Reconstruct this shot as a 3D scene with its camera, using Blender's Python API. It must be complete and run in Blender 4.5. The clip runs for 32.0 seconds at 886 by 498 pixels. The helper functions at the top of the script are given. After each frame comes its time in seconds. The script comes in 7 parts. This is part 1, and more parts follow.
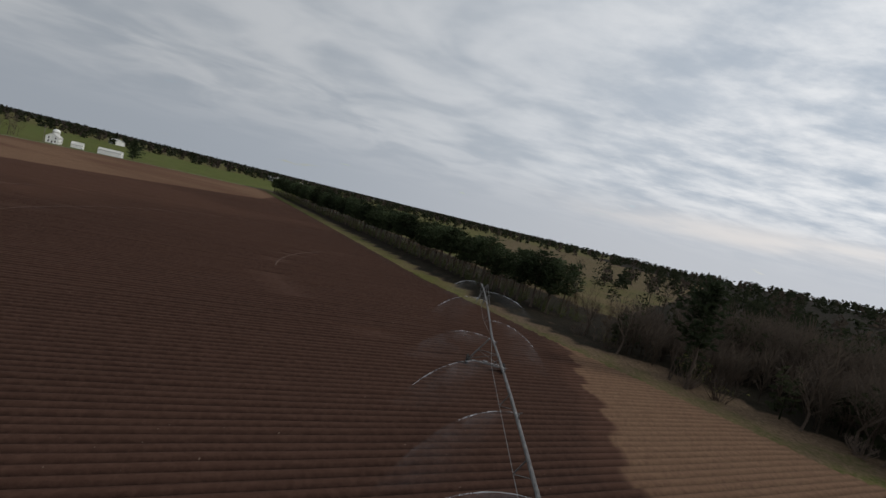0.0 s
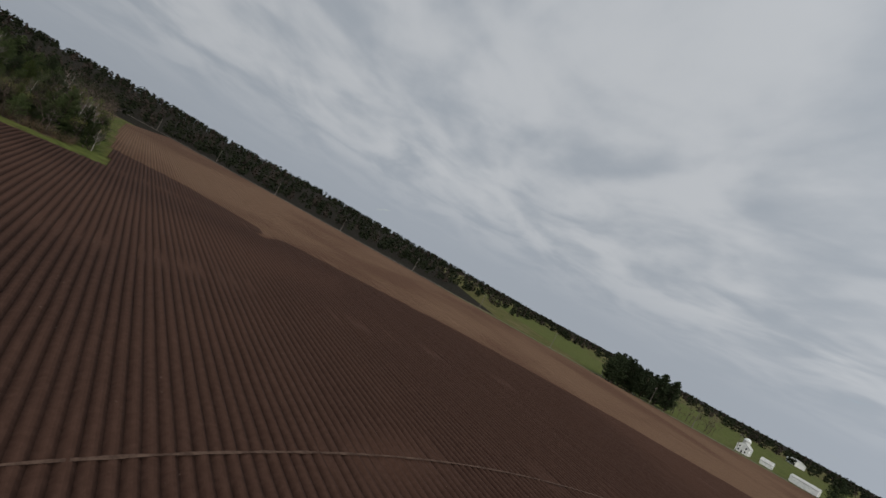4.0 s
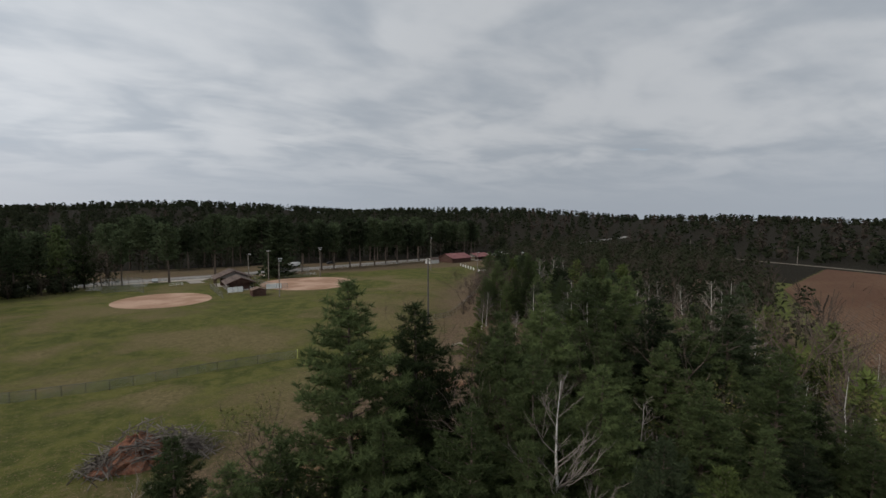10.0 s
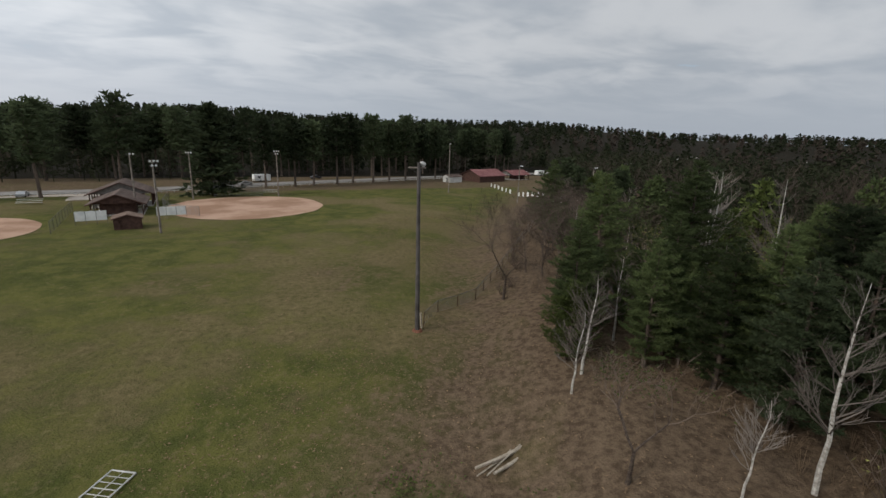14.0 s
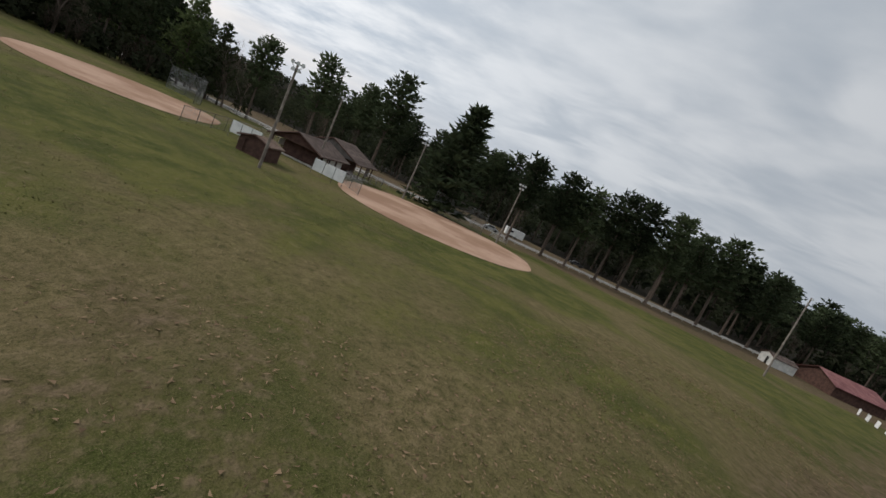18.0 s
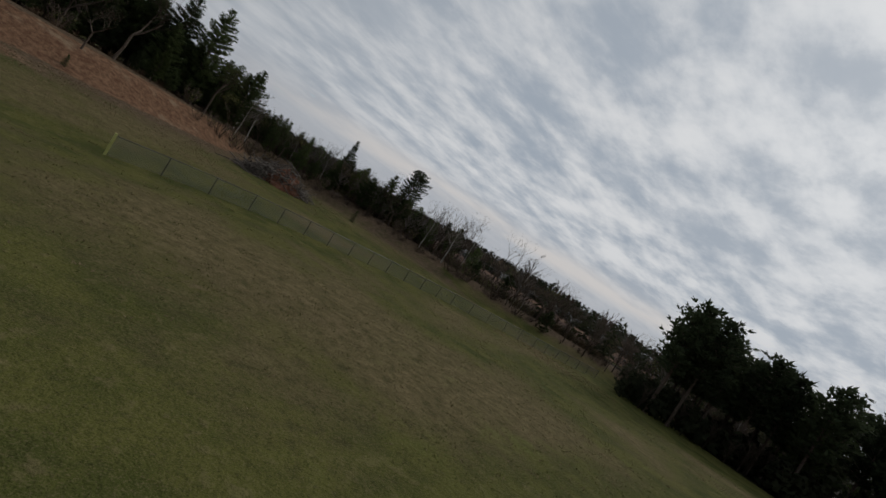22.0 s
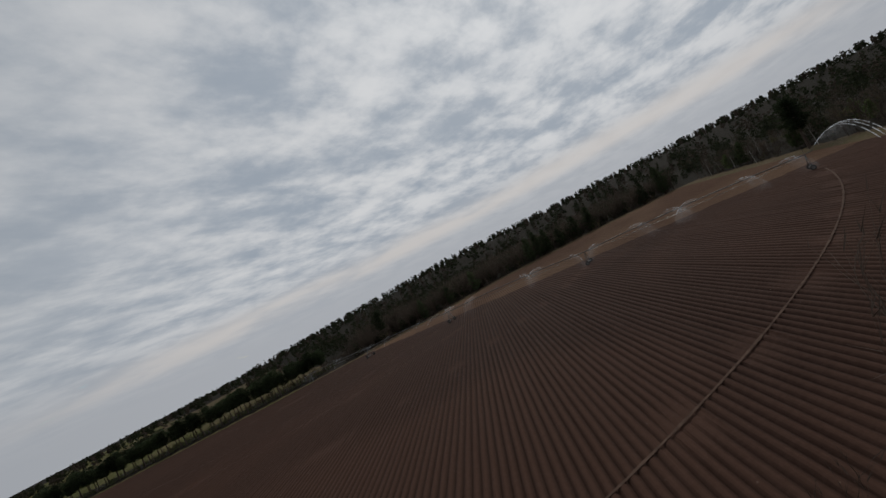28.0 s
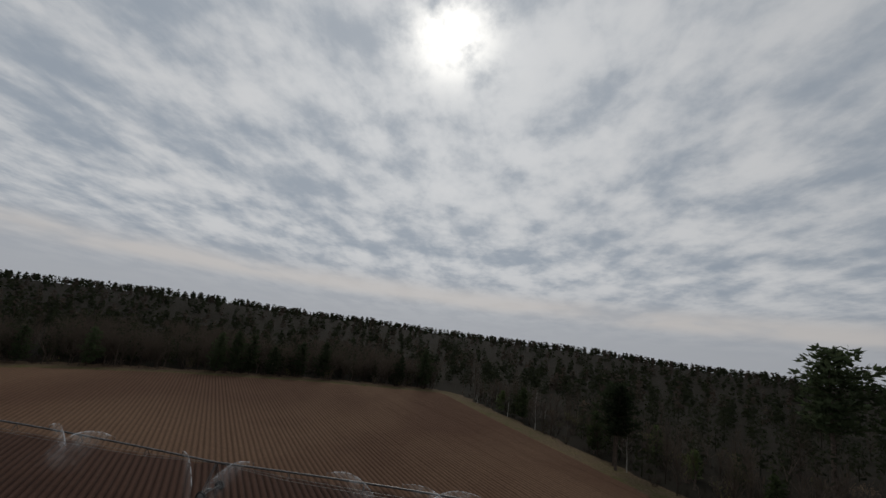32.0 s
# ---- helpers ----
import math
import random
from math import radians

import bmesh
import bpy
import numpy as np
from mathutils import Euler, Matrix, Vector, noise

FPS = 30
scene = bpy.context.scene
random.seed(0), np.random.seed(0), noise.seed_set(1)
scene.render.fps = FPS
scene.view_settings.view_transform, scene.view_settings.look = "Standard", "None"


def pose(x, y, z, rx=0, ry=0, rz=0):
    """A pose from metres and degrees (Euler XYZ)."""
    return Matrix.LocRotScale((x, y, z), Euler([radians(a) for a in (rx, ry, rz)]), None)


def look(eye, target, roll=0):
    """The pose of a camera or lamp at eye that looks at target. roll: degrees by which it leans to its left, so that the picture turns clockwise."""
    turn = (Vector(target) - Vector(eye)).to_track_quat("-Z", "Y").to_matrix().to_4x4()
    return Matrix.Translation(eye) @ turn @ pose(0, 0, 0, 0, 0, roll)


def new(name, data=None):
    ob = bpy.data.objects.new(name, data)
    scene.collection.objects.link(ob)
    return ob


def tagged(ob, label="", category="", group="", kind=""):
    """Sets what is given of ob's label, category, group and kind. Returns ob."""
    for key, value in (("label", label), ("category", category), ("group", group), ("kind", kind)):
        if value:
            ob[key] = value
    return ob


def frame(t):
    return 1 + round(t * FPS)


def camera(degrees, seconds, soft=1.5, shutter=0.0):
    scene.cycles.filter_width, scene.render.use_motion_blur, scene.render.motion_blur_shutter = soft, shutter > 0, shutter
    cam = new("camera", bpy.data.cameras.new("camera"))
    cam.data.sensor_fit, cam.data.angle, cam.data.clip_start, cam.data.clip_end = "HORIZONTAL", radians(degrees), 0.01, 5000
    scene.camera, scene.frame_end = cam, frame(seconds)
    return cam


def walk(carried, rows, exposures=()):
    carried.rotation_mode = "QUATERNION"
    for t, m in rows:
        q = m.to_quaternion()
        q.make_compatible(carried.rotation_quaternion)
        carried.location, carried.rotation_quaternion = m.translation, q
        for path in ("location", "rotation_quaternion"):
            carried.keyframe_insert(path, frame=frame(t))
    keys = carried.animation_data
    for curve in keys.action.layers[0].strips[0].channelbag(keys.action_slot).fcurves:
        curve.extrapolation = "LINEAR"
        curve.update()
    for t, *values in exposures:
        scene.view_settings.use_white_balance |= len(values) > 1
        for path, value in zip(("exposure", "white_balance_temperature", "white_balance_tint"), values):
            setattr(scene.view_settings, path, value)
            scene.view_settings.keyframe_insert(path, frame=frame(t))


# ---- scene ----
# ---------- camera and its flight ----------
cam = camera(90.07, 32.0, soft=1.5)
# seconds, x, y, z, yaw to the left of north, pitch up, lean
PATH = [
    (0, -3.50, -93.33, 16.66, 4.59, -4.56, 13.84),
    (0.5, -4.08, -86.75, 16.20, 11.09, -3.38, 16.59),
    (1, -5.14, -79.90, 15.58, 19.30, -2.62, 17.95),
    (1.5, -7.03, -73.82, 15.44, 28.66, -1.86, 19.55),
    (2, -11.37, -71.82, 15.85, 38.66, -1.18, 22.66),
    (2.5, -18.82, -71.35, 16.08, 49.74, -0.63, 25.44),
    (3, -29.02, -71.43, 15.88, 62.97, 0.01, 26.70),
    (3.5, -40.08, -69.30, 16.03, 73.92, 0.69, 26.57),
    (4, -51.72, -69.59, 16.43, 83.45, 1.39, 28.20),
    (4.5, -63.72, -72.53, 15.60, 94.11, 2.47, 29.80),
    (6.5, -111.53, -88.05, 17.98, 138.58, 3.89, 30.73),
    (7, -121.61, -96.70, 18.66, 147.67, 4.41, 29.60),
    (7.5, -130.55, -107.21, 19.63, 152.51, 4.20, 25.03),
    (8, -138.80, -118.77, 19.80, 153.33, 4.23, 17.25),
    (8.5, -144.78, -131.33, 20.04, 152.38, 3.04, 9.45),
    (9, -150.33, -142.52, 20.38, 152.06, 1.46, 4.55),
    (9.5, -155.78, -152.92, 21.81, 151.60, -0.70, 1.95),
    (10, -161.18, -163.48, 22.39, 151.20, -3.56, 0.30),
    (10.5, -166.92, -172.85, 22.10, 151.81, -5.18, -0.01),
    (11, -172.79, -182.53, 21.69, 152.36, -6.32, 0.77),
    (11.5, -176.98, -189.90, 21.33, 153.14, -7.79, 4.30),
    (12, -181.30, -197.45, 20.16, 154.04, -8.67, 5.31),
    (12.5, -185.37, -204.62, 19.04, 153.73, -10.93, 2.98),
    (13, -188.59, -210.80, 17.89, 154.02, -12.84, 2.17),
    (13.5, -191.23, -216.03, 16.77, 154.51, -13.94, 2.17),
    (15.5, -200.58, -234.15, 11.69, 152.79, -11.92, -0.20),
    (16, -203.51, -239.67, 10.51, 152.52, -10.52, 0.01),
    (16.5, -206.89, -245.45, 9.61, 154.27, -9.37, 4.29),
    (17, -209.89, -251.03, 8.28, 162.79, -9.16, 12.81),
    (17.5, -212.34, -257.18, 8.04, 175.17, -9.89, 19.89),
    (18, -213.43, -263.57, 6.76, 191.13, -8.81, 25.08),
    (18.5, -213.49, -269.67, 5.90, 208.00, -7.35, 28.00),
    (19, -211.81, -275.60, 5.23, 225.79, -5.69, 29.99),
    (19.5, -208.22, -280.79, 4.59, 242.52, -4.57, 30.68),
    (20, -202.99, -284.51, 4.00, 258.95, -3.65, 31.62),
    (20.5, -195.93, -287.41, 3.30, 275.35, -2.38, 32.40),
    (21, -190.87, -287.80, 2.96, 290.69, -0.97, 32.61),
    (21.5, -183.85, -286.99, 4.36, 305.99, -1.03, 33.77),
    (22, -178.00, -283.67, 4.29, 320.05, -1.26, 31.93),
    (22.5, -173.10, -278.89, 4.17, 330.88, -0.30, 27.53),
    (23, -169.26, -272.77, 4.32, 337.02, 2.64, 20.15),
    (23.5, -166.47, -265.20, 5.18, 337.77, 5.69, 11.32),
    (24, -163.64, -257.12, 6.08, 339.65, 6.69, 6.15),
    (24.5, -160.92, -248.27, 7.50, 341.31, 6.81, 3.46),
    (26.5, -150.47, -209.80, 13.28, 327.62, 9.41, -14.10),
    (27, -146.51, -201.02, 15.20, 320.34, 6.64, -19.33),
    (27.5, -141.32, -193.23, 16.82, 312.15, 4.14, -22.98),
    (28, -135.54, -185.88, 18.27, 302.38, 2.69, -27.18),
    (28.5, -128.66, -179.43, 19.39, 291.77, 2.24, -29.99),
    (29, -120.28, -174.34, 19.77, 282.34, 1.73, -29.59),
    (29.5, -111.09, -171.72, 20.05, 273.86, 1.44, -28.70),
    (30, -100.89, -170.09, 20.25, 266.48, 1.01, -26.63),
    (30.5, -90.78, -170.29, 20.36, 262.33, 2.39, -20.67),
    (31, -80.74, -171.05, 21.25, 261.68, 5.08, -11.71),
    (31.5, -69.66, -172.39, 22.09, 266.40, 8.40, -2.20),
    (32, -58.07, -173.98, 23.25, 274.21, 11.21, 7.66),
]


def aim(x, y, z, yaw, pitch, lean):
    a, b = radians(yaw), radians(pitch)
    ahead = Vector((-math.sin(a) * math.cos(b), math.cos(a) * math.cos(b), math.sin(b)))
    return look((x, y, z), Vector((x, y, z)) + ahead * 10, lean)


walk(cam, [(r[0], aim(*r[1:])) for r in PATH],
     exposures=[(0.0, -0.24), (4.5, -0.06), (8.0, 0.0), (13.0, 0.18), (16.5, 0.28), (19.0, -0.08), (20.0, -0.44), (21.0, -0.62), (23.0, -0.68), (27.0, -0.74), (30.0, -0.74), (32.0, -0.86)])

# ---------- sky, sun ----------
SUN_YAW, SUN_ELEV = -83.0, 37.0
sx, sy = -math.sin(radians(SUN_YAW)), math.cos(radians(SUN_YAW))
sun_dir = Vector((sx * math.cos(radians(SUN_ELEV)), sy * math.cos(radians(SUN_ELEV)), math.sin(radians(SUN_ELEV))))
lamp = bpy.data.lights.new("sun", "SUN")
lamp.energy, lamp.angle, lamp.color = 1.5, radians(12), (1.0, 0.94, 0.86)
sun = new("sun", lamp)
sun.matrix_world = look((0, 0, 300), Vector((0, 0, 300)) - sun_dir * 10)


class Nodes:
    """Small helper to wire node trees."""

    def __init__(self, tree):
        self.tree = tree
        tree.nodes.clear()

    def n(self, kind, **props):
        node = self.tree.nodes.new(kind)
        for key, value in props.items():
            if key == "op":
                node.operation = value
            elif key == "blend":
                node.blend_type = value
            elif key == "data":
                node.data_type = value
        return node

    def link(self, a, b):
        self.tree.links.new(a, b)

    def put(self, value, socket):
        if value is None:
            return
        if hasattr(value, "is_output"):
            self.tree.links.new(value, socket)
        else:
            socket.default_value = value

    def math(self, op, a, b=None, c=None, clamp=False):
        node = self.n("ShaderNodeMath", op=op)
        node.use_clamp = clamp
        for value, socket in zip((a, b, c), node.inputs):
            self.put(value, socket)
        return node.outputs[0]

    def vmath(self, op, a, b=None):
        node = self.n("ShaderNodeVectorMath", op=op)
        self.put(a, node.inputs[0])
        self.put(b, node.inputs[1])
        return node.outputs["Value"] if op in ("DOT_PRODUCT", "LENGTH", "DISTANCE") else node.outputs[0]

    def mix(self, fac, a, b, blend="MIX"):
        node = self.n("ShaderNodeMix", data="RGBA", blend=blend)
        self.put(fac, node.inputs[0])
        self.put(a, node.inputs[6])
        self.put(b, node.inputs[7])
        return node.outputs[2]

    def noise(self, vec, scale, detail=4.0, rough=0.55, dist=0.0):
        node = self.n("ShaderNodeTexNoise")
        self.put(vec, node.inputs["Vector"])
        node.inputs["Scale"].default_value = scale
        node.inputs["Detail"].default_value = detail
        node.inputs["Roughness"].default_value = rough
        node.inputs["Distortion"].default_value = dist
        return node.outputs["Fac"]

    def band(self, value, lo, hi, a=0.0, b=1.0, smooth=True):
        node = self.n("ShaderNodeMapRange")
        node.interpolation_type = "SMOOTHSTEP" if smooth else "LINEAR"
        self.put(value, node.inputs[0])
        for k, v in enumerate((lo, hi, a, b)):
            node.inputs[k + 1].default_value = v
        return node.outputs[0]

    def xyz(self, vec):
        node = self.n("ShaderNodeSeparateXYZ")
        self.link(vec, node.inputs[0])
        return node.outputs

    def join(self, x, y, z):
        node = self.n("ShaderNodeCombineXYZ")
        for v, s in zip((x, y, z), node.inputs):
            self.put(v, s)
        return node.outputs[0]

    def scale(self, vec, s):
        return self.vmath("MULTIPLY", vec, s)


world = bpy.data.worlds.new("overcast")
scene.world = world
world.use_nodes = True
w = Nodes(world.node_tree)
sky = w.n("ShaderNodeTexSky")
sky.sky_type, sky.sun_disc = "NISHITA", False
sky.sun_elevation, sky.sun_rotation = radians(SUN_ELEV), math.atan2(sx, sy)
coord = w.n("ShaderNodeTexCoord").outputs["Generated"]
dx, dy, dz = w.xyz(coord)
up = w.math("ADD", w.math("MAXIMUM", dz, 0.0), 0.14)
flat = w.join(w.math("DIVIDE", dx, up), w.math("DIVIDE", dy, up), 0.0)
streak = w.scale(flat, (0.85, 1.0, 1.0))
big = w.noise(streak, 0.95, 3.0, 0.5, 0.2)
mid = w.noise(w.scale(streak, (1.0, 1.25, 1.0)), 3.0, 7.0, 0.56, 0.10)
fine = w.noise(streak, 21.0, 4.0, 0.6, 0.2)
puff = w.math("ADD", w.math("ADD", w.math("MULTIPLY", big, 0.26), w.math("MULTIPLY", mid, 0.66)), w.math("MULTIPLY", fine, 0.08))
near_sun = w.math("MAXIMUM", w.vmath("DOT_PRODUCT", w.vmath("NORMALIZE", coord), tuple(sun_dir)), 0.0)
glow = w.math("POWER", near_sun, 12.0)
disc = w.math("POWER", near_sun, 300.0)
toward = w.math("ADD", w.math("MULTIPLY", dx, sx), w.math("MULTIPLY", dy, sy))
veil = w.math("ADD", w.math("MULTIPLY", w.noise(streak, 1.7, 3.0, 0.5, 0.6), 0.65), w.math("MULTIPLY", puff, 0.35))
soft = w.mix(w.band(veil, 0.36, 0.62), (0.385, 0.425, 0.475, 1), (0.555, 0.58, 0.612, 1))
cell = w.mix(w.band(puff, 0.37, 0.64), (0.335, 0.385, 0.45, 1), (0.67, 0.68, 0.695, 1))
lit = w.mix(w.band(toward, 0.0, 0.8), soft, cell)
far_haze = w.mix(w.band(toward, -0.5, 0.5), (0.385, 0.425, 0.48, 1), (0.42, 0.44, 0.475, 1))
clouds = w.mix(w.band(dz, 0.02, 0.18), far_haze, lit)
rim = w.math("MULTIPLY", w.math("MULTIPLY", w.band(dz, 0.060, 0.085), w.band(dz, 0.125, 0.090)), w.math("MULTIPLY", w.band(toward, 0.1, 0.7), w.band(big, 0.35, 0.55, 0.3, 0.9)))
clouds = w.mix(rim, clouds, (0.60, 0.575, 0.56, 1))
bright = w.mix(w.math("MULTIPLY", w.math("MULTIPLY", glow, 0.75), w.band(puff, 0.40, 0.58, 0.35, 1.0), clamp=True), clouds, (0.80, 0.815, 0.83, 1))
bright = w.mix(w.math("MULTIPLY", w.math("MULTIPLY", disc, w.band(puff, 0.36, 0.54)), 1.8, clamp=True), bright, (1.35, 1.33, 1.28, 1))
gap = w.math("MULTIPLY", w.math("MULTIPLY", w.band(veil, 0.36, 0.31), 0.6), w.band(near_sun, 0.7, 0.3))
nis = w.mix(1.0, sky.outputs[0], (0.10, 0.10, 0.10, 1), "MULTIPLY")
whole = w.mix(gap, bright, nis)
back = w.n("ShaderNodeBackground")
w.link(whole, back.inputs[0])
side = w.math("ADD", w.math("MULTIPLY", dx, sx), w.math("MULTIPLY", dy, sy))
k_side = w.math("MULTIPLY", w.band(side, -0.9, 0.9, 0.90, 1.52), w.band(dy, -0.9, 0.1, 0.90, 1.0))
w.link(k_side, back.inputs[1])
out = w.n("ShaderNodeOutputWorld")
w.link(back.outputs[0], out.inputs[0])

# ---------- materials ----------
def pbr(name, rough=0.9, spec=0.25, metal=0.0):
    m = bpy.data.materials.new(name)
    m.use_nodes = True
    k = Nodes(m.node_tree)
    b = k.n("ShaderNodeBsdfPrincipled")
    b.inputs["Roughness"].default_value = rough
    b.inputs["Specular IOR Level"].default_value = spec
    b.inputs["Metallic"].default_value = metal
    o = k.n("ShaderNodeOutputMaterial")
    k.link(b.outputs[0], o.inputs[0])
    return m, k, b


def bump(k, b, height, strength=0.5, distance=0.05):
    node = k.n("ShaderNodeBump")
    node.inputs["Strength"].default_value = strength
    node.inputs["Distance"].default_value = distance
    k.put(height, node.inputs["Height"])
    k.link(node.outputs[0], b.inputs["Normal"])


def place(k):
    return k.n("ShaderNodeNewGeometry").outputs["Position"]


def rgba(c):
    return (*c, 1)


def two_tone(name, a, c, scale=3.0, rough=0.85, spec=0.25, metal=0.0, fine=40.0, rel=0.3, dist=0.01, local=True, per_object=0.0):
    """A surface whose colour wanders between a and c at two scales."""
    m, k, b = pbr(name, rough, spec, metal)
    vec = k.n("ShaderNodeTexCoord").outputs["Object"] if local else place(k)
    n1, n2 = k.noise(vec, scale, 5), k.noise(vec, fine, 3)
    f = k.math("ADD", k.math("MULTIPLY", n1, 0.7), k.math("MULTIPLY", n2, 0.3))
    col = k.mix(k.band(f, 0.36, 0.64), rgba(a), rgba(c))
    if per_object:
        r = k.n("ShaderNodeObjectInfo").outputs["Random"]
        hsv = k.n("ShaderNodeHueSaturation")
        k.link(k.math("ADD", k.math("MULTIPLY", r, 2 * per_object), 1 - per_object), hsv.inputs["Value"])
        k.link(col, hsv.inputs["Color"])
        col = hsv.outputs[0]
    k.link(col, b.inputs[0])
    bump(k, b, n2, rel, dist)
    return m


def foliage(name, a, c, spread=0.35, thin=0.0):
    m, k, b = pbr(name, 0.85, 0.06)
    r = k.n("ShaderNodeObjectInfo").outputs["Random"]
    isl = k.n("ShaderNodeNewGeometry").outputs["Random Per Island"]
    patch = k.noise(place(k), 0.9, 2)
    f = k.math("ADD", k.math("ADD", k.math("MULTIPLY", isl, 0.4), k.math("MULTIPLY", r, 0.35)), k.math("MULTIPLY", patch, 0.3))
    col = k.mix(k.band(f, 0.2, 0.85, smooth=False), rgba(a), rgba(c))
    hsv = k.n("ShaderNodeHueSaturation")
    k.link(k.math("ADD", k.math("MULTIPLY", r, 2 * spread), 1 - spread), hsv.inputs["Value"])
    k.link(col, hsv.inputs["Color"])
    k.link(hsv.outputs[0], b.inputs[0])
    if thin:
        both, through_ = k.n("ShaderNodeMixShader"), k.n("ShaderNodeBsdfTranslucent")
        both.inputs[0].default_value = thin
        k.link(hsv.outputs[0], through_.inputs[0])
        k.link(b.outputs[0], both.inputs[1])
        k.link(through_.outputs[0], both.inputs[2])
        k.link(both.outputs[0], k.tree.nodes["Material Output"].inputs[0])
    return m


NEEDLE = foliage("pine_needles", (0.038, 0.054, 0.025), (0.098, 0.124, 0.048), 0.35, 0.35)
NEEDLE_DARK = foliage("dark_needles", (0.028, 0.039, 0.021), (0.066, 0.084, 0.042), 0.35, 0.35)
NEEDLE_LIGHT = foliage("young_needles", (0.056, 0.078, 0.025), (0.125, 0.150, 0.046), 0.35, 0.35)
BUDS = foliage("spring_buds", (0.10, 0.10, 0.035), (0.19, 0.18, 0.06))
TWIG = foliage("bare_twigs", (0.058, 0.043, 0.034), (0.120, 0.092, 0.074))
DRY_LEAF = foliage("dry_leaves", (0.12, 0.078, 0.048), (0.30, 0.21, 0.13))
GREY_TWIG = foliage("grey_twigs", (0.10, 0.085, 0.072), (0.19, 0.165, 0.145))
BARK = two_tone("brown_bark", (0.055, 0.042, 0.033), (0.13, 0.10, 0.08), 6.0, 0.95, 0.15, fine=45, rel=0.6, dist=0.03, per_object=0.25)
BIRCH = two_tone("white_bark", (0.24, 0.22, 0.19), (0.50, 0.48, 0.44), 5.0, 0.9, 0.2, fine=30, rel=0.3, dist=0.02)
FAR_WOOD = foliage("far_wood", (0.023, 0.029, 0.016), (0.050, 0.055, 0.029), 0.15, 0.45)
FAR_BARE = foliage("far_bare_wood", (0.037, 0.029, 0.023), (0.072, 0.057, 0.045), 0.2, 0.45)
STEEL = two_tone("galvanised_steel", (0.085, 0.082, 0.08), (0.16, 0.155, 0.15), 2.0, 0.5, 0.4, 0.45, per_object=0.1)
RUBBER = two_tone("black_rubber", (0.015, 0.015, 0.015), (0.035, 0.033, 0.03), 8.0, 0.85)
WOOD_POLE = two_tone("weathered_pole", (0.12, 0.10, 0.085), (0.26, 0.23, 0.20), 1.2, 0.9, 0.2, fine=25, rel=0.5, dist=0.01)
DARK_POLE = two_tone("creosoted_pole", (0.045, 0.040, 0.037), (0.11, 0.10, 0.095), 0.6, 0.9, 0.2, fine=25, rel=0.5, dist=0.01)
BROWN_SIDING = two_tone("brown_siding", (0.050, 0.026, 0.020), (0.095, 0.052, 0.040), 1.5, 0.8, fine=20, local=False)
BROWN_ROOF = two_tone("brown_shingles", (0.075, 0.055, 0.048), (0.14, 0.105, 0.09), 1.2, 0.95, 0.15, fine=14, rel=0.6, dist=0.02, per_object=0.2, local=False)
TAN_ROOF = two_tone("tan_shingles", (0.13, 0.09, 0.072), (0.20, 0.145, 0.115), 1.2, 0.95, 0.15, fine=14, rel=0.6, dist=0.02, local=False)
RED_ROOF = two_tone("red_roof", (0.14, 0.050, 0.050), (0.23, 0.10, 0.095), 0.6, 0.75, 0.3, fine=10, per_object=0.12, local=False)
GREY_BOARD = two_tone("grey_gable_boards", (0.13, 0.12, 0.11), (0.21, 0.19, 0.175), 1.4, 0.9, fine=20, local=False)
WHITE = two_tone("white_paint", (0.62, 0.63, 0.62), (0.80, 0.80, 0.78), 0.9, 0.7, 0.3, fine=15, rel=0.1, local=False)
OFFWHITE = two_tone("chalky_white", (0.42, 0.42, 0.40), (0.58, 0.57, 0.54), 1.0, 0.85, fine=12, local=False)
YELLOW = two_tone("faded_cap", (0.42, 0.42, 0.14), (0.52, 0.52, 0.20), 1.5, 0.6)
DARK = two_tone("dark_opening", (0.008, 0.008, 0.009), (0.018, 0.017, 0.016), 1.0, 0.6)
CONCRETE = two_tone("concrete", (0.34, 0.32, 0.29), (0.48, 0.46, 0.43), 0.8, 0.9, fine=16, local=False)
ASPHALT = two_tone("asphalt", (0.16, 0.15, 0.14), (0.24, 0.225, 0.21), 0.25, 0.9, fine=9, local=False)
DUSTY = two_tone("dusty_road", (0.10, 0.085, 0.065), (0.16, 0.135, 0.10), 0.3, 0.95, fine=11, rel=0.5, local=False)
GRAVEL = two_tone("pale_gravel", (0.28, 0.24, 0.20), (0.42, 0.37, 0.32), 0.3, 0.95, fine=11, rel=0.5, local=False)
RUST = two_tone("rusty_steel", (0.035, 0.022, 0.017), (0.10, 0.055, 0.035), 4.0, 0.85, 0.3, 0.3, fine=30)
DEADWOOD = two_tone("dead_wood", (0.07, 0.058, 0.05), (0.20, 0.175, 0.155), 3.0, 0.95, fine=30, rel=0.5, dist=0.02)
CUT_LOG = two_tone("pale_cut_log", (0.26, 0.22, 0.17), (0.42, 0.37, 0.30), 3.0, 0.9, fine=24)
RED_SOIL = two_tone("red_brown_soil", (0.13, 0.055, 0.035), (0.26, 0.13, 0.085), 1.6, 0.97, 0.1, fine=9, rel=0.9, dist=0.08, local=False)
CAR_SILVER = two_tone("silver_car_paint", (0.36, 0.37, 0.38), (0.42, 0.43, 0.44), 1.0, 0.3, 0.5, 0.4, rel=0.0)
CAR_DARK = two_tone("dark_car_paint", (0.03, 0.03, 0.035), (0.05, 0.05, 0.055), 1.0, 0.3, 0.5, 0.2, rel=0.0)


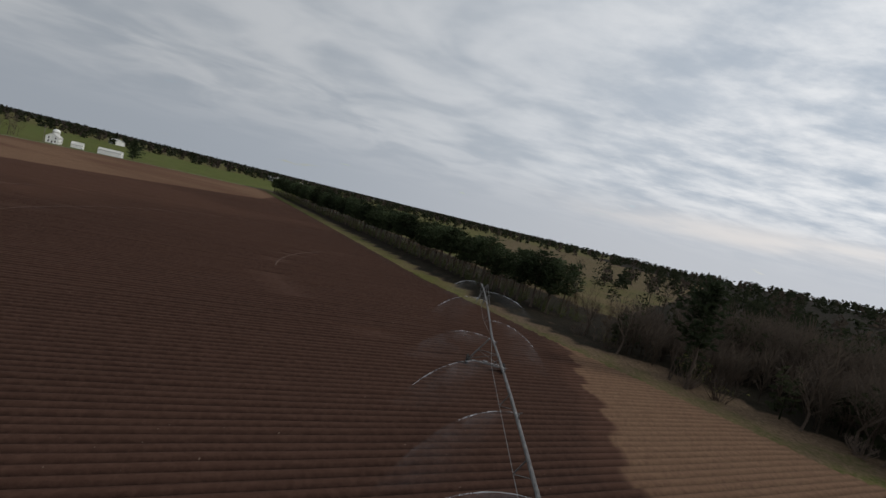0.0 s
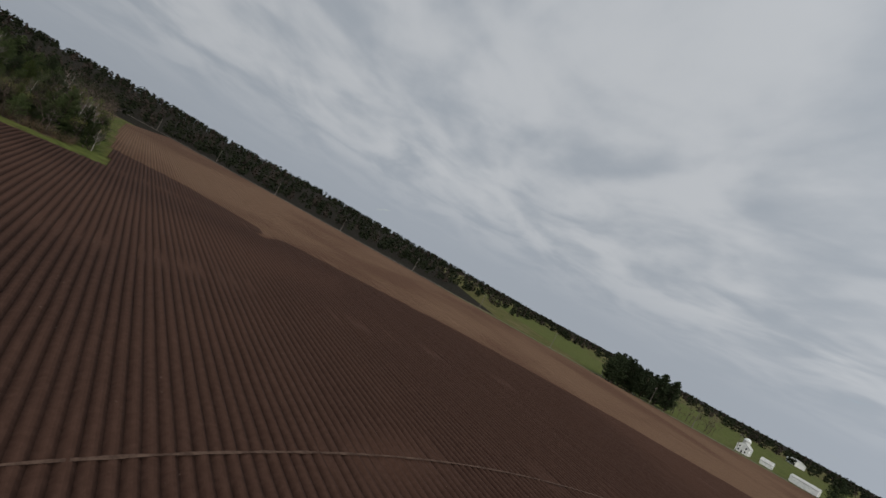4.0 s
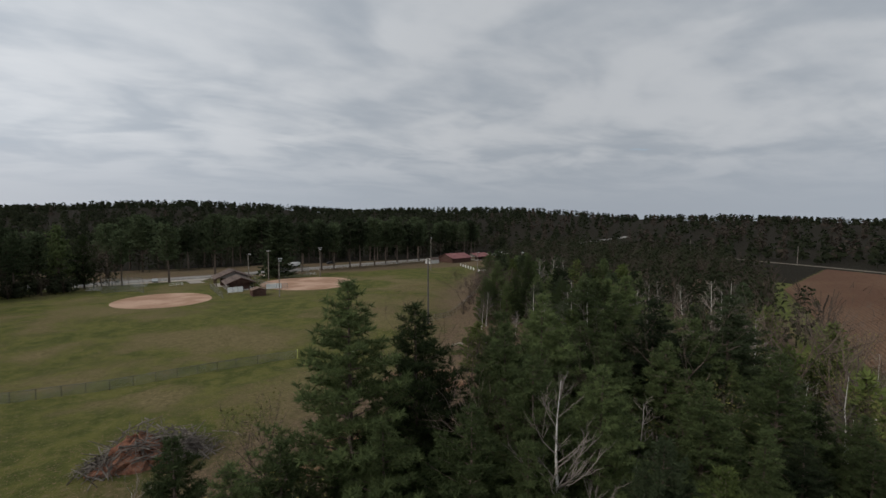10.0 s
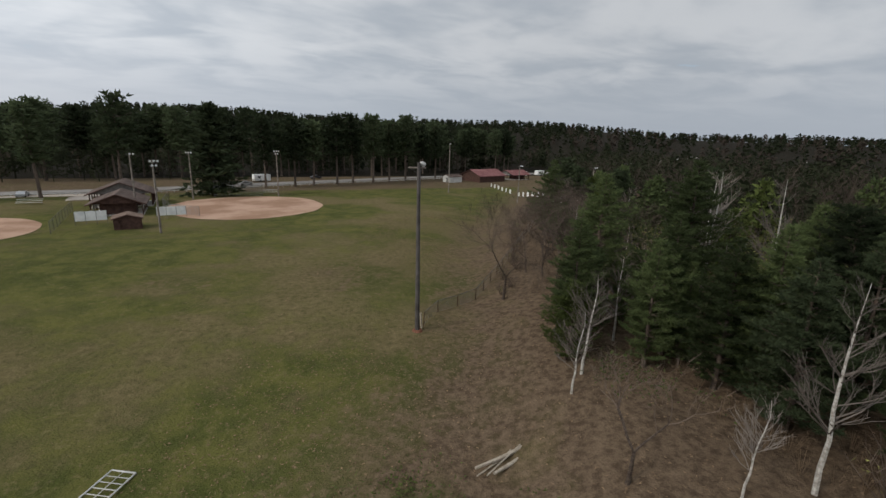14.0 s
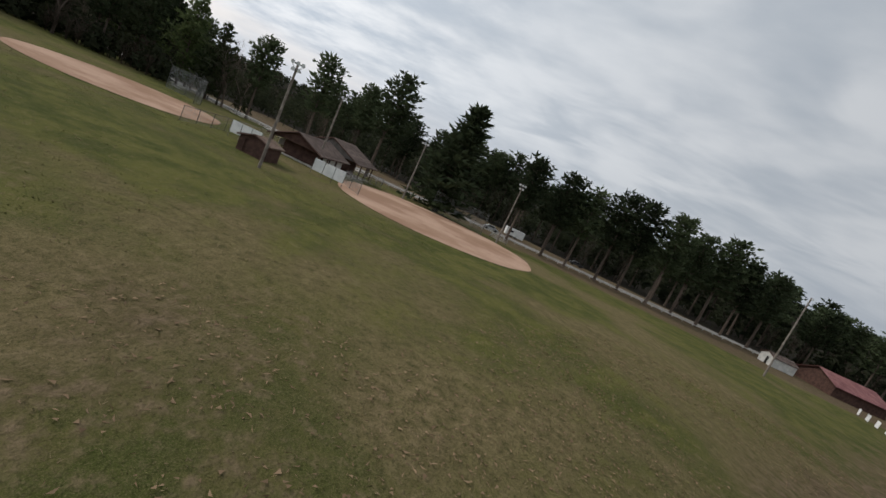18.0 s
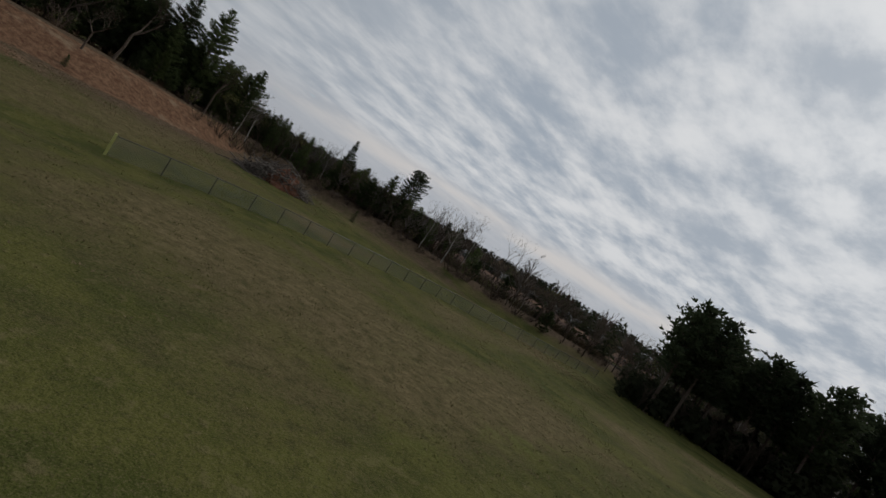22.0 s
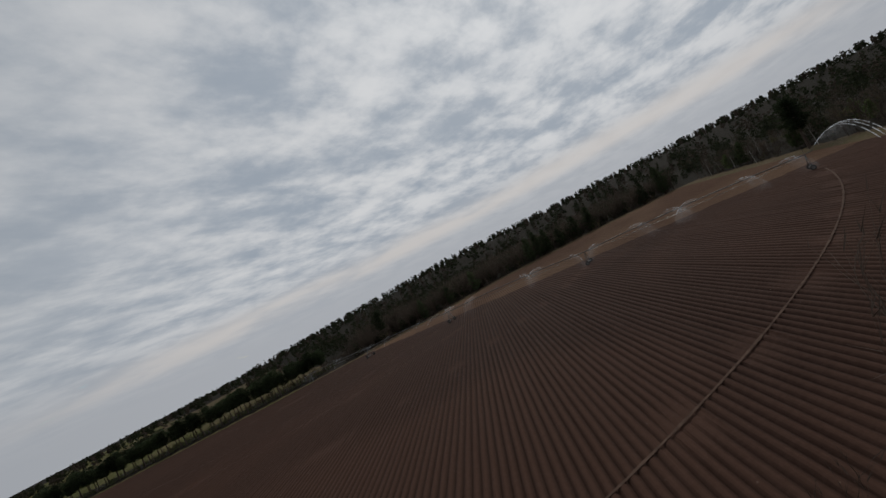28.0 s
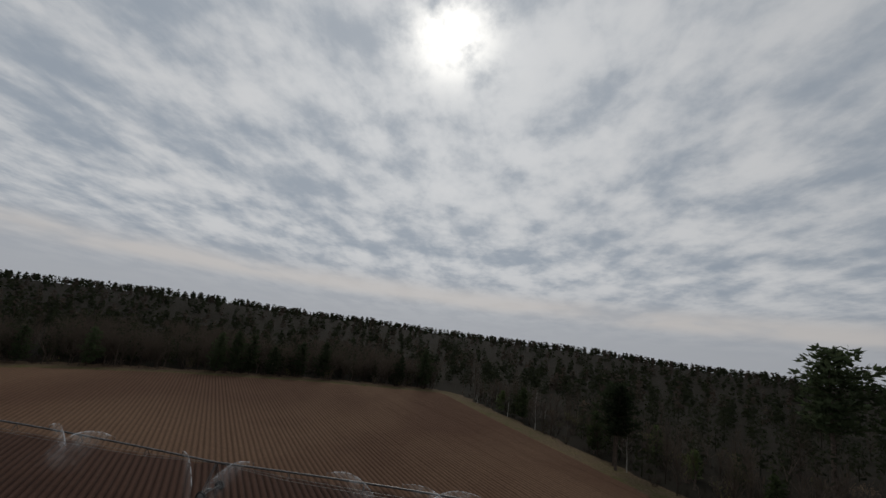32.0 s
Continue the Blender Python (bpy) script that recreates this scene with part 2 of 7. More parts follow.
def glass_mat():
    m, k, b = pbr("window_glass", 0.08, 0.6)
    b.inputs[0].default_value = (0.02, 0.025, 0.03, 1)
    return m


GLASS = glass_mat()


def lamp_glass():
    m, k, b = pbr("flood_lamp_face", 0.15, 0.6)
    b.inputs[0].default_value = (0.75, 0.77, 0.80, 1)
    return m


LAMP_FACE = lamp_glass()


def soil_mat():
    """Ridged potato soil: wet near-black brown, dry tan, with drifting bands, and furrow shade painted in."""
    m, k, b = pbr("ridged_soil", 0.95, 0.04)
    p = place(k)
    wet = k.n("ShaderNodeAttribute")
    wet.attribute_name = "wet"
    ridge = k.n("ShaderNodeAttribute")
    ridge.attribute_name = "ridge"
    big = k.noise(k.scale(p, (0.011, 0.017, 0.01)), 1.0, 4, 0.5, 0.6)
    mid = k.noise(p, 0.12, 4)
    clod = k.noise(p, 2.2, 5, 0.65)
    grain = k.noise(p, 11.0, 3)
    edge = k.math("ADD", wet.outputs["Fac"], k.math("MULTIPLY", k.math("SUBTRACT", mid, 0.5), 0.5))
    wetness = k.band(edge, 0.35, 0.65)
    dark = k.mix(k.band(big, 0.40, 0.60), rgba((0.026, 0.0136, 0.0100)), rgba((0.052, 0.0270, 0.0187)))
    tan = k.mix(k.band(big, 0.38, 0.62), rgba((0.125, 0.073, 0.047)), rgba((0.195, 0.124, 0.078)))
    dark = k.mix(k.math("MULTIPLY", k.band(edge, 1.05, 1.55), 0.70), dark, rgba((0.016, 0.0090, 0.0072)))
    col = k.mix(wetness, tan, dark)
    col = k.mix(k.math("MULTIPLY", k.band(clod, 0.35, 0.7), 0.50), col, rgba((0.075, 0.042, 0.031)))
    # furrow shade is put into the colour here; crests get a drier, paler tone
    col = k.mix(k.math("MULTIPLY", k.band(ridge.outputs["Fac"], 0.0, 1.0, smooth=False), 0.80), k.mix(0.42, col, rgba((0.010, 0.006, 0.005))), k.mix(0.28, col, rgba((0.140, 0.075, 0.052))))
    pale = k.math("GREATER_THAN", k.noise(p, 3.1, 1), 0.80)
    col = k.mix(k.math("MULTIPLY", pale, 0.5), col, rgba((0.19, 0.145, 0.115)))
    k.link(col, b.inputs[0])
    k.link(k.math("SUBTRACT", 0.97, k.math("MULTIPLY", wetness, 0.12)), b.inputs["Roughness"])
    bump(k, b, k.math("ADD", k.math("MULTIPLY", clod, 0.7), k.math("MULTIPLY", grain, 0.3)), 0.7, 0.10)
    return m


def ground_mat():
    """Lawn, rough grass, leaf litter, bare bank, far fields, painted shade under woods: shares come from the sheet's
    own zones.
    """
    m, k, b = pbr("ground_cover", 0.96, 0.04)
    p = place(k)
    z = k.n("ShaderNodeAttribute")
    z.attribute_name = "zone"
    sep = k.n("ShaderNodeSeparateColor")
    k.link(z.outputs["Color"], sep.inputs[0])
    lit, bare, lush = sep.outputs[0], sep.outputs[1], sep.outputs[2]
    huge = k.noise(p, 0.018, 3, 0.5, 0.5)
    big = k.noise(p, 0.055, 4, 0.55, 0.4)
    mid = k.noise(p, 0.33, 4, 0.6)
    clump = k.noise(p, 1.7, 4, 0.65)
    fine = k.noise(p, 7.5, 4, 0.65)
    grain = k.noise(p, 26.0, 3, 0.6)
    green = k.mix(k.band(mid, 0.35, 0.65), rgba((0.050, 0.062, 0.015)), rgba((0.104, 0.104, 0.029)))
    straw = k.mix(k.band(clump, 0.35, 0.65), rgba((0.100, 0.084, 0.038)), rgba((0.165, 0.130, 0.066)))
    f = k.math("ADD", k.math("ADD", k.math("MULTIPLY", big, 0.55), k.math("MULTIPLY", huge, 0.25)), k.math("ADD", k.math("MULTIPLY", mid, 0.17), k.math("MULTIPLY", fine, 0.10)))
    lawn = k.mix(k.band(k.math("ADD", f, k.math("MULTIPLY", k.math("SUBTRACT", clump, 0.5), 0.16)), 0.45, 0.56), straw, green)
    lawn = k.mix(k.math("MULTIPLY", k.band(fine, 0.48, 0.72), 0.45), lawn, rgba((0.036, 0.036, 0.014)))
    lawn = k.mix(k.math("MULTIPLY", k.band(clump, 0.54, 0.70), 0.40), lawn, rgba((0.20, 0.155, 0.085)))
    lawn = k.mix(k.math("MULTIPLY", k.band(clump, 0.44, 0.30), 0.35), lawn, rgba((0.034, 0.040, 0.014)))
    lawn = k.mix(k.math("MULTIPLY", k.band(grain, 0.50, 0.68), 0.45), lawn, rgba((0.17, 0.135, 0.075)))
    lawn = k.mix(k.math("MULTIPLY", k.band(grain, 0.47, 0.32), 0.5), lawn, rgba((0.026, 0.026, 0.011)))
    rich = k.mix(k.band(mid, 0.3, 0.7), rgba((0.060, 0.080, 0.020)), rgba((0.102, 0.122, 0.032)))
    litter = k.mix(k.band(clump, 0.3, 0.7), rgba((0.068, 0.047, 0.031)), rgba((0.155, 0.112, 0.074)))
    litter = k.mix(k.math("MULTIPLY", k.band(fine, 0.45, 0.75), 0.5), litter, rgba((0.045, 0.032, 0.022)))
    dirt = k.mix(k.band(clump, 0.3, 0.7), rgba((0.10, 0.052, 0.032)), rgba((0.215, 0.128, 0.078)))
    dirt = k.mix(k.math("MULTIPLY", k.band(mid, 0.52, 0.68), 0.7), dirt, rgba((0.26, 0.190, 0.125)))
    dirt = k.mix(k.math("MULTIPLY", k.band(fine, 0.50, 0.68), 0.5), dirt, rgba((0.060, 0.036, 0.024)))

    def share(v, lo=0.30, hi=0.70):
        return k.band(k.math("ADD", v, k.math("MULTIPLY", k.math("SUBTRACT", k.math("ADD", k.math("MULTIPLY", mid, 0.6), k.math("MULTIPLY", clump, 0.4)), 0.5), 1.1)), lo, hi)

    col = k.mix(share(lush), lawn, rich)
    col = k.mix(share(lit), col, litter)
    col = k.mix(share(bare, 0.4, 0.7), col, dirt)
    # alpha share: tree shade put into the woodland floor's colour, near-black brown
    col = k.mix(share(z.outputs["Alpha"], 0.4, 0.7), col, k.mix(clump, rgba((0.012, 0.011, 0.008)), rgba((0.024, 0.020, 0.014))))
    k.link(col, b.inputs[0])
    bump(k, b, k.math("ADD", k.math("MULTIPLY", clump, 0.6), k.math("MULTIPLY", fine, 0.4)), 1.0, 0.20)
    return m


def infield_mat():
    m, k, b = pbr("infield_clay", 0.97, 0.1)
    p = place(k)
    big, mid, fine = k.noise(p, 0.12, 4), k.noise(p, 0.9, 5), k.noise(p, 9.0, 3)
    col = k.mix(k.band(big, 0.35, 0.65), rgba((0.27, 0.165, 0.110)), rgba((0.41, 0.275, 0.200)))
    col = k.mix(k.math("MULTIPLY", k.band(mid, 0.5, 0.75), 0.4), col, rgba((0.22, 0.13, 0.085)))
    k.link(col, b.inputs[0])
    bump(k, b, k.math("ADD", mid, fine), 0.4, 0.03)
    return m


def spray_mat(name, dense, falling=True):
    """Drops of water in the air: mostly see-through, broken up lengthwise."""
    m = bpy.data.materials.new(name)
    m.use_nodes = True
    k = Nodes(m.node_tree)
    b = k.n("ShaderNodeBsdfPrincipled")
    b.inputs[0].default_value = (0.80, 0.84, 0.88, 1)
    b.inputs["Roughness"].default_value = 0.5
    thin = k.n("ShaderNodeBsdfTranslucent")
    thin.inputs[0].default_value = (0.92, 0.95, 0.98, 1)
    both = k.n("ShaderNodeMixShader")
    both.inputs[0].default_value = 0.6
    k.link(b.outputs[0], both.inputs[1])
    k.link(thin.outputs[0], both.inputs[2])
    t = k.n("ShaderNodeBsdfTransparent")
    mixer = k.n("ShaderNodeMixShader")
    n1 = k.noise(place(k), 0.8, 5, 0.7)
    share = k.math("MULTIPLY", k.band(n1, 0.30, 0.75), dense)
    if falling:
        thick = k.n("ShaderNodeAttribute")
        thick.attribute_name = "thick"
        share = k.math("MULTIPLY", share, thick.outputs["Fac"])
    k.link(share, mixer.inputs[0])
    k.link(t.outputs[0], mixer.inputs[1])
    k.link(both.outputs[0], mixer.inputs[2])
    o = k.n("ShaderNodeOutputMaterial")
    k.link(mixer.outputs[0], o.inputs[0])
    return m


def mesh_fence_mat():
    """Chain-link: diagonal wires with open holes between."""
    m = bpy.data.materials.new("chain_link")
    m.use_nodes = True
    k = Nodes(m.node_tree)
    b = k.n("ShaderNodeBsdfPrincipled")
    b.inputs[0].default_value = (0.30, 0.31, 0.31, 1)
    b.inputs["Metallic"].default_value = 0.6
    b.inputs["Roughness"].default_value = 0.5
    t = k.n("ShaderNodeBsdfTransparent")
    mixer = k.n("ShaderNodeMixShader")
    x, y, z = k.xyz(place(k))
    along = k.math("ADD", x, k.math("MULTIPLY", y, 0.8))
    wires = []
    for sign in ("ADD", "SUBTRACT"):
        v = k.math("FRACT", k.math("MULTIPLY", k.math(sign, along, z), 9.0))
        wires.append(k.math("LESS_THAN", v, 0.13))
    k.link(k.math("MAXIMUM", wires[0], wires[1]), mixer.inputs[0])
    k.link(t.outputs[0], mixer.inputs[1])
    k.link(b.outputs[0], mixer.inputs[2])
    o = k.n("ShaderNodeOutputMaterial")
    k.link(mixer.outputs[0], o.inputs[0])
    return m


SOIL, GROUND, CLAY = soil_mat(), ground_mat(), infield_mat()
JET, MIST, THIN_MIST = spray_mat("water_jet", 0.80, False), spray_mat("water_mist", 0.85), spray_mat("thin_mist", 0.25)
LINK = mesh_fence_mat()

# ---------- plan of the place ----------
FIELD = [(-157, -131.5), (-183, -148), (-255, -192), (-333, -238), (-430, -262), (-398, -150), (-350, -30), (-306, 60), (-280, 110), (-266, 150),
         (-246, 190), (-178, 242), (-155, 207), (-86, 112), (-16, 14), (10, -15), (40, -44), (66, -55), (90, -78), (118, -117),
         (141, -167), (90, -187), (34, -210), (-6, -220), (-40, -235), (-76, -222), (-105.5, -196), (-131, -164.2), (-143, -149.2)]
BANK = [(-900, -810), (-410, -461), (-335, -393), (-282, -337), (-242, -291), (-222, -259), (-211, -238), (-198, -219), (-180, -213), (-164, -203),
        (-153, -183), (-136, -191), (-125, -208), (-114, -229), (-60, -258), (40, -292), (900, -552)]
ROW_YAW = 120.0
ROW_STEP = 0.90
WET_EDGE = [(-189, -162), (-191, -130), (-181, -102), (-181, -78), (-181, -38), (-170, 10), (-155, 46), (-138, 95), (-126, 139), (-146, 198), (-156, 212)]


def seg_dist(x, y, line):
    """Distance to a polyline, and on which side (left of its run is positive)."""
    best, side = 1e9, 1.0
    for (ax, ay), (bx, by) in zip(line, line[1:]):
        ux, uy = bx - ax, by - ay
        t = max(0.0, min(1.0, ((x - ax) * ux + (y - ay) * uy) / (ux * ux + uy * uy)))
        d = math.hypot(x - ax - t * ux, y - ay - t * uy)
        if d < best:
            best, side = d, 1.0 if ux * (y - ay) - uy * (x - ax) > 0 else -1.0
    return best, side


def inside(x, y, poly):
    hit = False
    for (ax, ay), (bx, by) in zip(poly, poly[1:] + poly[:1]):
        if (ay > y) != (by > y) and x < (bx - ax) * (y - ay) / (by - ay) + ax:
            hit = not hit
    return hit


def ramp(v, a, b):
    t = max(0.0, min(1.0, (v - a) / (b - a)))
    return t * t * (3 - 2 * t)


HILLS = ((0, 2), (60, 3), (80, 12), (100, 22), (125, 31), (145, 42), (165, 45), (195, 44), (212, 36), (235, 27), (255, 30), (300, 37), (318, 26), (335, 8), (360, 2))


def hill(yaw):
    for (a, h), (b, g) in zip(HILLS, HILLS[1:]):
        if yaw <= b:
            return h + (g - h) * ramp(yaw, a, b)
    return 2.0


def gz(x, y):
    """Height of the ground."""
    r = math.hypot(x + 100, y + 150)
    z = 0.0
    if r < 900:
        d, side = seg_dist(x, y, BANK)
        d *= side
        sharp = math.exp(-(((x + 172) / 32) ** 4))
        z = -2.4 * (1 - ramp(d, -7 + 4.5 * sharp, 4 + 0.5 * sharp))
        z += 1.3 * ramp(-y - 0.25 * (x + 186), 243, 285) * (1 - ramp(-y, 345, 378)) * ramp(x, -275, -245) * ramp(-d, 3, 20)
        mound = ramp(d, -3, 5) * (1 - ramp(d, 12, 30)) * math.exp(-(((x + 184) / 22) ** 2))
        z += 1.0 * mound
        z += 0.25 * noise.noise((x * 0.03, y * 0.03, 0)) * ramp(-d, 0, 15)
        z -= 1.2 * math.exp(-(((x + 188) / 13) ** 2 + ((y + 244) / 10) ** 2))
        z *= 1 - ramp(r, 500, 800)
    if r > 330:
        yaw = math.degrees(math.atan2(-(x + 100), y + 150)) % 360
        z += hill(yaw) * ramp(r, 380, 900) * (0.85 + 0.3 * noise.noise((x * 0.004, y * 0.004, 3)))
        z += 5 * ramp(r, 700, 1500) * noise.noise((x * 0.002, y * 0.002, 7))
    return z


def part(name, geo, material, parent=None, label=""):
    """Links a built shape as one mesh object, under a thing or a part."""
    me = geo.mesh(name) if isinstance(geo, Shape) else geo
    if not me.materials:
        me.materials.append(material)
    ob = new(name, me)
    if parent is not None:
        ob.parent = parent
    if label:
        ob["label"] = label
    return ob


def thing(name, x, y, z, label, category, group="", turn=0.0, kind=""):
    ob = new(name)
    ob.empty_display_size = 0.3
    ob.matrix_basis = pose(x, y, z, 0, 0, turn)
    return tagged(ob, label, category, group, kind)


class Shape:
    """Vertices and faces, with a few ways to add solids."""

    def __init__(self):
        self.v, self.f, self.out = [], [], {}

    def mesh(self, name):
        me = bpy.data.meshes.new(name)
        me.from_pydata([tuple(p) for p in self.v], [], self.f)
        if self.out:
            nrm = np.zeros((len(self.v), 3))
            for i, n in self.out.items():
                nrm[i:i + 4] = n
            self.crown_normals(me, nrm.tolist())
        return me

    def crown_normals(self, me, nrm):
        """Shades loose leaves as one soft mass: each corner faces out from its tree."""
        me.polygons.foreach_set("use_smooth", [True] * len(me.polygons))
        me.normals_split_custom_set_from_vertices(nrm)
        return me

    def quad(self, a, b, c, d):
        n = len(self.v)
        self.v += [a, b, c, d]
        self.f.append((n, n + 1, n + 2, n + 3))

    def tri(self, a, b, c):
        n = len(self.v)
        self.v += [a, b, c]
        self.f.append((n, n + 1, n + 2))

    def hull(self, low, high):
        """A closed prism between two rings."""
        n, m = len(self.v), len(low)
        self.v += list(low) + list(high)
        self.f.append(tuple(range(n + m - 1, n - 1, -1)))
        self.f.append(tuple(range(n + m, n + 2 * m)))
        for i in range(m):
            j = (i + 1) % m
            self.f.append((n + i, n + j, n + m + j, n + m + i))

    def box(self, x, y, z, a, b, c, turn=0.0, bevel=0.0):
        """A box on z, a by b by c, its top edges drawn in by bevel."""
        ca, sa = math.cos(radians(turn)), math.sin(radians(turn))

        def ring(h, shrink):
            out = []
            for i, j in ((-1, -1), (1, -1), (1, 1), (-1, 1)):
                u, v = i * (a / 2 - shrink), j * (b / 2 - shrink)
                out.append((x + u * ca - v * sa, y + u * sa + v * ca, h))
            return out

        if bevel:
            n = len(self.v)
            rings = [ring(z, 0), ring(z + c - bevel, 0), ring(z + c, bevel)]
            for r in rings:
                self.v += r
            self.f.append((n + 3, n + 2, n + 1, n))
            self.f.append((n + 8, n + 9, n + 10, n + 11))
            for lvl in (0, 4):
                for i in range(4):
                    j = (i + 1) % 4
                    self.f.append((n + lvl + i, n + lvl + j, n + lvl + 4 + j, n + lvl + 4 + i))
        else:
            self.hull(ring(z, 0), ring(z + c, 0))
        return self

    def tube(self, path, radii, sides=6, cap=True):
        n0 = len(self.v)
        pts = [Vector(p) for p in path]
        for i, p in enumerate(pts):
            ahead = (pts[min(i + 1, len(pts) - 1)] - pts[max(i - 1, 0)]).normalized()
            side = ahead.cross(Vector((0.3, 0.2, 1)) if abs(ahead.z) < 0.9 else Vector((1, 0, 0))).normalized()
            over = side.cross(ahead)
            r = radii[i] if hasattr(radii, "__len__") else radii
            for s in range(sides):
                a = 2 * math.pi * s / sides
                self.v.append(tuple(p + side * (math.cos(a) * r) + over * (math.sin(a) * r)))
        for i in range(len(pts) - 1):
            for s in range(sides):
                t = (s + 1) % sides
                a = n0 + i * sides
                self.f.append((a + s, a + t, a + sides + t, a + sides + s))
        if cap:
            self.f.append(tuple(n0 + s for s in range(sides)))
            m = n0 + (len(pts) - 1) * sides
            self.f.append(tuple(m + s for s in reversed(range(sides))))
        return self


# ---------- ground: one sheet to the horizon ----------
def spread(lo, hi, step, reach):
    mid = list(np.arange(lo, hi + 0.1, step))
    out, s = [], step
    v = 0.0
    while v < reach:
        s *= 1.22
        v += s
        out.append(v)
    return [lo - o for o in reversed(out)] + mid + [hi + o for o in out]


def build_ground():
    xs, ys = spread(-430, 190, 4.0, 4200), spread(-470, 280, 4.0, 4200)
    xs = sorted(xs + [-240 + 4 * i for i in range(33)])
    ys = sorted(ys + [-272 + 4 * i for i in range(22)])
    nx, ny = len(xs), len(ys)
    verts = [(x, y, gz(x, y)) for y in ys for x in xs]
    faces = [(j * nx + i, j * nx + i + 1, (j + 1) * nx + i + 1, (j + 1) * nx + i) for j in range(ny - 1) for i in range(nx - 1)]
    me = bpy.data.meshes.new("ground")
    field_z = []
    zone = []
    loop = FIELD + FIELD[:1]
    for n, (x, y, z) in enumerate(verts):
        r = math.hypot(x + 100, y + 150)
        # last value: how much tree shade is painted on the ground at this point
        lit = bare = lush = dim = 0.0
        if r < 700:
            d, side = seg_dist(x, y, BANK)
            d *= side
            fd, _ = seg_dist(x, y, loop)
            if inside(x, y, FIELD):
                z -= 0.10 + 0.25 * min(1.0, fd / 3)
                lit = 0.3
            elif d > 0:
                lit = 0.95 if fd > 8.0 else (0.55 if x > -20 else 0.0)
                lush = (0.46 if x > -152 else 0.55) if fd <= 8.0 and x < -60 else ((0.35 if y < 0 and x < -20 else 0.0) if fd <= 7 else 0.0)
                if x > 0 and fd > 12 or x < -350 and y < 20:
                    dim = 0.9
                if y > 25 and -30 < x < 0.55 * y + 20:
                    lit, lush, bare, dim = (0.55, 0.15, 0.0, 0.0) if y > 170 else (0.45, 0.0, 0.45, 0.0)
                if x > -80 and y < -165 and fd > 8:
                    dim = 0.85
                if y > -40 and x < 0:
                    lit = 0.25 if fd > 7 else 0.0
                if x < -250 and y > 78 or (x < -150 and y > 225):
                    lit, lush = 0.2, 0.55 if noise.noise((x * 0.006, y * 0.006, 1)) > -0.35 else 0.2
            else:
                lit = 0.60 * (1 - ramp(-d, 2, 26)) if x < -120 else 0.35 * (1 - ramp(-d, 0, 8))
                lush = 0.30 * ramp(-d, 30, 60) + 0.8 * math.exp(-((x + 201) / 4) ** 2 - ((y + 236) / 5) ** 2)
                lit = max(lit, 0.48 * math.exp(-(((x + 206) / 17) ** 2 + ((y + 273) / 14) ** 2)), 0.46 * math.exp(-(((x + 187) / 11) ** 2 + ((y + 277) / 7) ** 2)), 0.42 * math.exp(-(((x + 170) / 11) ** 2 + ((y + 266) / 5) ** 2)))
                if y < -372:
                    lit = 0.6
                if x > -80:
                    lit = 0.9
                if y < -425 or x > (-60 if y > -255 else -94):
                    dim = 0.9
            # litter under the windbreak, with the pines' shade painted over it
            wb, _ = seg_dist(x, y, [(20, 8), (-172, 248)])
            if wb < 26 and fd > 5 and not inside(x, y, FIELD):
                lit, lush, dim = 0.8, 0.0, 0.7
            bare = 0.95 * (1 - ramp(abs(d - 1.0), 2.5, 5.5)) * math.exp(-(((x + 176) / 24) ** 4))
            bare = max(bare, 0.85 * math.exp(-(((x + 191) / 9) ** 2 + ((y + 225) / 7.5) ** 2)))
            if d < 0 and x < -140:
                lit = max(lit, 0.66 * (1 - ramp(-d, 2, 34 if y > -246 else max(13, 34 - 2.1 * (-246 - y)))))
        else:
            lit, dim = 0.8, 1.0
            yaw = math.degrees(math.atan2(-(x + 100), y + 150)) % 360
            if (yaw < 75 or yaw > 340) and r < 1500:
                lit, lush, dim = 0.35, 0.35, 0.0
        verts[n] = (x, y, z)
        zone.append((lit, bare, lush, dim))
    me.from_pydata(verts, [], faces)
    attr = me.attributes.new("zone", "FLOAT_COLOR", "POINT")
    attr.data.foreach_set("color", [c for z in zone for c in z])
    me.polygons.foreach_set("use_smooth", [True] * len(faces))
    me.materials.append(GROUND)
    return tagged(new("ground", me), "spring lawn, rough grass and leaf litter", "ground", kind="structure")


build_ground()


# ---------- ridged crop field ----------
def crossings(offset, d, n, poly):
    """Where the row at that offset enters and leaves the polygon."""
    out = []
    for (ax, ay), (bx, by) in zip(poly, poly[1:] + poly[:1]):
        pa, pb = ax * n[0] + ay * n[1] - offset, bx * n[0] + by * n[1] - offset
        if (pa > 0) != (pb > 0):
            t = pa / (pa - pb)
            out.append((ax + t * (bx - ax)) * d[0] + (ay + t * (by - ay)) * d[1])
    return sorted(out)


def wetness(x, y):
    d, side = seg_dist(x, y, WET_EDGE)
    west = ramp(d * -side, -3, 3)
    tongue = math.exp(-((x + 176) / 9) ** 2 - ((y + 99) / 2.2) ** 2)
    east = 1 - ramp(x - 2.0 * noise.noise((0, y * 0.06, 5)), 9, 15)
    if y > -10:
        east = 1.0
    far = 1 - ramp(math.hypot(x, y), 222, 232) if y < -150 else 1.0
    soaked = 1 - ramp(math.hypot(x + 20, y) + 14 * noise.noise((x * 0.03, y * 0.03, 8)), 50, 92)
    return max(0.0, west * east * far * (1 + soaked) - tongue)


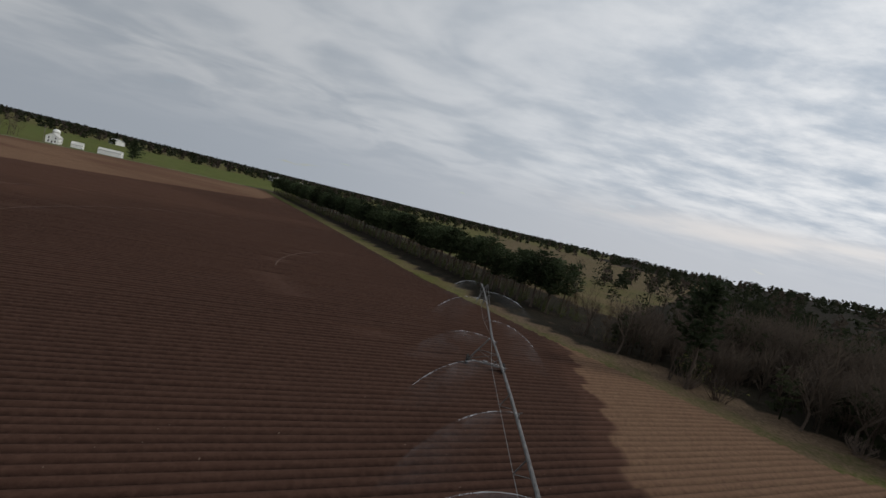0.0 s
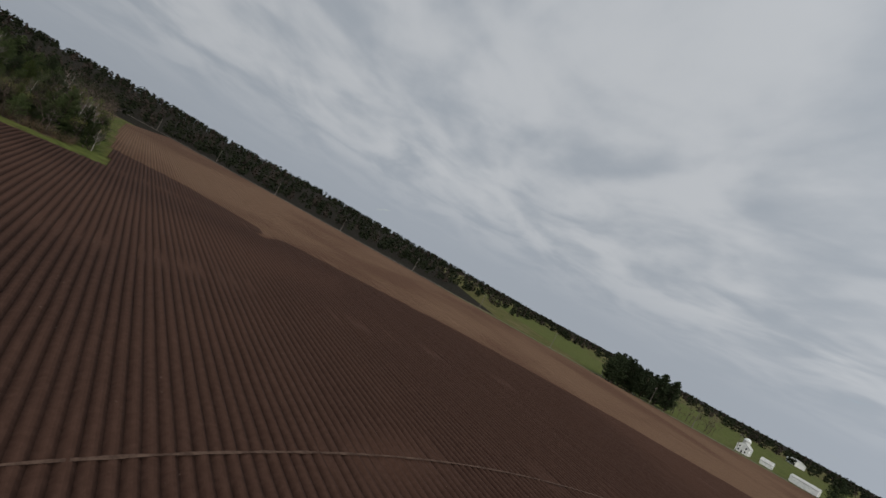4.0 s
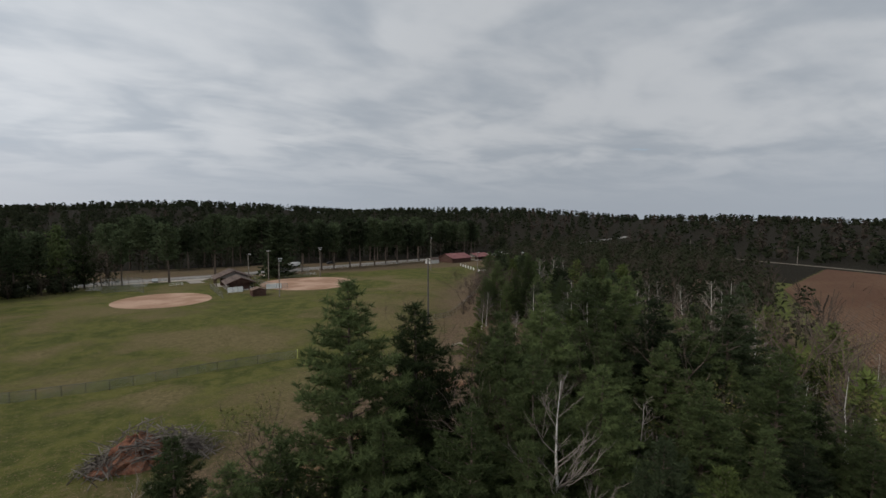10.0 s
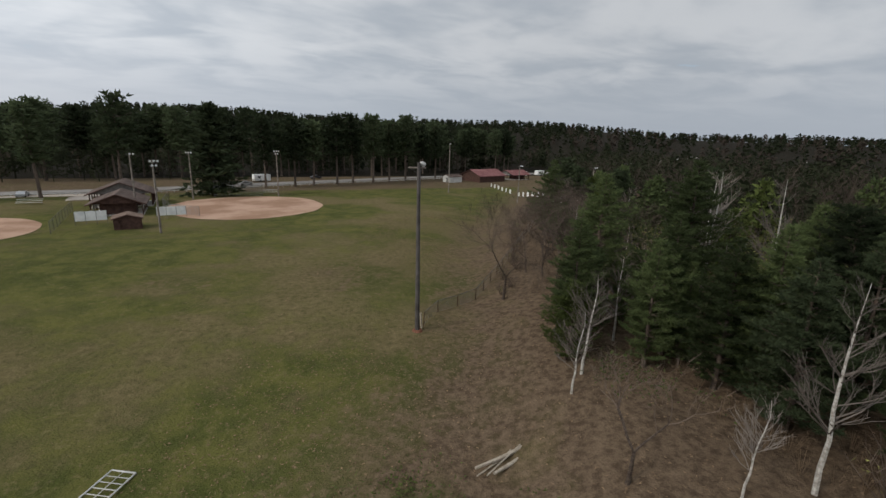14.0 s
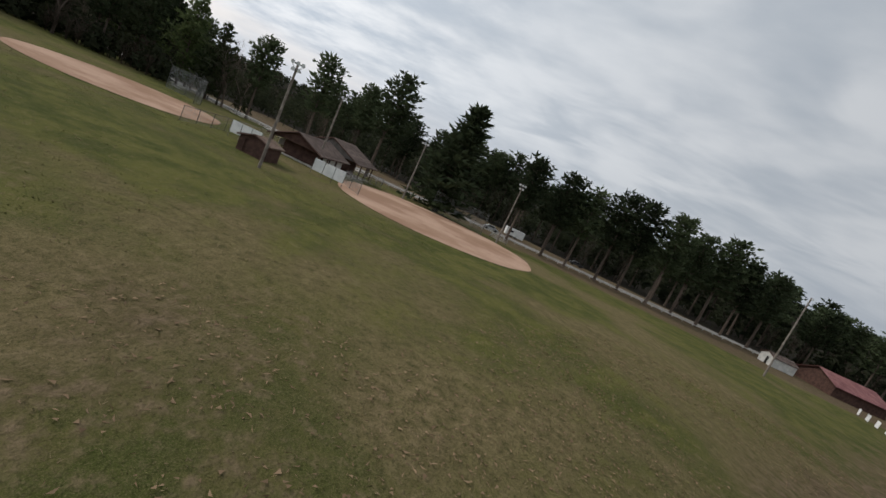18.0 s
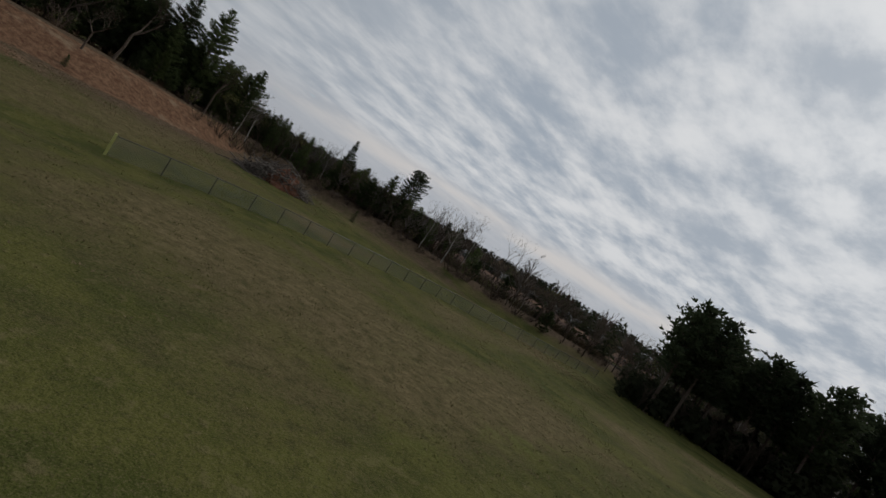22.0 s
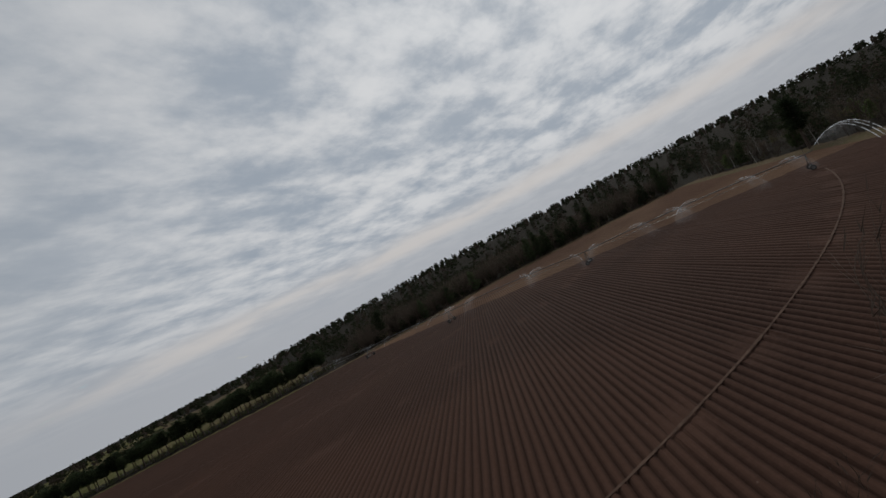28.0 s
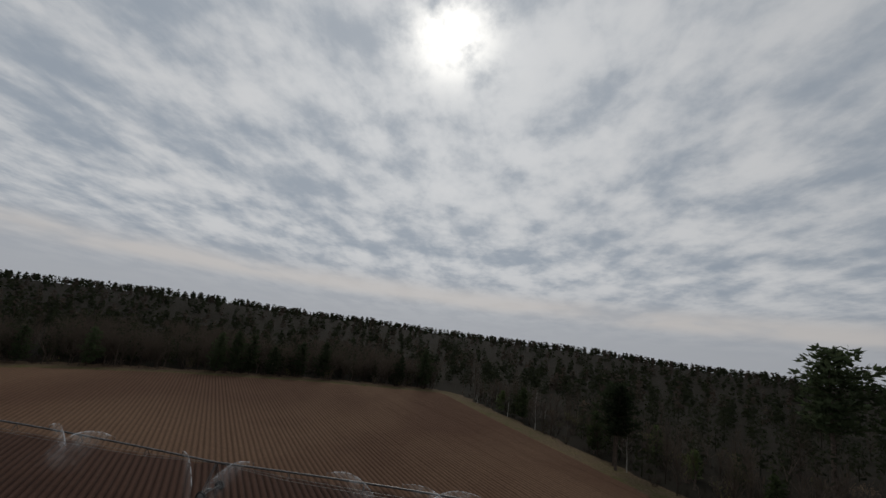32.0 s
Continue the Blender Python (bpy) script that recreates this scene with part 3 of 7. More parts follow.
def build_field():
    a = radians(ROW_YAW)
    d, n = (-math.sin(a), math.cos(a)), (math.cos(a), math.sin(a))
    offs = [x * n[0] + y * n[1] for x, y in FIELD]
    verts, faces, wet, ridge = [], [], [], []
    rnd = random.Random(4)
    k = math.floor(min(offs) / ROW_STEP)
    # across, height, tone: 0 takes the painted furrow shade, 1 the pale crest
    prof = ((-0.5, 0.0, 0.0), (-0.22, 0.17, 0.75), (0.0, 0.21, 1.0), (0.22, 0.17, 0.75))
    while k * ROW_STEP < max(offs):
        off = k * ROW_STEP
        k += 1
        cuts = crossings(off, d, n, FIELD)
        lift = rnd.uniform(-0.03, 0.03)
        for s0, s1 in zip(cuts[::2], cuts[1::2]):
            s0, s1 = s0 + rnd.uniform(0, 0.8), s1 - rnd.uniform(0, 0.8)
            if s1 - s0 < 1:
                continue
            m = max(1, round((s1 - s0) / 5.0))
            base = len(verts)
            for i in range(m + 1):
                s = s0 + (s1 - s0) * i / m
                wob = 0.05 * noise.noise((s * 0.15, off * 0.01, 0))
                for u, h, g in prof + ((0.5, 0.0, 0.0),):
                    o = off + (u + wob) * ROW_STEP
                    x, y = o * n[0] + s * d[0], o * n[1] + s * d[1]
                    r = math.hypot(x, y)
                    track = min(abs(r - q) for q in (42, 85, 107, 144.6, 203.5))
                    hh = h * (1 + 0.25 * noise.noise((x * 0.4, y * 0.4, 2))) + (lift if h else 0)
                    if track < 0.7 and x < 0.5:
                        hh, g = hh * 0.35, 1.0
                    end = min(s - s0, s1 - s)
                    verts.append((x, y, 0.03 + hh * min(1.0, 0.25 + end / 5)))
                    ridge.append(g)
                    wet.append(wetness(x, y) if i % 1 == 0 else 0)
            for i in range(m):
                for q in range(4):
                    p = base + i * 5 + q
                    faces.append((p, p + 5, p + 6, p + 1))
    me = bpy.data.meshes.new("crop_field")
    me.from_pydata(verts, [], faces)
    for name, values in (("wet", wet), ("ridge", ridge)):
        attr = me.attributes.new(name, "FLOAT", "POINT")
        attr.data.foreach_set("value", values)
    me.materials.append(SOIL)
    return tagged(new("crop_field", me), "ploughed field of ridged brown soil, dark where watered", "field", kind="stuff")


build_field()


def ribbon(name, line, radius_in, width, material, label, lift=0.03):
    """A flat strip that follows the ground along a line."""
    g = Shape()
    pts = []
    for (ax, ay), (bx, by) in zip(line, line[1:]):
        m = max(1, int(math.hypot(bx - ax, by - ay) / 4))
        pts += [(ax + (bx - ax) * i / m, ay + (by - ay) * i / m) for i in range(m)]
    pts.append(line[-1])
    rows = []
    for i, (x, y) in enumerate(pts):
        ax, ay = pts[max(0, i - 1)]
        bx, by = pts[min(len(pts) - 1, i + 1)]
        l = math.hypot(bx - ax, by - ay)
        nx, ny = -(by - ay) / l, (bx - ax) / l
        wob = 0.12 * noise.noise((i * 0.35, radius_in, 0))
        rows.append([(x + nx * (u + wob), y + ny * (u + wob), gz(x + nx * u, y + ny * u) + lift) for u in (-width / 2, 0, width / 2)])
    for a, b in zip(rows, rows[1:]):
        for i in range(2):
            g.quad(a[i], b[i], b[i + 1], a[i + 1])
    ob = part(name, g, material)
    return tagged(ob, label, name.replace("_", " "), kind="structure")


def wheel_track(radius, a0, a1):
    line = [(radius * math.cos(radians(a0 + (a1 - a0) * i / 40)), radius * math.sin(radians(a0 + (a1 - a0) * i / 40))) for i in range(41)]
    g = Shape()
    for i, ((ax, ay), (bx, by)) in enumerate(zip(line, line[1:])):
        m = 8
        for s in range(m):
            px, py = ax + (bx - ax) * s / m, ay + (by - ay) * s / m
            qx, qy = ax + (bx - ax) * (s + 1) / m, ay + (by - ay) * (s + 1) / m
            w0 = 0.13 + 0.09 * noise.noise((px * 0.7, py * 0.7, 0))
            w1 = 0.13 + 0.09 * noise.noise((qx * 0.7, qy * 0.7, 0))
            l0, l1 = math.hypot(px, py), math.hypot(qx, qy)
            h = 0.27
            g.quad((px * (1 - w0 / l0), py * (1 - w0 / l0), h), (qx * (1 - w1 / l1), qy * (1 - w1 / l1), h),
                   (qx * (1 + w1 / l1), qy * (1 + w1 / l1), h), (px * (1 + w0 / l0), py * (1 + w0 / l0), h))
    ob = part("wheel_track", g, TRACK)
    return tagged(ob, "pale curved wheel rut across the ridges", "wheel track", kind="structure")


TRACK = two_tone("rutted_soil", (0.060, 0.037, 0.027), (0.112, 0.072, 0.053), 1.5, 0.97, 0.1, fine=9, rel=0.7, dist=0.05, local=False)
wheel_track(42, 166, 204)
wheel_track(85, 170, 268)
wheel_track(107, 180, 262)
wheel_track(203.5, 205, 268)

# ---------- trees ----------
def tuft(g, p, out, size, rnd, blades=7, width=0.105):
    """A spray of needles: flat pointed blades round a twig's tip."""
    out = Vector(out).normalized()
    for _ in range(blades):
        w = (out * rnd.uniform(0.1, 0.9) + Vector((rnd.uniform(-1, 1), rnd.uniform(-1, 1), rnd.uniform(-0.45, 0.9)))).normalized()
        side = w.cross(Vector((rnd.uniform(-1, 1), rnd.uniform(-1, 1), rnd.uniform(-1, 1))))
        if side.length < 0.05:
            continue
        side = side.normalized() * (size * width * rnd.uniform(0.7, 1.2))
        tip = p + w * (size * rnd.uniform(0.7, 1.25))
        n = len(g.v)
        if width < 0.08:
            root = p + w * (size * 0.12)
            g.v += [tuple(root + side), tuple(tip), tuple(root - side)]
            g.f.append((n, n + 1, n + 2))
        else:
            mid = p + w * (size * 0.45)
            g.v += [tuple(p), tuple(mid + side), tuple(tip), tuple(mid - side)]
            g.f.append((n, n + 1, n + 2, n + 3))


def conifer(seed, height, reach, clear, shape, step=0.62, rise=0.25, size=0.62, blades=12, per=0.52, width=0.105):
    """A conifer's trunk and crown. clear: share of the trunk that is bare; shape: outline of the crown from 0 (foot) to 1 (top)."""
    rnd = random.Random(seed)
    wood, crown = Shape(), Shape()
    lean = (rnd.uniform(-0.02, 0.02), rnd.uniform(-0.02, 0.02))
    r0 = height * 0.012 + 0.05
    path = [(lean[0] * h * height + 0.05 * math.sin(h * 5 + seed), lean[1] * h * height + 0.05 * math.cos(h * 4 + seed), h * height) for h in (0, 0.03, 0.25, 0.5, 0.75, 0.98)]
    wood.tube(path, [r0 * 1.35, r0, r0 * 0.82, r0 * 0.6, r0 * 0.33, 0.02], 7)
    z = clear * height
    lop = rnd.uniform(0, 6.28)
    while z < height * 0.985:
        t = (z / height - clear) / (1 - clear)
        cx, cy = lean[0] * z, lean[1] * z
        limbs = rnd.choice((4, 5, 5, 6)) if t < 0.85 else 4
        a0 = rnd.uniform(0, 6.28)
        for i in range(limbs):
            a = a0 + 6.283 * i / limbs + rnd.uniform(-0.35, 0.35)
            length = reach * shape(t) * rnd.uniform(0.55, 1.15) * (1 + 0.2 * math.cos(a - lop))
            if length < 0.25:
                length = 0.25
            ca, sa = math.cos(a), math.sin(a)
            up = rise + rnd.uniform(-0.12, 0.15)

            def at(s):
                return Vector((cx + ca * length * s, cy + sa * length * s, z + length * s * up + 0.10 * length * s * s))

            wood.tube([at(0), at(0.55), at(0.95)], [0.018 + 0.012 * length, 0.014 + 0.005 * length, 0.008], 3, cap=False)
            m = max(1, int(length / per))
            for j in range(m + 1):
                s = 0.28 + 0.72 * (j + rnd.uniform(-0.3, 0.3)) / max(1, m)
                s = min(1.02, max(0.15, s))
                p = at(s)
                wide = 0.32 * length * s * (1.15 - s * 0.6)
                for q in (-1, 1) if s < 0.92 and length > 0.9 else (0,):
                    off = Vector((-sa, ca, 0)) * (q * wide * rnd.uniform(0.35, 1.0))
                    tuft(crown, p + off + Vector((0, 0, rnd.uniform(-0.08, 0.12))), Vector((ca, sa, 0.45)) + off * 0.5, size * rnd.uniform(0.75, 1.2), rnd, blades, width)
        z += step * rnd.uniform(0.75, 1.3) * (1.0 - 0.35 * t)
    tuft(crown, Vector((lean[0] * height, lean[1] * height, height * 0.97)), (0, 0, 1), size * 1.1, rnd, blades, width)
    return wood.mesh("trunk"), crown.mesh("crown")


def cone(t):
    return max(0.06, (1 - t) ** 0.8) * (0.72 + 0.28 * min(1, t * 5))


def plume(t):
    return max(0.10, math.sin(min(1.0, 0.22 + 0.78 * t) * math.pi) ** 0.8 * (1.05 - 0.4 * t))


def dome(t):
    return max(0.25, math.sqrt(max(0.0, 1 - (1.6 * t - 0.62) ** 2)) if t < 0.98 else 0.2)


def bare(seed, height, spread_, forks=3, twigs=3, buds=0, up=0.55):
    """A leafless broadleaf: trunk, then limbs that fork down to twigs; with buds, a haze of small leaves at the tips."""
    rnd = random.Random(seed)
    wood, limbs, leaf = Shape(), Shape(), Shape()
    r0 = height * 0.011 + 0.04
    split = rnd.uniform(0.22, 0.38) * height
    knee = (rnd.uniform(-0.3, 0.3), rnd.uniform(-0.3, 0.3))
    wood.tube([(0, 0, 0), (knee[0] * 0.15, knee[1] * 0.15, 0.3), (knee[0], knee[1], split * 0.6), (knee[0] * 1.2, knee[1] * 1.2, split)], [r0 * 1.4, r0, r0 * 0.85, r0 * 0.75], 7, cap=False)
    tips = []

    def grow(p, w, length, r, level):
        pts, q = [p], p
        v = w.copy()
        for _ in range(3):
            v = (v + Vector((rnd.uniform(-0.22, 0.22), rnd.uniform(-0.22, 0.22), rnd.uniform(-0.05, 0.20)))).normalized()
            q = q + v * (length / 3)
            pts.append(q)
        ends = r * (0.55 if level < 3 else 0.3)
        (wood if level == 0 else limbs).tube(pts, [r, r * 0.85, r * 0.7, ends], 5 if level == 0 else 3, cap=False)
        if level >= twigs:
            tips.append((q, v))
            return
        for i in range(forks if level else forks + 1):
            a = rnd.uniform(0, 6.28)
            side = v.cross(Vector((math.cos(a), math.sin(a), 0.3)))
            if side.length < 0.1:
                continue
            w2 = (v * rnd.uniform(0.55, 1.0) + side.normalized() * rnd.uniform(0.45, 0.95) + Vector((0, 0, 0.18))).normalized()
            s = rnd.choice((pts[2], pts[3], pts[3]))
            grow(s, w2, length * rnd.uniform(0.52, 0.78), max(0.008, ends * rnd.uniform(0.6, 0.85)), level + 1)

    top = Vector((knee[0] * 1.2, knee[1] * 1.2, split))
    for i in range(rnd.choice((2, 3, 3))):
        a = rnd.uniform(0, 6.28)
        w = Vector((math.cos(a) * spread_, math.sin(a) * spread_, up + rnd.uniform(0, 0.5))).normalized()
        grow(top, w, (height - split) * rnd.uniform(0.36, 0.48), r0 * 0.6, 0)
    for q, v in tips:
        for _ in range(2):
            w = (v + Vector((rnd.uniform(-1, 1), rnd.uniform(-1, 1), rnd.uniform(-0.4, 0.9)))).normalized() * rnd.uniform(0.4, 1.0)
            side = w.cross(Vector((0.3, 0.5, 1))).normalized() * 0.014
            limbs.tri(tuple(q - side), tuple(q + side), tuple(q + w))
        for _ in range(buds):
            p = q + Vector((rnd.uniform(-0.7, 0.7), rnd.uniform(-0.7, 0.7), rnd.uniform(-0.5, 0.6)))
            a, b = Vector((rnd.uniform(-1, 1), rnd.uniform(-1, 1), rnd.uniform(-1, 1))) * 0.13, Vector((rnd.uniform(-1, 1), rnd.uniform(-1, 1), rnd.uniform(-1, 1))) * 0.13
            leaf.tri(tuple(p), tuple(p + a), tuple(p + b))
    return wood.mesh("trunk"), limbs.mesh("crown"), (leaf.mesh("foliage") if buds else None)


def brush(seed, height, stems=26, leaves=0):
    rnd = random.Random(seed)
    g, l = Shape(), Shape()
    for _ in range(stems):
        a, r = rnd.uniform(0, 6.28), rnd.uniform(0, 0.5)
        p = Vector((math.cos(a) * r, math.sin(a) * r, -0.05))
        q = p + Vector((math.cos(a) * rnd.uniform(0.2, 0.9), math.sin(a) * rnd.uniform(0.2, 0.9), height * rnd.uniform(0.4, 0.65)))
        e = q + Vector((rnd.uniform(-0.6, 0.6), rnd.uniform(-0.6, 0.6), height * rnd.uniform(0.2, 0.5)))
        g.tube([p, q, e], [0.022, 0.014, 0.004], 3, cap=False)
        for _ in range(4):
            w = Vector((rnd.uniform(-0.7, 0.7), rnd.uniform(-0.7, 0.7), rnd.uniform(0.1, 0.8)))
            b = q + (e - q) * rnd.uniform(0, 0.8)
            side = w.cross(Vector((0.2, 0.4, 1))).normalized() * 0.012
            g.tri(tuple(b - side), tuple(b + side), tuple(b + w))
        for _ in range(leaves):
            b = p + (e - p) * rnd.uniform(0.3, 1.0) + Vector((rnd.uniform(-0.3, 0.3), rnd.uniform(-0.3, 0.3), 0))
            u, v = Vector((rnd.uniform(-1, 1), rnd.uniform(-1, 1), rnd.uniform(-1, 1))) * 0.12, Vector((rnd.uniform(-1, 1), rnd.uniform(-1, 1), rnd.uniform(-1, 1))) * 0.12
            l.tri(tuple(b), tuple(b + u), tuple(b + v))
    cut = len(g.f)
    n = len(g.v)
    g.v += l.v
    g.f += [tuple(i + n for i in f) for f in l.f]
    me = g.mesh("bush")
    me.materials.append(TWIG)
    me.materials.append(BUDS)
    me.polygons.foreach_set("material_index", [0] * cut + [1] * (len(g.f) - cut))
    return (me,)


# one mesh a kind, shared by all trees of that kind
PROTO = {}
for near in (True, False):
    fine = dict(size=0.38, blades=20, per=0.25, width=0.075) if near else dict(size=0.85, blades=5, per=0.9, width=0.20)
    for n, (h, r, s) in enumerate(((15.0, 3.9, 1), (13.0, 3.4, 2), (11.0, 3.1, 3), (8.0, 2.6, 4))):
        PROTO["white_pine", n, near] = (h, conifer(10 + s, h, r, 0.08, plume, step=0.58 if near else 0.9, rise=0.26, **fine))
    for n, (h, r, s) in enumerate(((17.0, 3.0, 1), (15.5, 2.7, 2), (16.5, 3.3, 3))):
        PROTO["red_pine", n, near] = (h, conifer(30 + s, h, r, 0.40, dome, step=0.55 if near else 0.7, rise=0.18, **fine))
    for n, (h, r, s) in enumerate(((14.0, 3.2, 1), (9.5, 2.5, 2), (4.0, 1.3, 3))):
        if h < 5:
            fine = dict(size=0.28, blades=14, per=0.25, width=0.05)
        PROTO["spruce", n, near] = (h, conifer(50 + s, h, r, 0.03, cone, step=0.50 if h > 5 else 0.26, rise=0.02, **fine))


def slender(seed, height, reach):
    """A leafless birch: one straight stem to the top, with thin upswept side limbs that fork."""
    rnd = random.Random(seed)
    wood, limbs = Shape(), Shape()
    r0 = height * 0.008 + 0.03
    wander = [(0, 0)]
    for i in range(7):
        wander.append((wander[-1][0] + rnd.uniform(-0.16, 0.16), wander[-1][1] + rnd.uniform(-0.16, 0.16)))
    path = [Vector((wx, wy, height * i / 7)) for i, (wx, wy) in enumerate(wander)]
    wood.tube([tuple(q) for q in path], [r0 * (1.2 - 1.1 * i / 7) for i in range(8)], 6, cap=False)

    def twig(q, v, length, r, level):
        mid = q + v * length * 0.5
        v2 = (v + Vector((rnd.uniform(-0.2, 0.2), rnd.uniform(-0.2, 0.2), 0.22))).normalized()
        end = mid + v2 * length * 0.5
        limbs.tube([tuple(q), tuple(mid), tuple(end)], [r, r * 0.75, r * 0.3], 3, cap=False)
        if level < 2:
            for _ in range(4 if level == 0 else 3):
                w = (v + Vector((rnd.uniform(-0.8, 0.8), rnd.uniform(-0.8, 0.8), rnd.uniform(0.0, 0.6)))).normalized()
                twig(q + (end - q) * rnd.uniform(0.3, 0.95), w, length * rnd.uniform(0.4, 0.6), r * 0.55, level + 1)

    for i in range(30):
        u = rnd.uniform(0.28, 0.97)
        k = min(6, int(u * 7))
        q = path[k] + (path[k + 1] - path[k]) * (u * 7 - k)
        a = rnd.uniform(0, 6.28)
        v = Vector((math.cos(a), math.sin(a), rnd.uniform(0.5, 1.1))).normalized()
        twig(q, v, reach * (1.15 - u) * rnd.uniform(0.6, 1.2) + 0.4, r0 * 0.42 * (1.2 - u) + 0.006, 0)
    return wood.mesh("trunk"), limbs.mesh("crown"), None


for n, (h, r) in enumerate(((13.0, 3.4), (11.0, 3.0), (9.0, 2.6), (6.5, 2.0))):
    PROTO["birch", n] = (h, slender(130 + n, h, r))
for n, (h, r, s) in enumerate(((13.0, 0.75, 1), (11.0, 0.7, 2), (9.0, 0.9, 3), (7.0, 0.8, 4), (12.5, 0.75, 9))):
    PROTO["bare_tree", n] = (h, bare(70 + s, h, r, 4 if n == 4 else 3, 4 if n == 4 else 3))
for n, (h, r, s) in enumerate(((9.0, 0.7, 1), (7.5, 0.8, 2), (12.0, 0.6, 3))):
    PROTO["budding_tree", n] = (h, bare(90 + s, h, r, buds=5))
for n, h in enumerate((2.2, 3.0, 1.5)):
    PROTO["bush", n] = (h, brush(110 + n, h, 30, (2, 5, 0)[n]))

LABELS = {
    "white_pine": "dense green white pine with layered boughs",
    "red_pine": "tall red pine with a bare trunk and rounded crown",
    "spruce": "dark green conical spruce",
    "bare_tree": "leafless spring tree with grey brown limbs",
    "budding_tree": "slender tree with a haze of yellow green buds",
    "birch": "slender white-barked leafless birch",
    "bush": "leafless brown bush of thin upright stems",
}
PATH_XYZ = []
for row, nxt in zip(PATH, PATH[1:]):
    for i in range(8):
        u = i / 8
        PATH_XYZ.append(tuple(row[k] + (nxt[k] - row[k]) * u for k in (1, 2, 3)))


def clear_of_path(x, y, base, h, reach):
    """The share of its height that a tree may keep under the flight."""
    keep = 1.0
    for px, py, pz in PATH_XYZ:
        if abs(px - x) < reach + 2 and abs(py - y) < reach + 2 and math.hypot(px - x, py - y) < reach + 1.6:
            keep = min(keep, max(0.0, (pz - 1.3 - base) / h))
    return keep


TREES = [0]


def plant(kind, n, x, y, scale=1.0, group="trees of the wood", label="", leaf=None, bark=None, turn=None, guard=True, wide=1.0):
    if kind == "bare_tree" and bark is BIRCH:
        kind, n = "birch", min(n, 3)
    if kind == "bare_tree":
        scale *= 1.3
    near = min((x - q[0]) ** 2 + (y - q[1]) ** 2 for q in PATH_XYZ[::4]) < 30 ** 2
    h, meshes = PROTO[(kind, n, near) if kind in ("white_pine", "red_pine", "spruce") else (kind, n)]
    base = gz(x, y)
    if guard:
        keep = clear_of_path(x, y, base, h * scale, h * scale * 0.26)
        if keep < 0.45:
            return None
        scale *= min(1.0, keep)
    rnd = random.Random(TREES[0] * 7 + 3)
    TREES[0] += 1
    name = "bare_tree" if kind == "birch" and bark is BARK else kind
    if kind == "bush":
        t = new("bush", meshes[0])
        t.matrix_basis = pose(x, y, base - 0.06, 0, 0, rnd.uniform(0, 360))
        t.scale = (scale * wide * rnd.uniform(0.9, 1.3), scale * wide * rnd.uniform(0.9, 1.3), scale)
        if leaf is not None and leaf is not BUDS:
            t.material_slots[1].link = "OBJECT"
            t.material_slots[1].material = leaf
        return tagged(t, label or LABELS[kind], "bush", group)
    t = thing(name, x, y, base - 0.06, label or LABELS[kind], "bush" if kind == "bush" else "tree", group, rnd.uniform(0, 360) if turn is None else turn)
    t.scale = (scale * wide * rnd.uniform(0.92, 1.1), scale * wide * rnd.uniform(0.92, 1.1), scale)
    if kind in ("white_pine", "red_pine", "spruce"):
        names = (("trunk", bark or BARK), ("crown", leaf or (NEEDLE_DARK if kind == "red_pine" else NEEDLE)))
    else:
        names = (("trunk", bark or BARK), ("crown", GREY_TWIG if kind == "birch" and bark is not BARK else bark or TWIG), ("foliage", leaf or BUDS))
    for (nm, mat), me in zip(names, meshes):
        if me is None:
            continue
        ob = new(nm, me)
        if not me.materials:
            me.materials.append(mat)
        ob.parent = t
        if me.materials[0] != mat:
            ob.material_slots[0].link = "OBJECT"
            ob.material_slots[0].material = mat
    return t


def scatter(poly, count, gap, seed, choose, away=None):
    rnd = random.Random(seed)
    xs, ys = [p[0] for p in poly], [p[1] for p in poly]
    done, tries = [], 0
    while len(done) < count and tries < count * 30:
        tries += 1
        x, y = rnd.uniform(min(xs), max(xs)), rnd.uniform(min(ys), max(ys))
        if not inside(x, y, poly) or any((x - a) ** 2 + (y - b) ** 2 < gap * gap for a, b in done):
            continue
        if away and not away(x, y):
            continue
        done.append((x, y))
        choose(rnd, x, y)


def off_field(m):
    loop = FIELD + FIELD[:1]

    def ok(x, y):
        return not inside(x, y, FIELD) and seg_dist(x, y, loop)[0] > m

    return ok


# named trees that stand out
plant("white_pine", 0, -168.5, -188, 1.24, label="tall old white pine towering over the strip of wood")
plant("white_pine", 1, -173.5, -189.5, 1.27, label="tall white pine with a broad layered crown")
plant("white_pine", 1, -154.3, -163, 1.22, label="tall white pine with a ragged pointed top")
plant("spruce", 0, -130.2, -175.6, 1.0, label="pointed dark spruce above the brush")
plant("red_pine", 2, -120.7, -193.6, 0.90, label="lone pine with a round lumpy crown", wide=1.1)
plant("bare_tree", 4, -219.9, -259.4, 0.68, "trees by the fence", "dark spreading leafless tree by the wire fence", bark=BARK, wide=0.95, turn=200, guard=False)
for x, y, sc in ((-226.5, -264.5, 0.50), (-229.5, -262.0, 0.55), (-231.5, -267.5, 0.56), (-236.0, -271.0, 0.55), (-234.5, -265.0, 0.6), (-241.0, -277.0, 0.6)):
    plant("bare_tree", 4, x, y, sc, "trees by the fence", "brown leafless thicket tree behind the fence", bark=BARK, wide=1.1, guard=False)
plant("bare_tree", 0, -103, -214.4, 0.95, label="tall leafless tree on the field margin")
plant("bare_tree", 0, -108, -210, 0.9)
plant("bare_tree", 0, -216, -219, 0.8, label="white-barked leafless birch at the wood's edge", bark=BIRCH, guard=False)
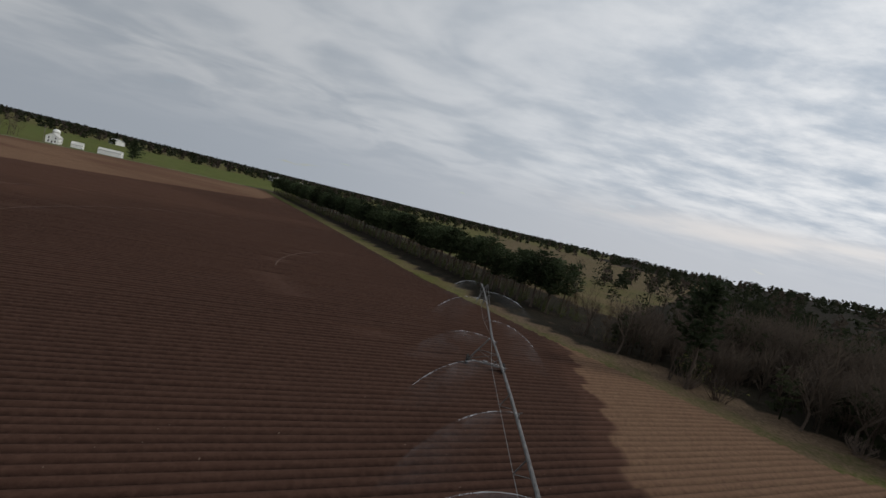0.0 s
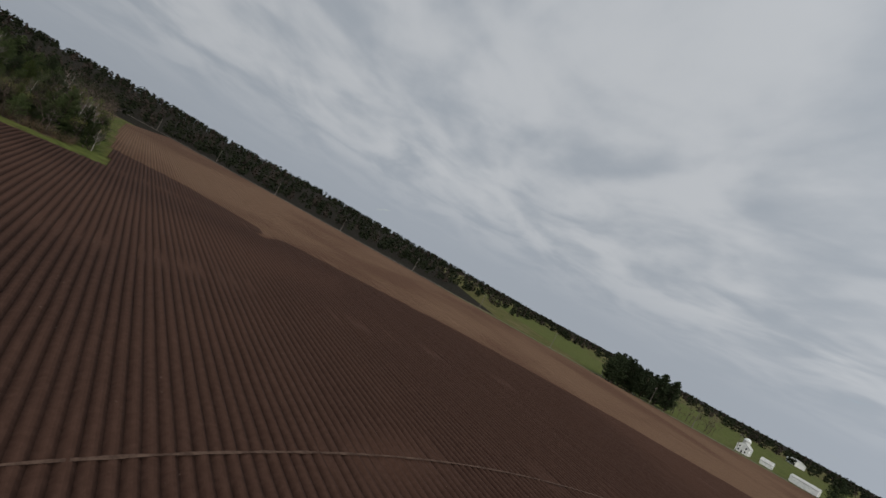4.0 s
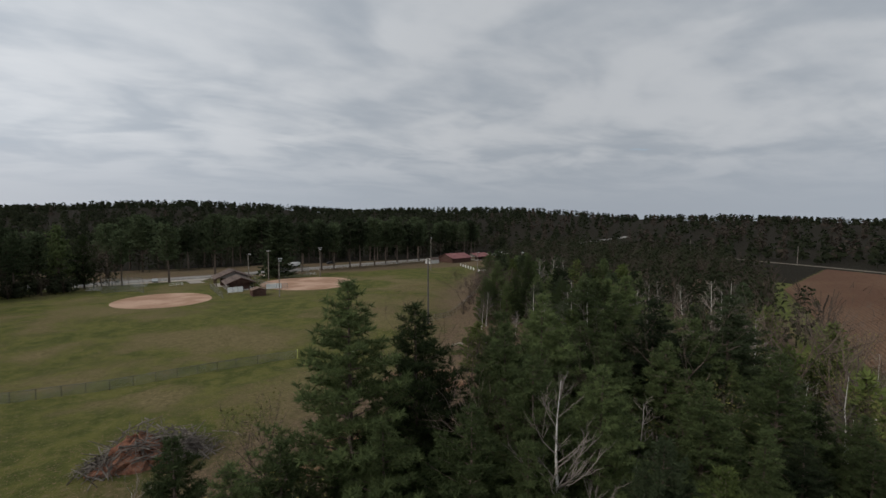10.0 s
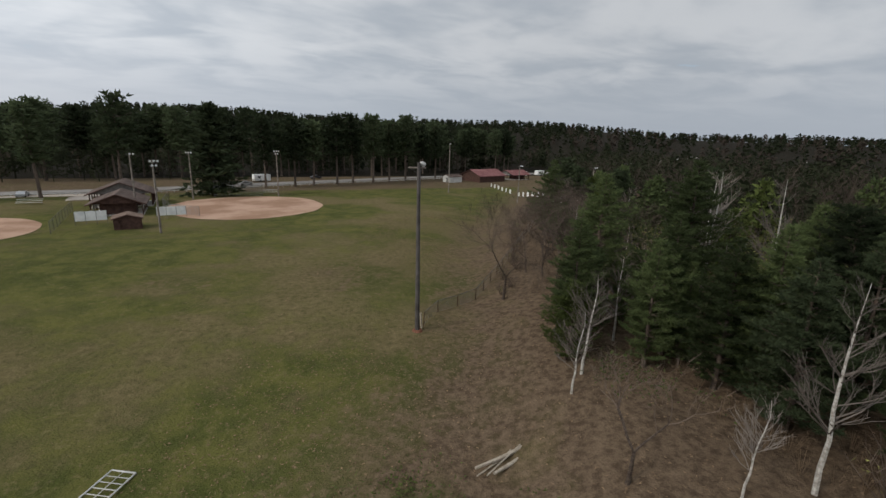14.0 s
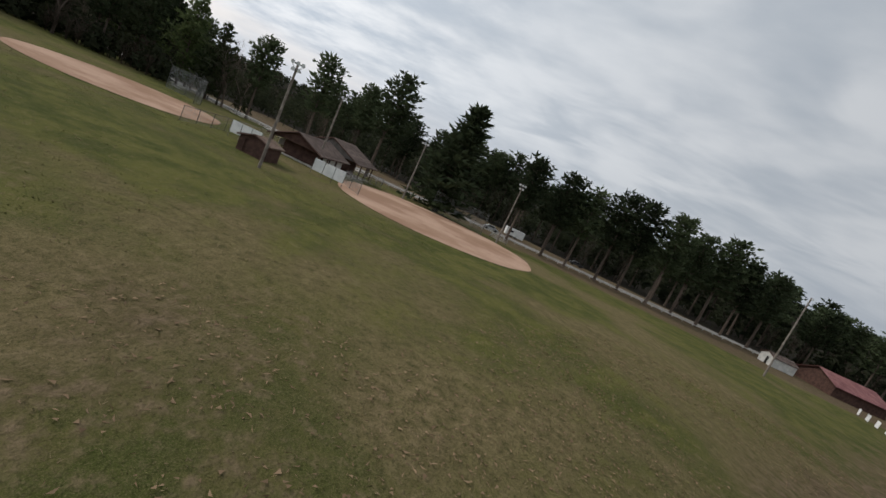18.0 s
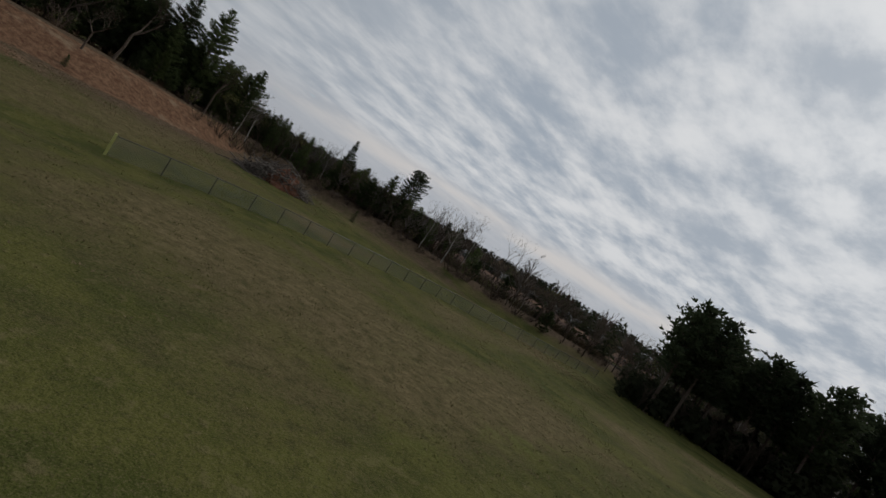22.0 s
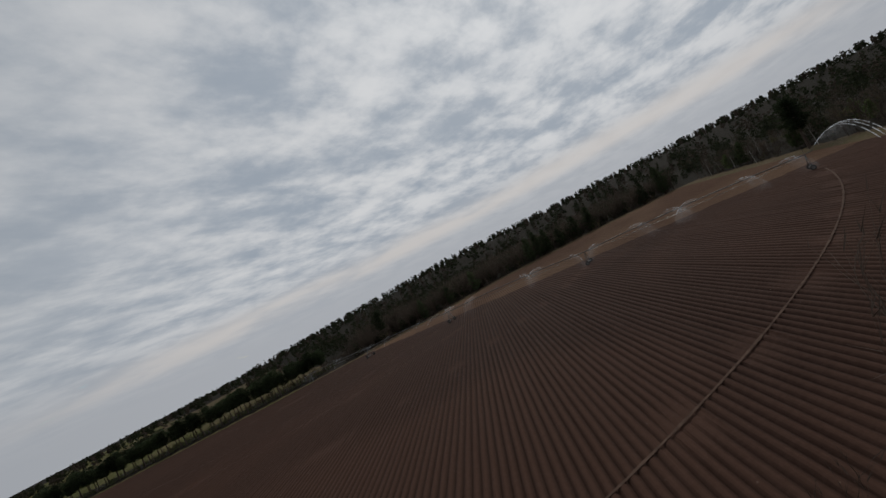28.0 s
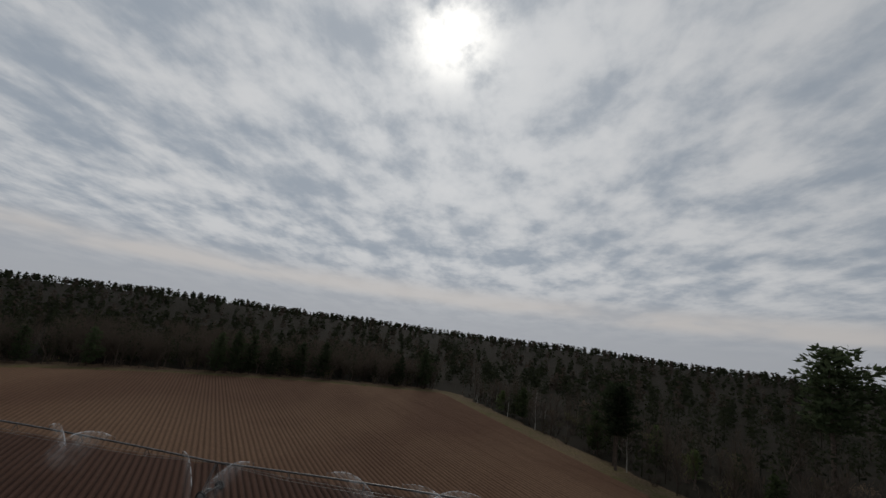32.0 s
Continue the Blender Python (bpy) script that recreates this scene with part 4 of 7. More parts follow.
plant("budding_tree", 1, -209.7, -232.8, 0.85, label="young tree just coming into yellow leaf", leaf=NEEDLE_LIGHT, guard=False)
plant("spruce", 2, -138, -209, 0.6, "saplings", "small rounded evergreen sapling in the clearing", turn=20)
plant("spruce", 2, -182.3, -214.9, 0.38, "saplings", "small dark evergreen sapling on the bank", turn=80)

for kind, n, x, y, s, lf, bk, lab in (
        ("white_pine", 2, -213.8, -221.0, 0.72, NEEDLE_LIGHT, None, "bright green young white pine at the wood's edge"),
        ("white_pine", 1, -217.5, -246.0, 0.80, None, None, ""), ("white_pine", 0, -222.5, -241.5, 0.74, None, None, ""),
        ("white_pine", 1, -224.0, -250.5, 1.02, None, None, ""), ("white_pine", 2, -220.5, -248.5, 0.78, None, None, ""),
        ("white_pine", 0, -230.0, -246.0, 0.98, None, None, ""), ("bare_tree", 2, -226.0, -257.0, 0.75, None, BARK, ""),
        ("white_pine", 3, -215.5, -244.0, 0.8, NEEDLE_LIGHT, None, "low bushy white pine at the wood's edge"),
        ("white_pine", 0, -229.0, -236.0, 0.82, None, None, ""), ("white_pine", 1, -228.5, -227.0, 0.95, None, None, ""),
        ("bare_tree", 3, -213.0, -240.5, 0.9, None, BIRCH, "grey leafless sapling beside the pines"),
        ("bare_tree", 0, -217.0, -228.6, 0.80, None, BIRCH, "white-barked leafless birch before dark pines"),
        ("bare_tree", 3, -213.5, -229.8, 0.8, None, BIRCH, "thin leafless birch sapling"),
        ("white_pine", 1, -219.5, -240.5, 0.74, None, None, ""), ("white_pine", 1, -221.5, -236.5, 0.80, None, None, ""), ("white_pine", 2, -221.0, -232.0, 0.92, NEEDLE_DARK, None, ""),
        ("white_pine", 1, -222.5, -227.0, 0.86, None, None, ""), ("white_pine", 2, -220.0, -222.0, 0.95, None, None, ""), ("white_pine", 0, -226.5, -223.5, 0.78, None, None, ""),
        ("white_pine", 1, -226.5, -231.5, 0.88, NEEDLE_DARK, None, ""), ("white_pine", 1, -219.5, -216.5, 0.85, None, None, ""), ("white_pine", 0, -226.0, -215.5, 0.78, None, None, ""),
        ("white_pine", 1, -232.0, -217.0, 0.9, None, None, ""), ("white_pine", 2, -214.5, -212.5, 0.85, None, None, ""), ("white_pine", 3, -210.0, -208.0, 0.9, NEEDLE_LIGHT, None, ""),
        ("white_pine", 3, -194.5, -214.0, 1.0, NEEDLE_LIGHT, None, "bright green young pine on the bank"),
        ("bare_tree", 0, -203.5, -196.0, 1.05, None, BIRCH, "tall white-barked birch with bare limbs"),
        ("white_pine", 2, -206.5, -208.5, 0.9, None, None, ""), ("white_pine", 3, -209.0, -215.0, 1.0, NEEDLE_LIGHT, None, ""),
        ("white_pine", 1, -197.0, -199.0, 0.95, NEEDLE_LIGHT, None, "bright green white pine of the strip"),
        ("bare_tree", 3, -215.0, -241.8, 1.15, None, BIRCH, ""),
        ("spruce", 2, -205.0, -228.0, 0.6, None, None, "small evergreen among dead logs"),
        ("bare_tree", 3, -182.0, -210.5, 0.75, None, BARK, "thin dark leafless sapling on the bank"),
        ("white_pine", 2, -129.6, -187.0, 0.80, NEEDLE_LIGHT, None, "young green white pine on the strip"),
        ("bare_tree", 2, -126.0, -193.2, 1.0, None, BIRCH, "spreading pale leafless birch on the strip"),
        ("white_pine", 3, -132.0, -188.2, 0.85, NEEDLE_LIGHT, None, ""), ("white_pine", 3, -136.0, -181.0, 0.7, None, None, "")):
    plant(kind, n, x, y, s, label=lab, leaf=lf, bark=bk)

WOOD_NEAR = [(-168, -146), (-183, -155), (-240, -189), (-262, -296), (-248, -289), (-233, -269), (-222, -258), (-218, -252), (-216, -242), (-222, -237), (-224, -230),
             (-217, -226), (-206, -215), (-196, -207), (-184, -202), (-172, -200), (-160, -192), (-154, -172), (-160, -152)]
WOOD_WEST = [(-240, -189), (-330, -245), (-395, -300), (-412, -432), (-340, -390), (-288, -334), (-262, -304)]
WOOD_EAST = [(-166, -141), (-154, -153), (-140, -166), (-122, -186), (-101, -214), (-76, -228), (-40, -240), (-6, -228), (34, -217), (90, -195), (146, -174),
             (156, -200), (96, -232), (30, -256), (-40, -272), (-80, -258), (-104, -238), (-113, -229), (-122, -210), (-131, -193), (-150, -183), (-160, -190)]


def west_mix(rnd, x, y):
    r = rnd.random()
    open_ = x < -183 and y > -228
    edge = seg_dist(x, y, FIELD + FIELD[:1])[0] < 16 and x < -163
    low = 0.88 if x > -242 and y < -224 else 0.86
    if x > -172 and y < -150:
        low = 0.62
    if x > -227 and -257 < y < -240:
        low = 0.6
    if x > -199 and y < -193:
        low = 0.5
    if x > -236 and y < -251:
        plant("bare_tree", rnd.choice((1, 2, 4)), x, y, rnd.uniform(0.45, 0.6), "trees by the fence", bark=BARK)
        return
    if edge:
        r = 0.60 + 0.40 * r
        if r < 0.67:
            plant("white_pine", rnd.choice((2, 3)), x, y, rnd.uniform(0.7, 0.95), leaf=rnd.choice((None, NEEDLE_LIGHT)))
            return
    if r < (0.42 if open_ else 0.52):
        plant("white_pine", rnd.choice((0, 1, 1, 2, 2, 3)), x, y, rnd.uniform(0.8, 1.08) * low, leaf=rnd.choice((None, None, None, NEEDLE_LIGHT, NEEDLE_DARK)))
    elif r < (0.50 if open_ else 0.60):
        plant("spruce", rnd.choice((0, 1)), x, y, rnd.uniform(0.75, 1.0) * low)
    elif r < (0.54 if open_ else 0.64):
        plant("red_pine", rnd.choice((0, 1, 2)), x, y, rnd.uniform(0.72, 0.9) * low)
    elif r < 0.82:
        plant("bare_tree", rnd.choice((0, 1, 2, 3)), x, y, rnd.uniform(0.9, 1.15) * (0.8 if edge else 1.0), bark=BIRCH if rnd.random() < (0.5 if edge else 0.75) else None)
    elif r < 0.93:
        plant("budding_tree", rnd.choice((0, 1, 2)), x, y, rnd.uniform(0.8, 1.05) * (0.85 if edge else 1.0))
    else:
        plant("bush", rnd.choice((0, 1, 2)), x, y, rnd.uniform(0.8, 1.4), "bushes of the wood")


scatter([(-160, -147), (-168, -143), (-183, -152), (-240, -187), (-238, -200), (-180, -172), (-164, -158)], 75, 2.1, 25, west_mix, off_field(3.0))
scatter([(-158, -178), (-160, -190), (-182, -191), (-202, -196), (-208, -188), (-180, -174)], 34, 2.8, 27, lambda r, x, y: plant(
    "white_pine", r.choice((1, 1, 2)) if x > -176 else r.choice((0, 0, 1)), x, y, r.uniform(0.80, 1.0) * (1.0 if x > -176 else 1.14), leaf=r.choice((None, None, NEEDLE_DARK))), off_field(5.0))
scatter(WOOD_NEAR, 270, 2.8, 5, west_mix, off_field(4.0))

# stands that the flight never comes near: one joined object a kind
STAND = {"pine": Shape(), "bare": Shape()}


def far_tree(g, rnd, x, y, h, pine, near):
    """A tree of loose clumps (or of bare upswept twigs) on a short trunk."""
    z = gz(x, y) - 0.3
    w = h * rnd.uniform(0.18, 0.27)
    g.tube([(x, y, z), (x, y, z + h * 0.55)], [0.16, 0.07], 3, cap=False)
    if pine or not near:
        big = 1.5 if near else (2.0 if (x + 100) ** 2 + (y + 150) ** 2 > 640000 else 1.5)
        heart = Vector((x, y, z + h * 0.30))
        for _ in range(80 if near else 26):
            t = 0.95 - rnd.random() ** 0.8 * 0.82
            reach = w * min(1.0, (1.06 - t) ** 0.55 * 1.35)
            a, q = rnd.uniform(0, 6.28), math.sqrt(rnd.uniform(0.05, 1.0))
            c = Vector((x + math.cos(a) * reach * q, y + math.sin(a) * reach * q, z + h * t))
            s = (0.55 if near else big) * rnd.uniform(0.7, 1.25) * (0.8 + 0.5 * (1 - t))
            u = Vector((rnd.uniform(-1, 1), rnd.uniform(-1, 1), rnd.uniform(-0.5, 0.5))).normalized() * s
            v = Vector((rnd.uniform(-0.6, 0.6), rnd.uniform(-0.6, 0.6), 1)).normalized() * s * rnd.uniform(0.35, 0.7)
            if u.cross(v).dot(c - heart) < 0:
                u = -u
            g.quad(tuple(c - u - v * 0.5), tuple(c + u * 0.8 - v * 0.7), tuple(c + u * 0.5 + v), tuple(c - u * 0.6 + v * 0.7))
            g.out[len(g.v) - 4] = ((c - heart + Vector((0, 0, h * 0.22))).normalized() + u.cross(v).normalized() * 0.4).normalized()
    else:
        for _ in range(90):
            a = rnd.uniform(0, 6.28)
            t0 = rnd.uniform(0.15, 0.75)
            b = Vector((x + math.cos(a) * w * 0.3 * t0, y + math.sin(a) * w * 0.3 * t0, z + h * t0))
            e = b + Vector((math.cos(a) * w * rnd.uniform(0.2, 1.1), math.sin(a) * w * rnd.uniform(0.2, 1.1), h * rnd.uniform(0.08, 0.26)))
            side = Vector((-math.sin(a), math.cos(a), 0)) * 0.05 * rnd.uniform(0.6, 1.3)
            g.quad(tuple(b - side * 0.6), tuple(b + side * 0.6), tuple(e + side), tuple(e - side))


def stand(rnd, x, y, pines=0.6, big=1.0):
    pine = rnd.random() < pines
    far_tree(STAND["pine" if pine else "bare"], rnd, x, y, rnd.uniform(9.5, 14.5) * big, pine, True)


scatter(WOOD_WEST, 620, 2.5, 6, lambda r, x, y: stand(r, x, y, 0.72), off_field(5.5))


def east_mix(rnd, x, y):
    r = rnd.random()
    low = x > -170 and x < -90
    if x > -115:
        r = 0.36 + 0.64 * r if r > 0.05 else r
    if r < 0.24:
        plant("white_pine", rnd.choice((1, 2, 3, 3)), x, y, rnd.uniform(0.75, 1.0) * (0.68 if low else 1.0))
    elif r < (0.36 if x < -140 else 0.28):
        plant("spruce", rnd.choice((1, 1, 2)), x, y, rnd.uniform(0.7, 0.95))
    elif r < 0.62:
        plant("bare_tree", rnd.choice((1, 2, 3, 3)), x, y, rnd.uniform(0.8, 1.05), bark=BIRCH if rnd.random() < 0.45 else None)
    elif r < 0.76:
        plant("budding_tree", rnd.choice((0, 1)), x, y, rnd.uniform(0.75, 1.0), leaf=DRY_LEAF if rnd.random() < 0.3 else None)
    else:
        plant("bush", rnd.choice((0, 1, 2)), x, y, rnd.uniform(0.9, 1.6), "bushes of the wood", leaf=NEEDLE_LIGHT if rnd.random() < 0.3 else None)


scatter([(-147, -170), (-138, -171), (-128, -180), (-112, -199), (-110, -210), (-122, -207), (-131, -195), (-142, -185)], 80, 1.8, 28, lambda r, x, y: plant(
    *r.choice((("white_pine", 2), ("white_pine", 3), ("bush", 1), ("bush", 0), ("birch", 2), ("birch", 3), ("birch", 2), ("white_pine", 3), ("bare_tree", 3))), x, y, r.uniform(0.72, 0.98)), off_field(3.0))
scatter([p for p in WOOD_EAST if p[0] < -90], 150, 2.4, 8, east_mix, off_field(3.5))
scatter([p for p in WOOD_EAST if p[0] > -115], 150, 3.4, 9, east_mix, off_field(5.0))
scatter([p for p in WOOD_EAST if p[0] > -115], 150, 3.4, 10, lambda r, x, y: stand(r, x, y, 0.35, 0.8), off_field(5.0))
scatter([(-166, -143), (-153, -151), (-139, -165), (-121, -185), (-104, -208), (-108, -212), (-127, -188), (-141, -173), (-152, -161), (-164, -151)], 95, 1.5, 29, lambda r, x, y: plant(
    *r.choice((("spruce", 1), ("white_pine", 2), ("bush", 1), ("bare_tree", 2), ("white_pine", 3), ("bare_tree", 3), ("budding_tree", 0)) if x < -128 else (("bush", 0), ("bare_tree", 3), ("bare_tree", 2), ("birch", 3))), x, y, r.uniform(0.6, 0.85)), off_field(2.8))
# brush along the margin of the field and the clearing
for line, step_, seed in (([(-166, -143), (-156, -147), (-146, -157.5), (-134, -171), (-120, -187), (-104, -206)], 2.6, 3), ([(-168, -147), (-152, -153), (-139, -167), (-121, -187), (-103, -210)], 3.2, 5), ([(-168, -203), (-160, -196), (-152, -184), (-135, -192), (-124, -209), (-114, -229)], 2.6, 4),
                          ([(-219, -258), (-242, -288), (-280, -331)], 3.2, 6)):
    rnd = random.Random(seed)
    for (ax, ay), (bx, by) in zip(line, line[1:]):
        m = int(math.hypot(bx - ax, by - ay) / step_)
        for i in range(m):
            u = (i + rnd.random()) / m
            plant("bush", rnd.choice((0, 1, 2)), ax + (bx - ax) * u + rnd.uniform(-1.2, 1.2), ay + (by - ay) * u + rnd.uniform(-1.2, 1.2), rnd.uniform(0.7, 1.3), "bushes of the wood", leaf=rnd.choice((BUDS, DRY_LEAF, NEEDLE_LIGHT)))

# windbreak: two ranks of red pines
rnd = random.Random(21)
for rank in range(2):
    for i in range(66):
        u = (i + rnd.uniform(-0.25, 0.25)) / 65
        x, y = 14 + rank * 5.0 - 186 * u, 9 + rank * 3.6 + 235 * u
        plant("red_pine", rnd.choice((0, 1, 2)), x, y, rnd.uniform(0.64, 0.80), "pine windbreak", guard=False, wide=1.45)

# east wood across the dry strip
EAST_EDGE = [(17, -6), (30, -24), (46, -38), (72, -50), (97, -76), (125, -113), (148, -164)]
rnd = random.Random(31)
for (ax, ay), (bx, by) in zip(EAST_EDGE, EAST_EDGE[1:]):
    l = math.hypot(bx - ax, by - ay)
    nx, ny = -(by - ay) / l, (bx - ax) / l
    for i in range(int(l / 0.34)):
        u, dep = rnd.random(), rnd.uniform(0, 26) ** 1.0
        x, y = ax + (bx - ax) * u + nx * dep, ay + (by - ay) * u + ny * dep
        r = rnd.random()
        bare_end = y > -30
        if dep > 3:
            stand(rnd, x, y, 0.05 if bare_end else 0.16, (0.66 if bare_end else 0.90) * rnd.uniform(0.85, 1.2))
        elif r < (0.04 if bare_end else 0.14):
            plant("white_pine", rnd.choice((0, 1, 2)), x, y, rnd.uniform(0.95, 1.25), "trees of the east wood", leaf=NEEDLE_DARK, guard=False)
        elif r < 0.62:
            plant("bare_tree", rnd.choice((1, 2, 3)), x, y, rnd.uniform(0.6, 0.95), "trees of the east wood", bark=BARK, guard=False)
        else:
            plant("bush", rnd.choice((0, 1, 2)), x, y, rnd.uniform(1.0, 1.8), "bushes of the east wood", guard=False)
rnd = random.Random(33)
for _ in range(2100):
    u, dep = rnd.random() * (len(EAST_EDGE) - 1), 26 + 130 * rnd.random() ** 1.3
    i = int(u)
    (ax, ay), (bx, by) = EAST_EDGE[i], EAST_EDGE[i + 1]
    l = math.hypot(bx - ax, by - ay)
    x, y = ax + (bx - ax) * (u - i) - (by - ay) / l * dep, ay + (by - ay) * (u - i) + (bx - ax) / l * dep
    if y < 10 + 0.1 * x:
        stand(rnd, x, y, 0.14, rnd.uniform(0.75, 1.05))
for x, y, s, k in ((59, -264, 2.0, 2), (52, -277, 1.95, 1), (34, -289, 1.3, 0), (48, -210, 1.15, 1), (52, -211, 1.05, 0), (31, -26, 1.05, 1)):
    plant("red_pine", k, x, y, s, "emergent pines", "big old pine standing clear above the wood", guard=False, wide=1.2)

# park pines along the road and behind the diamonds
PARK_PINES = [(-150.3, -363.3), (-166.3, -369.3), (-189.3, -359.3), (-204.3, -383.3), (-214.3, -386.3), (-221.3, -389.3), (-230.3, -391.3), (-237.3, -395.3), (-246.3, -397.3), (-254.3, -401.3), (-262.3, -403.3), (-271.3, -408.3), (-280.3, -411.3)]
rnd = random.Random(41)
for i, (x, y) in enumerate(PARK_PINES):
    if i == 2:
        plant("spruce", 0, x, y, 1.75, "park pines", "big dense spruce beside the diamond", leaf=NEEDLE_DARK, guard=False, wide=1.6)
    else:
        plant("red_pine", rnd.choice((0, 1, 2)), x, y, rnd.uniform(1.35, 1.6), "park pines", guard=False, wide=1.15)
for i in range(46):
    x = -120 - 5.2 * i + rnd.uniform(-2, 2)
    y = -412 - 0.13 * (-120 - x) + rnd.uniform(-26, 2)
    plant("red_pine", rnd.choice((0, 1, 2)), x, y, rnd.uniform(1.3, 1.65), "park pines", guard=False, wide=1.15)
PARK_EAST = [(-62, -262), (-84, -268), (-88, -300), (-96.3, -327.3), (-126.3, -343.3), (-140.3, -363.3), (-60, -384), (-40, -300)]


def park_mix(rnd, x, y):
    if rnd.random() < 0.72:
        plant("red_pine", rnd.choice((0, 1, 2)), x, y, rnd.uniform(1.15, 1.42), "park pines", guard=False)
    elif rnd.random() < 0.5:
        plant("bare_tree", rnd.choice((0, 1)), x, y, rnd.uniform(0.9, 1.2), "park trees", guard=False)
    else:
        plant("white_pine", rnd.choice((0, 1)), x, y, rnd.uniform(1.2, 1.5), "park pines", guard=False)


scatter(PARK_EAST, 85, 4.0, 12, park_mix)
scatter([(-90, -262), (-84, -268), (-88, -300), (-96.3, -327.3), (-126.3, -343.3), (-120, -350), (-88, -333), (-78, -300), (-74, -266)], 170, 1.8, 16, lambda r, x, y: stand(r, x, y, 0.65, 0.52))
scatter(PARK_EAST, 120, 3.2, 13, lambda r, x, y: stand(r, x, y, 0.7, 1.15))
scatter([(-60, -400), (-120, -404), (-240, -424), (-390, -462), (-390, -520), (-60, -470)], 190, 5.0, 14, lambda r, x, y: stand(r, x, y, 0.7, 1.15))
scatter([(-108, -252), (-94, -264), (-88, -280), (-70, -264), (-84, -246)], 90, 1.7, 17, lambda r, x, y: stand(r, x, y, 0.6, 0.45))
scatter([(-104, -256), (-92, -262), (-86, -276), (-70, -262), (-84, -250)], 22, 3.6, 15, lambda r, x, y: plant("red_pine", r.choice((0, 1, 2)), x, y, r.uniform(1.0, 1.25), "park pines", guard=False))
plant("budding_tree", 2, -66, -238, 1.0, label="drooping willow in yellow spring leaf", leaf=BUDS, wide=1.5)


# ---------- undergrowth of the wood ----------
def undergrowth(name, material, seed, count, poly, tall, label, leafy, ok):
    """Low thicket: clumps of thin stems with scraps of leaf."""
    rnd = random.Random(seed)
    g = Shape()
    xs, ys = [p[0] for p in poly], [p[1] for p in poly]
    made = tries = 0
    while made < count and tries < count * 40:
        tries += 1
        x, y = rnd.uniform(min(xs), max(xs)), rnd.uniform(min(ys), max(ys))
        if not inside(x, y, poly) or not ok(x, y):
            continue
        made += 1
        z, h = gz(x, y) - 0.05, tall * rnd.uniform(0.5, 1.15)
        for _ in range(16):
            a, r = rnd.uniform(0, 6.28), rnd.uniform(0.1, 1.1)
            b = Vector((x + math.cos(a) * r * 0.4, y + math.sin(a) * r * 0.4, z))
            e = b + Vector((math.cos(a) * r, math.sin(a) * r, h * rnd.uniform(0.5, 1.0)))
            side = Vector((-math.sin(a), math.cos(a), 0)) * 0.018
            g.tri(tuple(b - side), tuple(b + side), tuple(e))
            for _ in range(leafy):
                c = b + (e - b) * rnd.uniform(0.3, 1.0) + Vector((rnd.uniform(-0.3, 0.3), rnd.uniform(-0.3, 0.3), rnd.uniform(-0.2, 0.2)))
                u = Vector((rnd.uniform(-1, 1), rnd.uniform(-1, 1), rnd.uniform(-0.6, 0.6))) * 0.14
                v = Vector((rnd.uniform(-1, 1), rnd.uniform(-1, 1), rnd.uniform(-0.6, 0.6))) * 0.14
                g.tri(tuple(c), tuple(c + u), tuple(c + v))
    tagged(part(name, g, material), label, "undergrowth", kind="stuff")


EDGE_STRIP = [(-168, -136), (-156, -140), (-130, -166), (-96, -206), (-76, -228), (-90, -240), (-112, -214), (-140, -178), (-160, -158), (-176, -152)]
undergrowth("brown_undergrowth", foliage("withered_leaves", (0.045, 0.032, 0.022), (0.115, 0.080, 0.050)), 71, 1100, EDGE_STRIP, 2.3, "brown leafless brush along the edge of the wood", 3, off_field(7.2))
undergrowth("green_undergrowth", foliage("brush_leaves", (0.026, 0.034, 0.014), (0.075, 0.085, 0.030)), 72, 650, EDGE_STRIP, 1.9, "low olive green brush along the edge of the wood", 5, off_field(8.0))
undergrowth("brown_undergrowth", foliage("thicket_twigs", (0.026, 0.020, 0.015), (0.062, 0.046, 0.036)), 73, 900, [p for p in WOOD_EAST if p[0] > -140], 2.6, "brown leafless thicket between clearing and field", 2, off_field(5.0))
undergrowth("brown_undergrowth", bpy.data.materials["withered_leaves"], 74, 700, [(-240, -189), (-262, -296), (-233, -269), (-222, -258), (-217, -226), (-206, -215), (-184, -203), (-168, -192), (-168, -160)], 1.5, "brown brush on the floor of the wood", 3, lambda x, y: clear_of_path(x, y, 0, 3, 1) > 0.9)

WINDBREAK = [(26, 8), (-164, 248), (-172, 242), (12, 8)]
undergrowth("green_undergrowth", bpy.data.materials["brush_leaves"], 75, 620, WINDBREAK, 4.2, "olive brush under the pine windbreak", 6, off_field(4.0))
undergrowth("brown_undergrowth", bpy.data.materials["withered_leaves"], 76, 420, [(60, -8), (24, 12), (-40, 92), (-30, 104), (60, 30)], 4.0, "brown leafless brush behind the windbreak", 4, off_field(5.0))

# ---------- far woods ----------
FLIGHT = PATH_XYZ[::12]


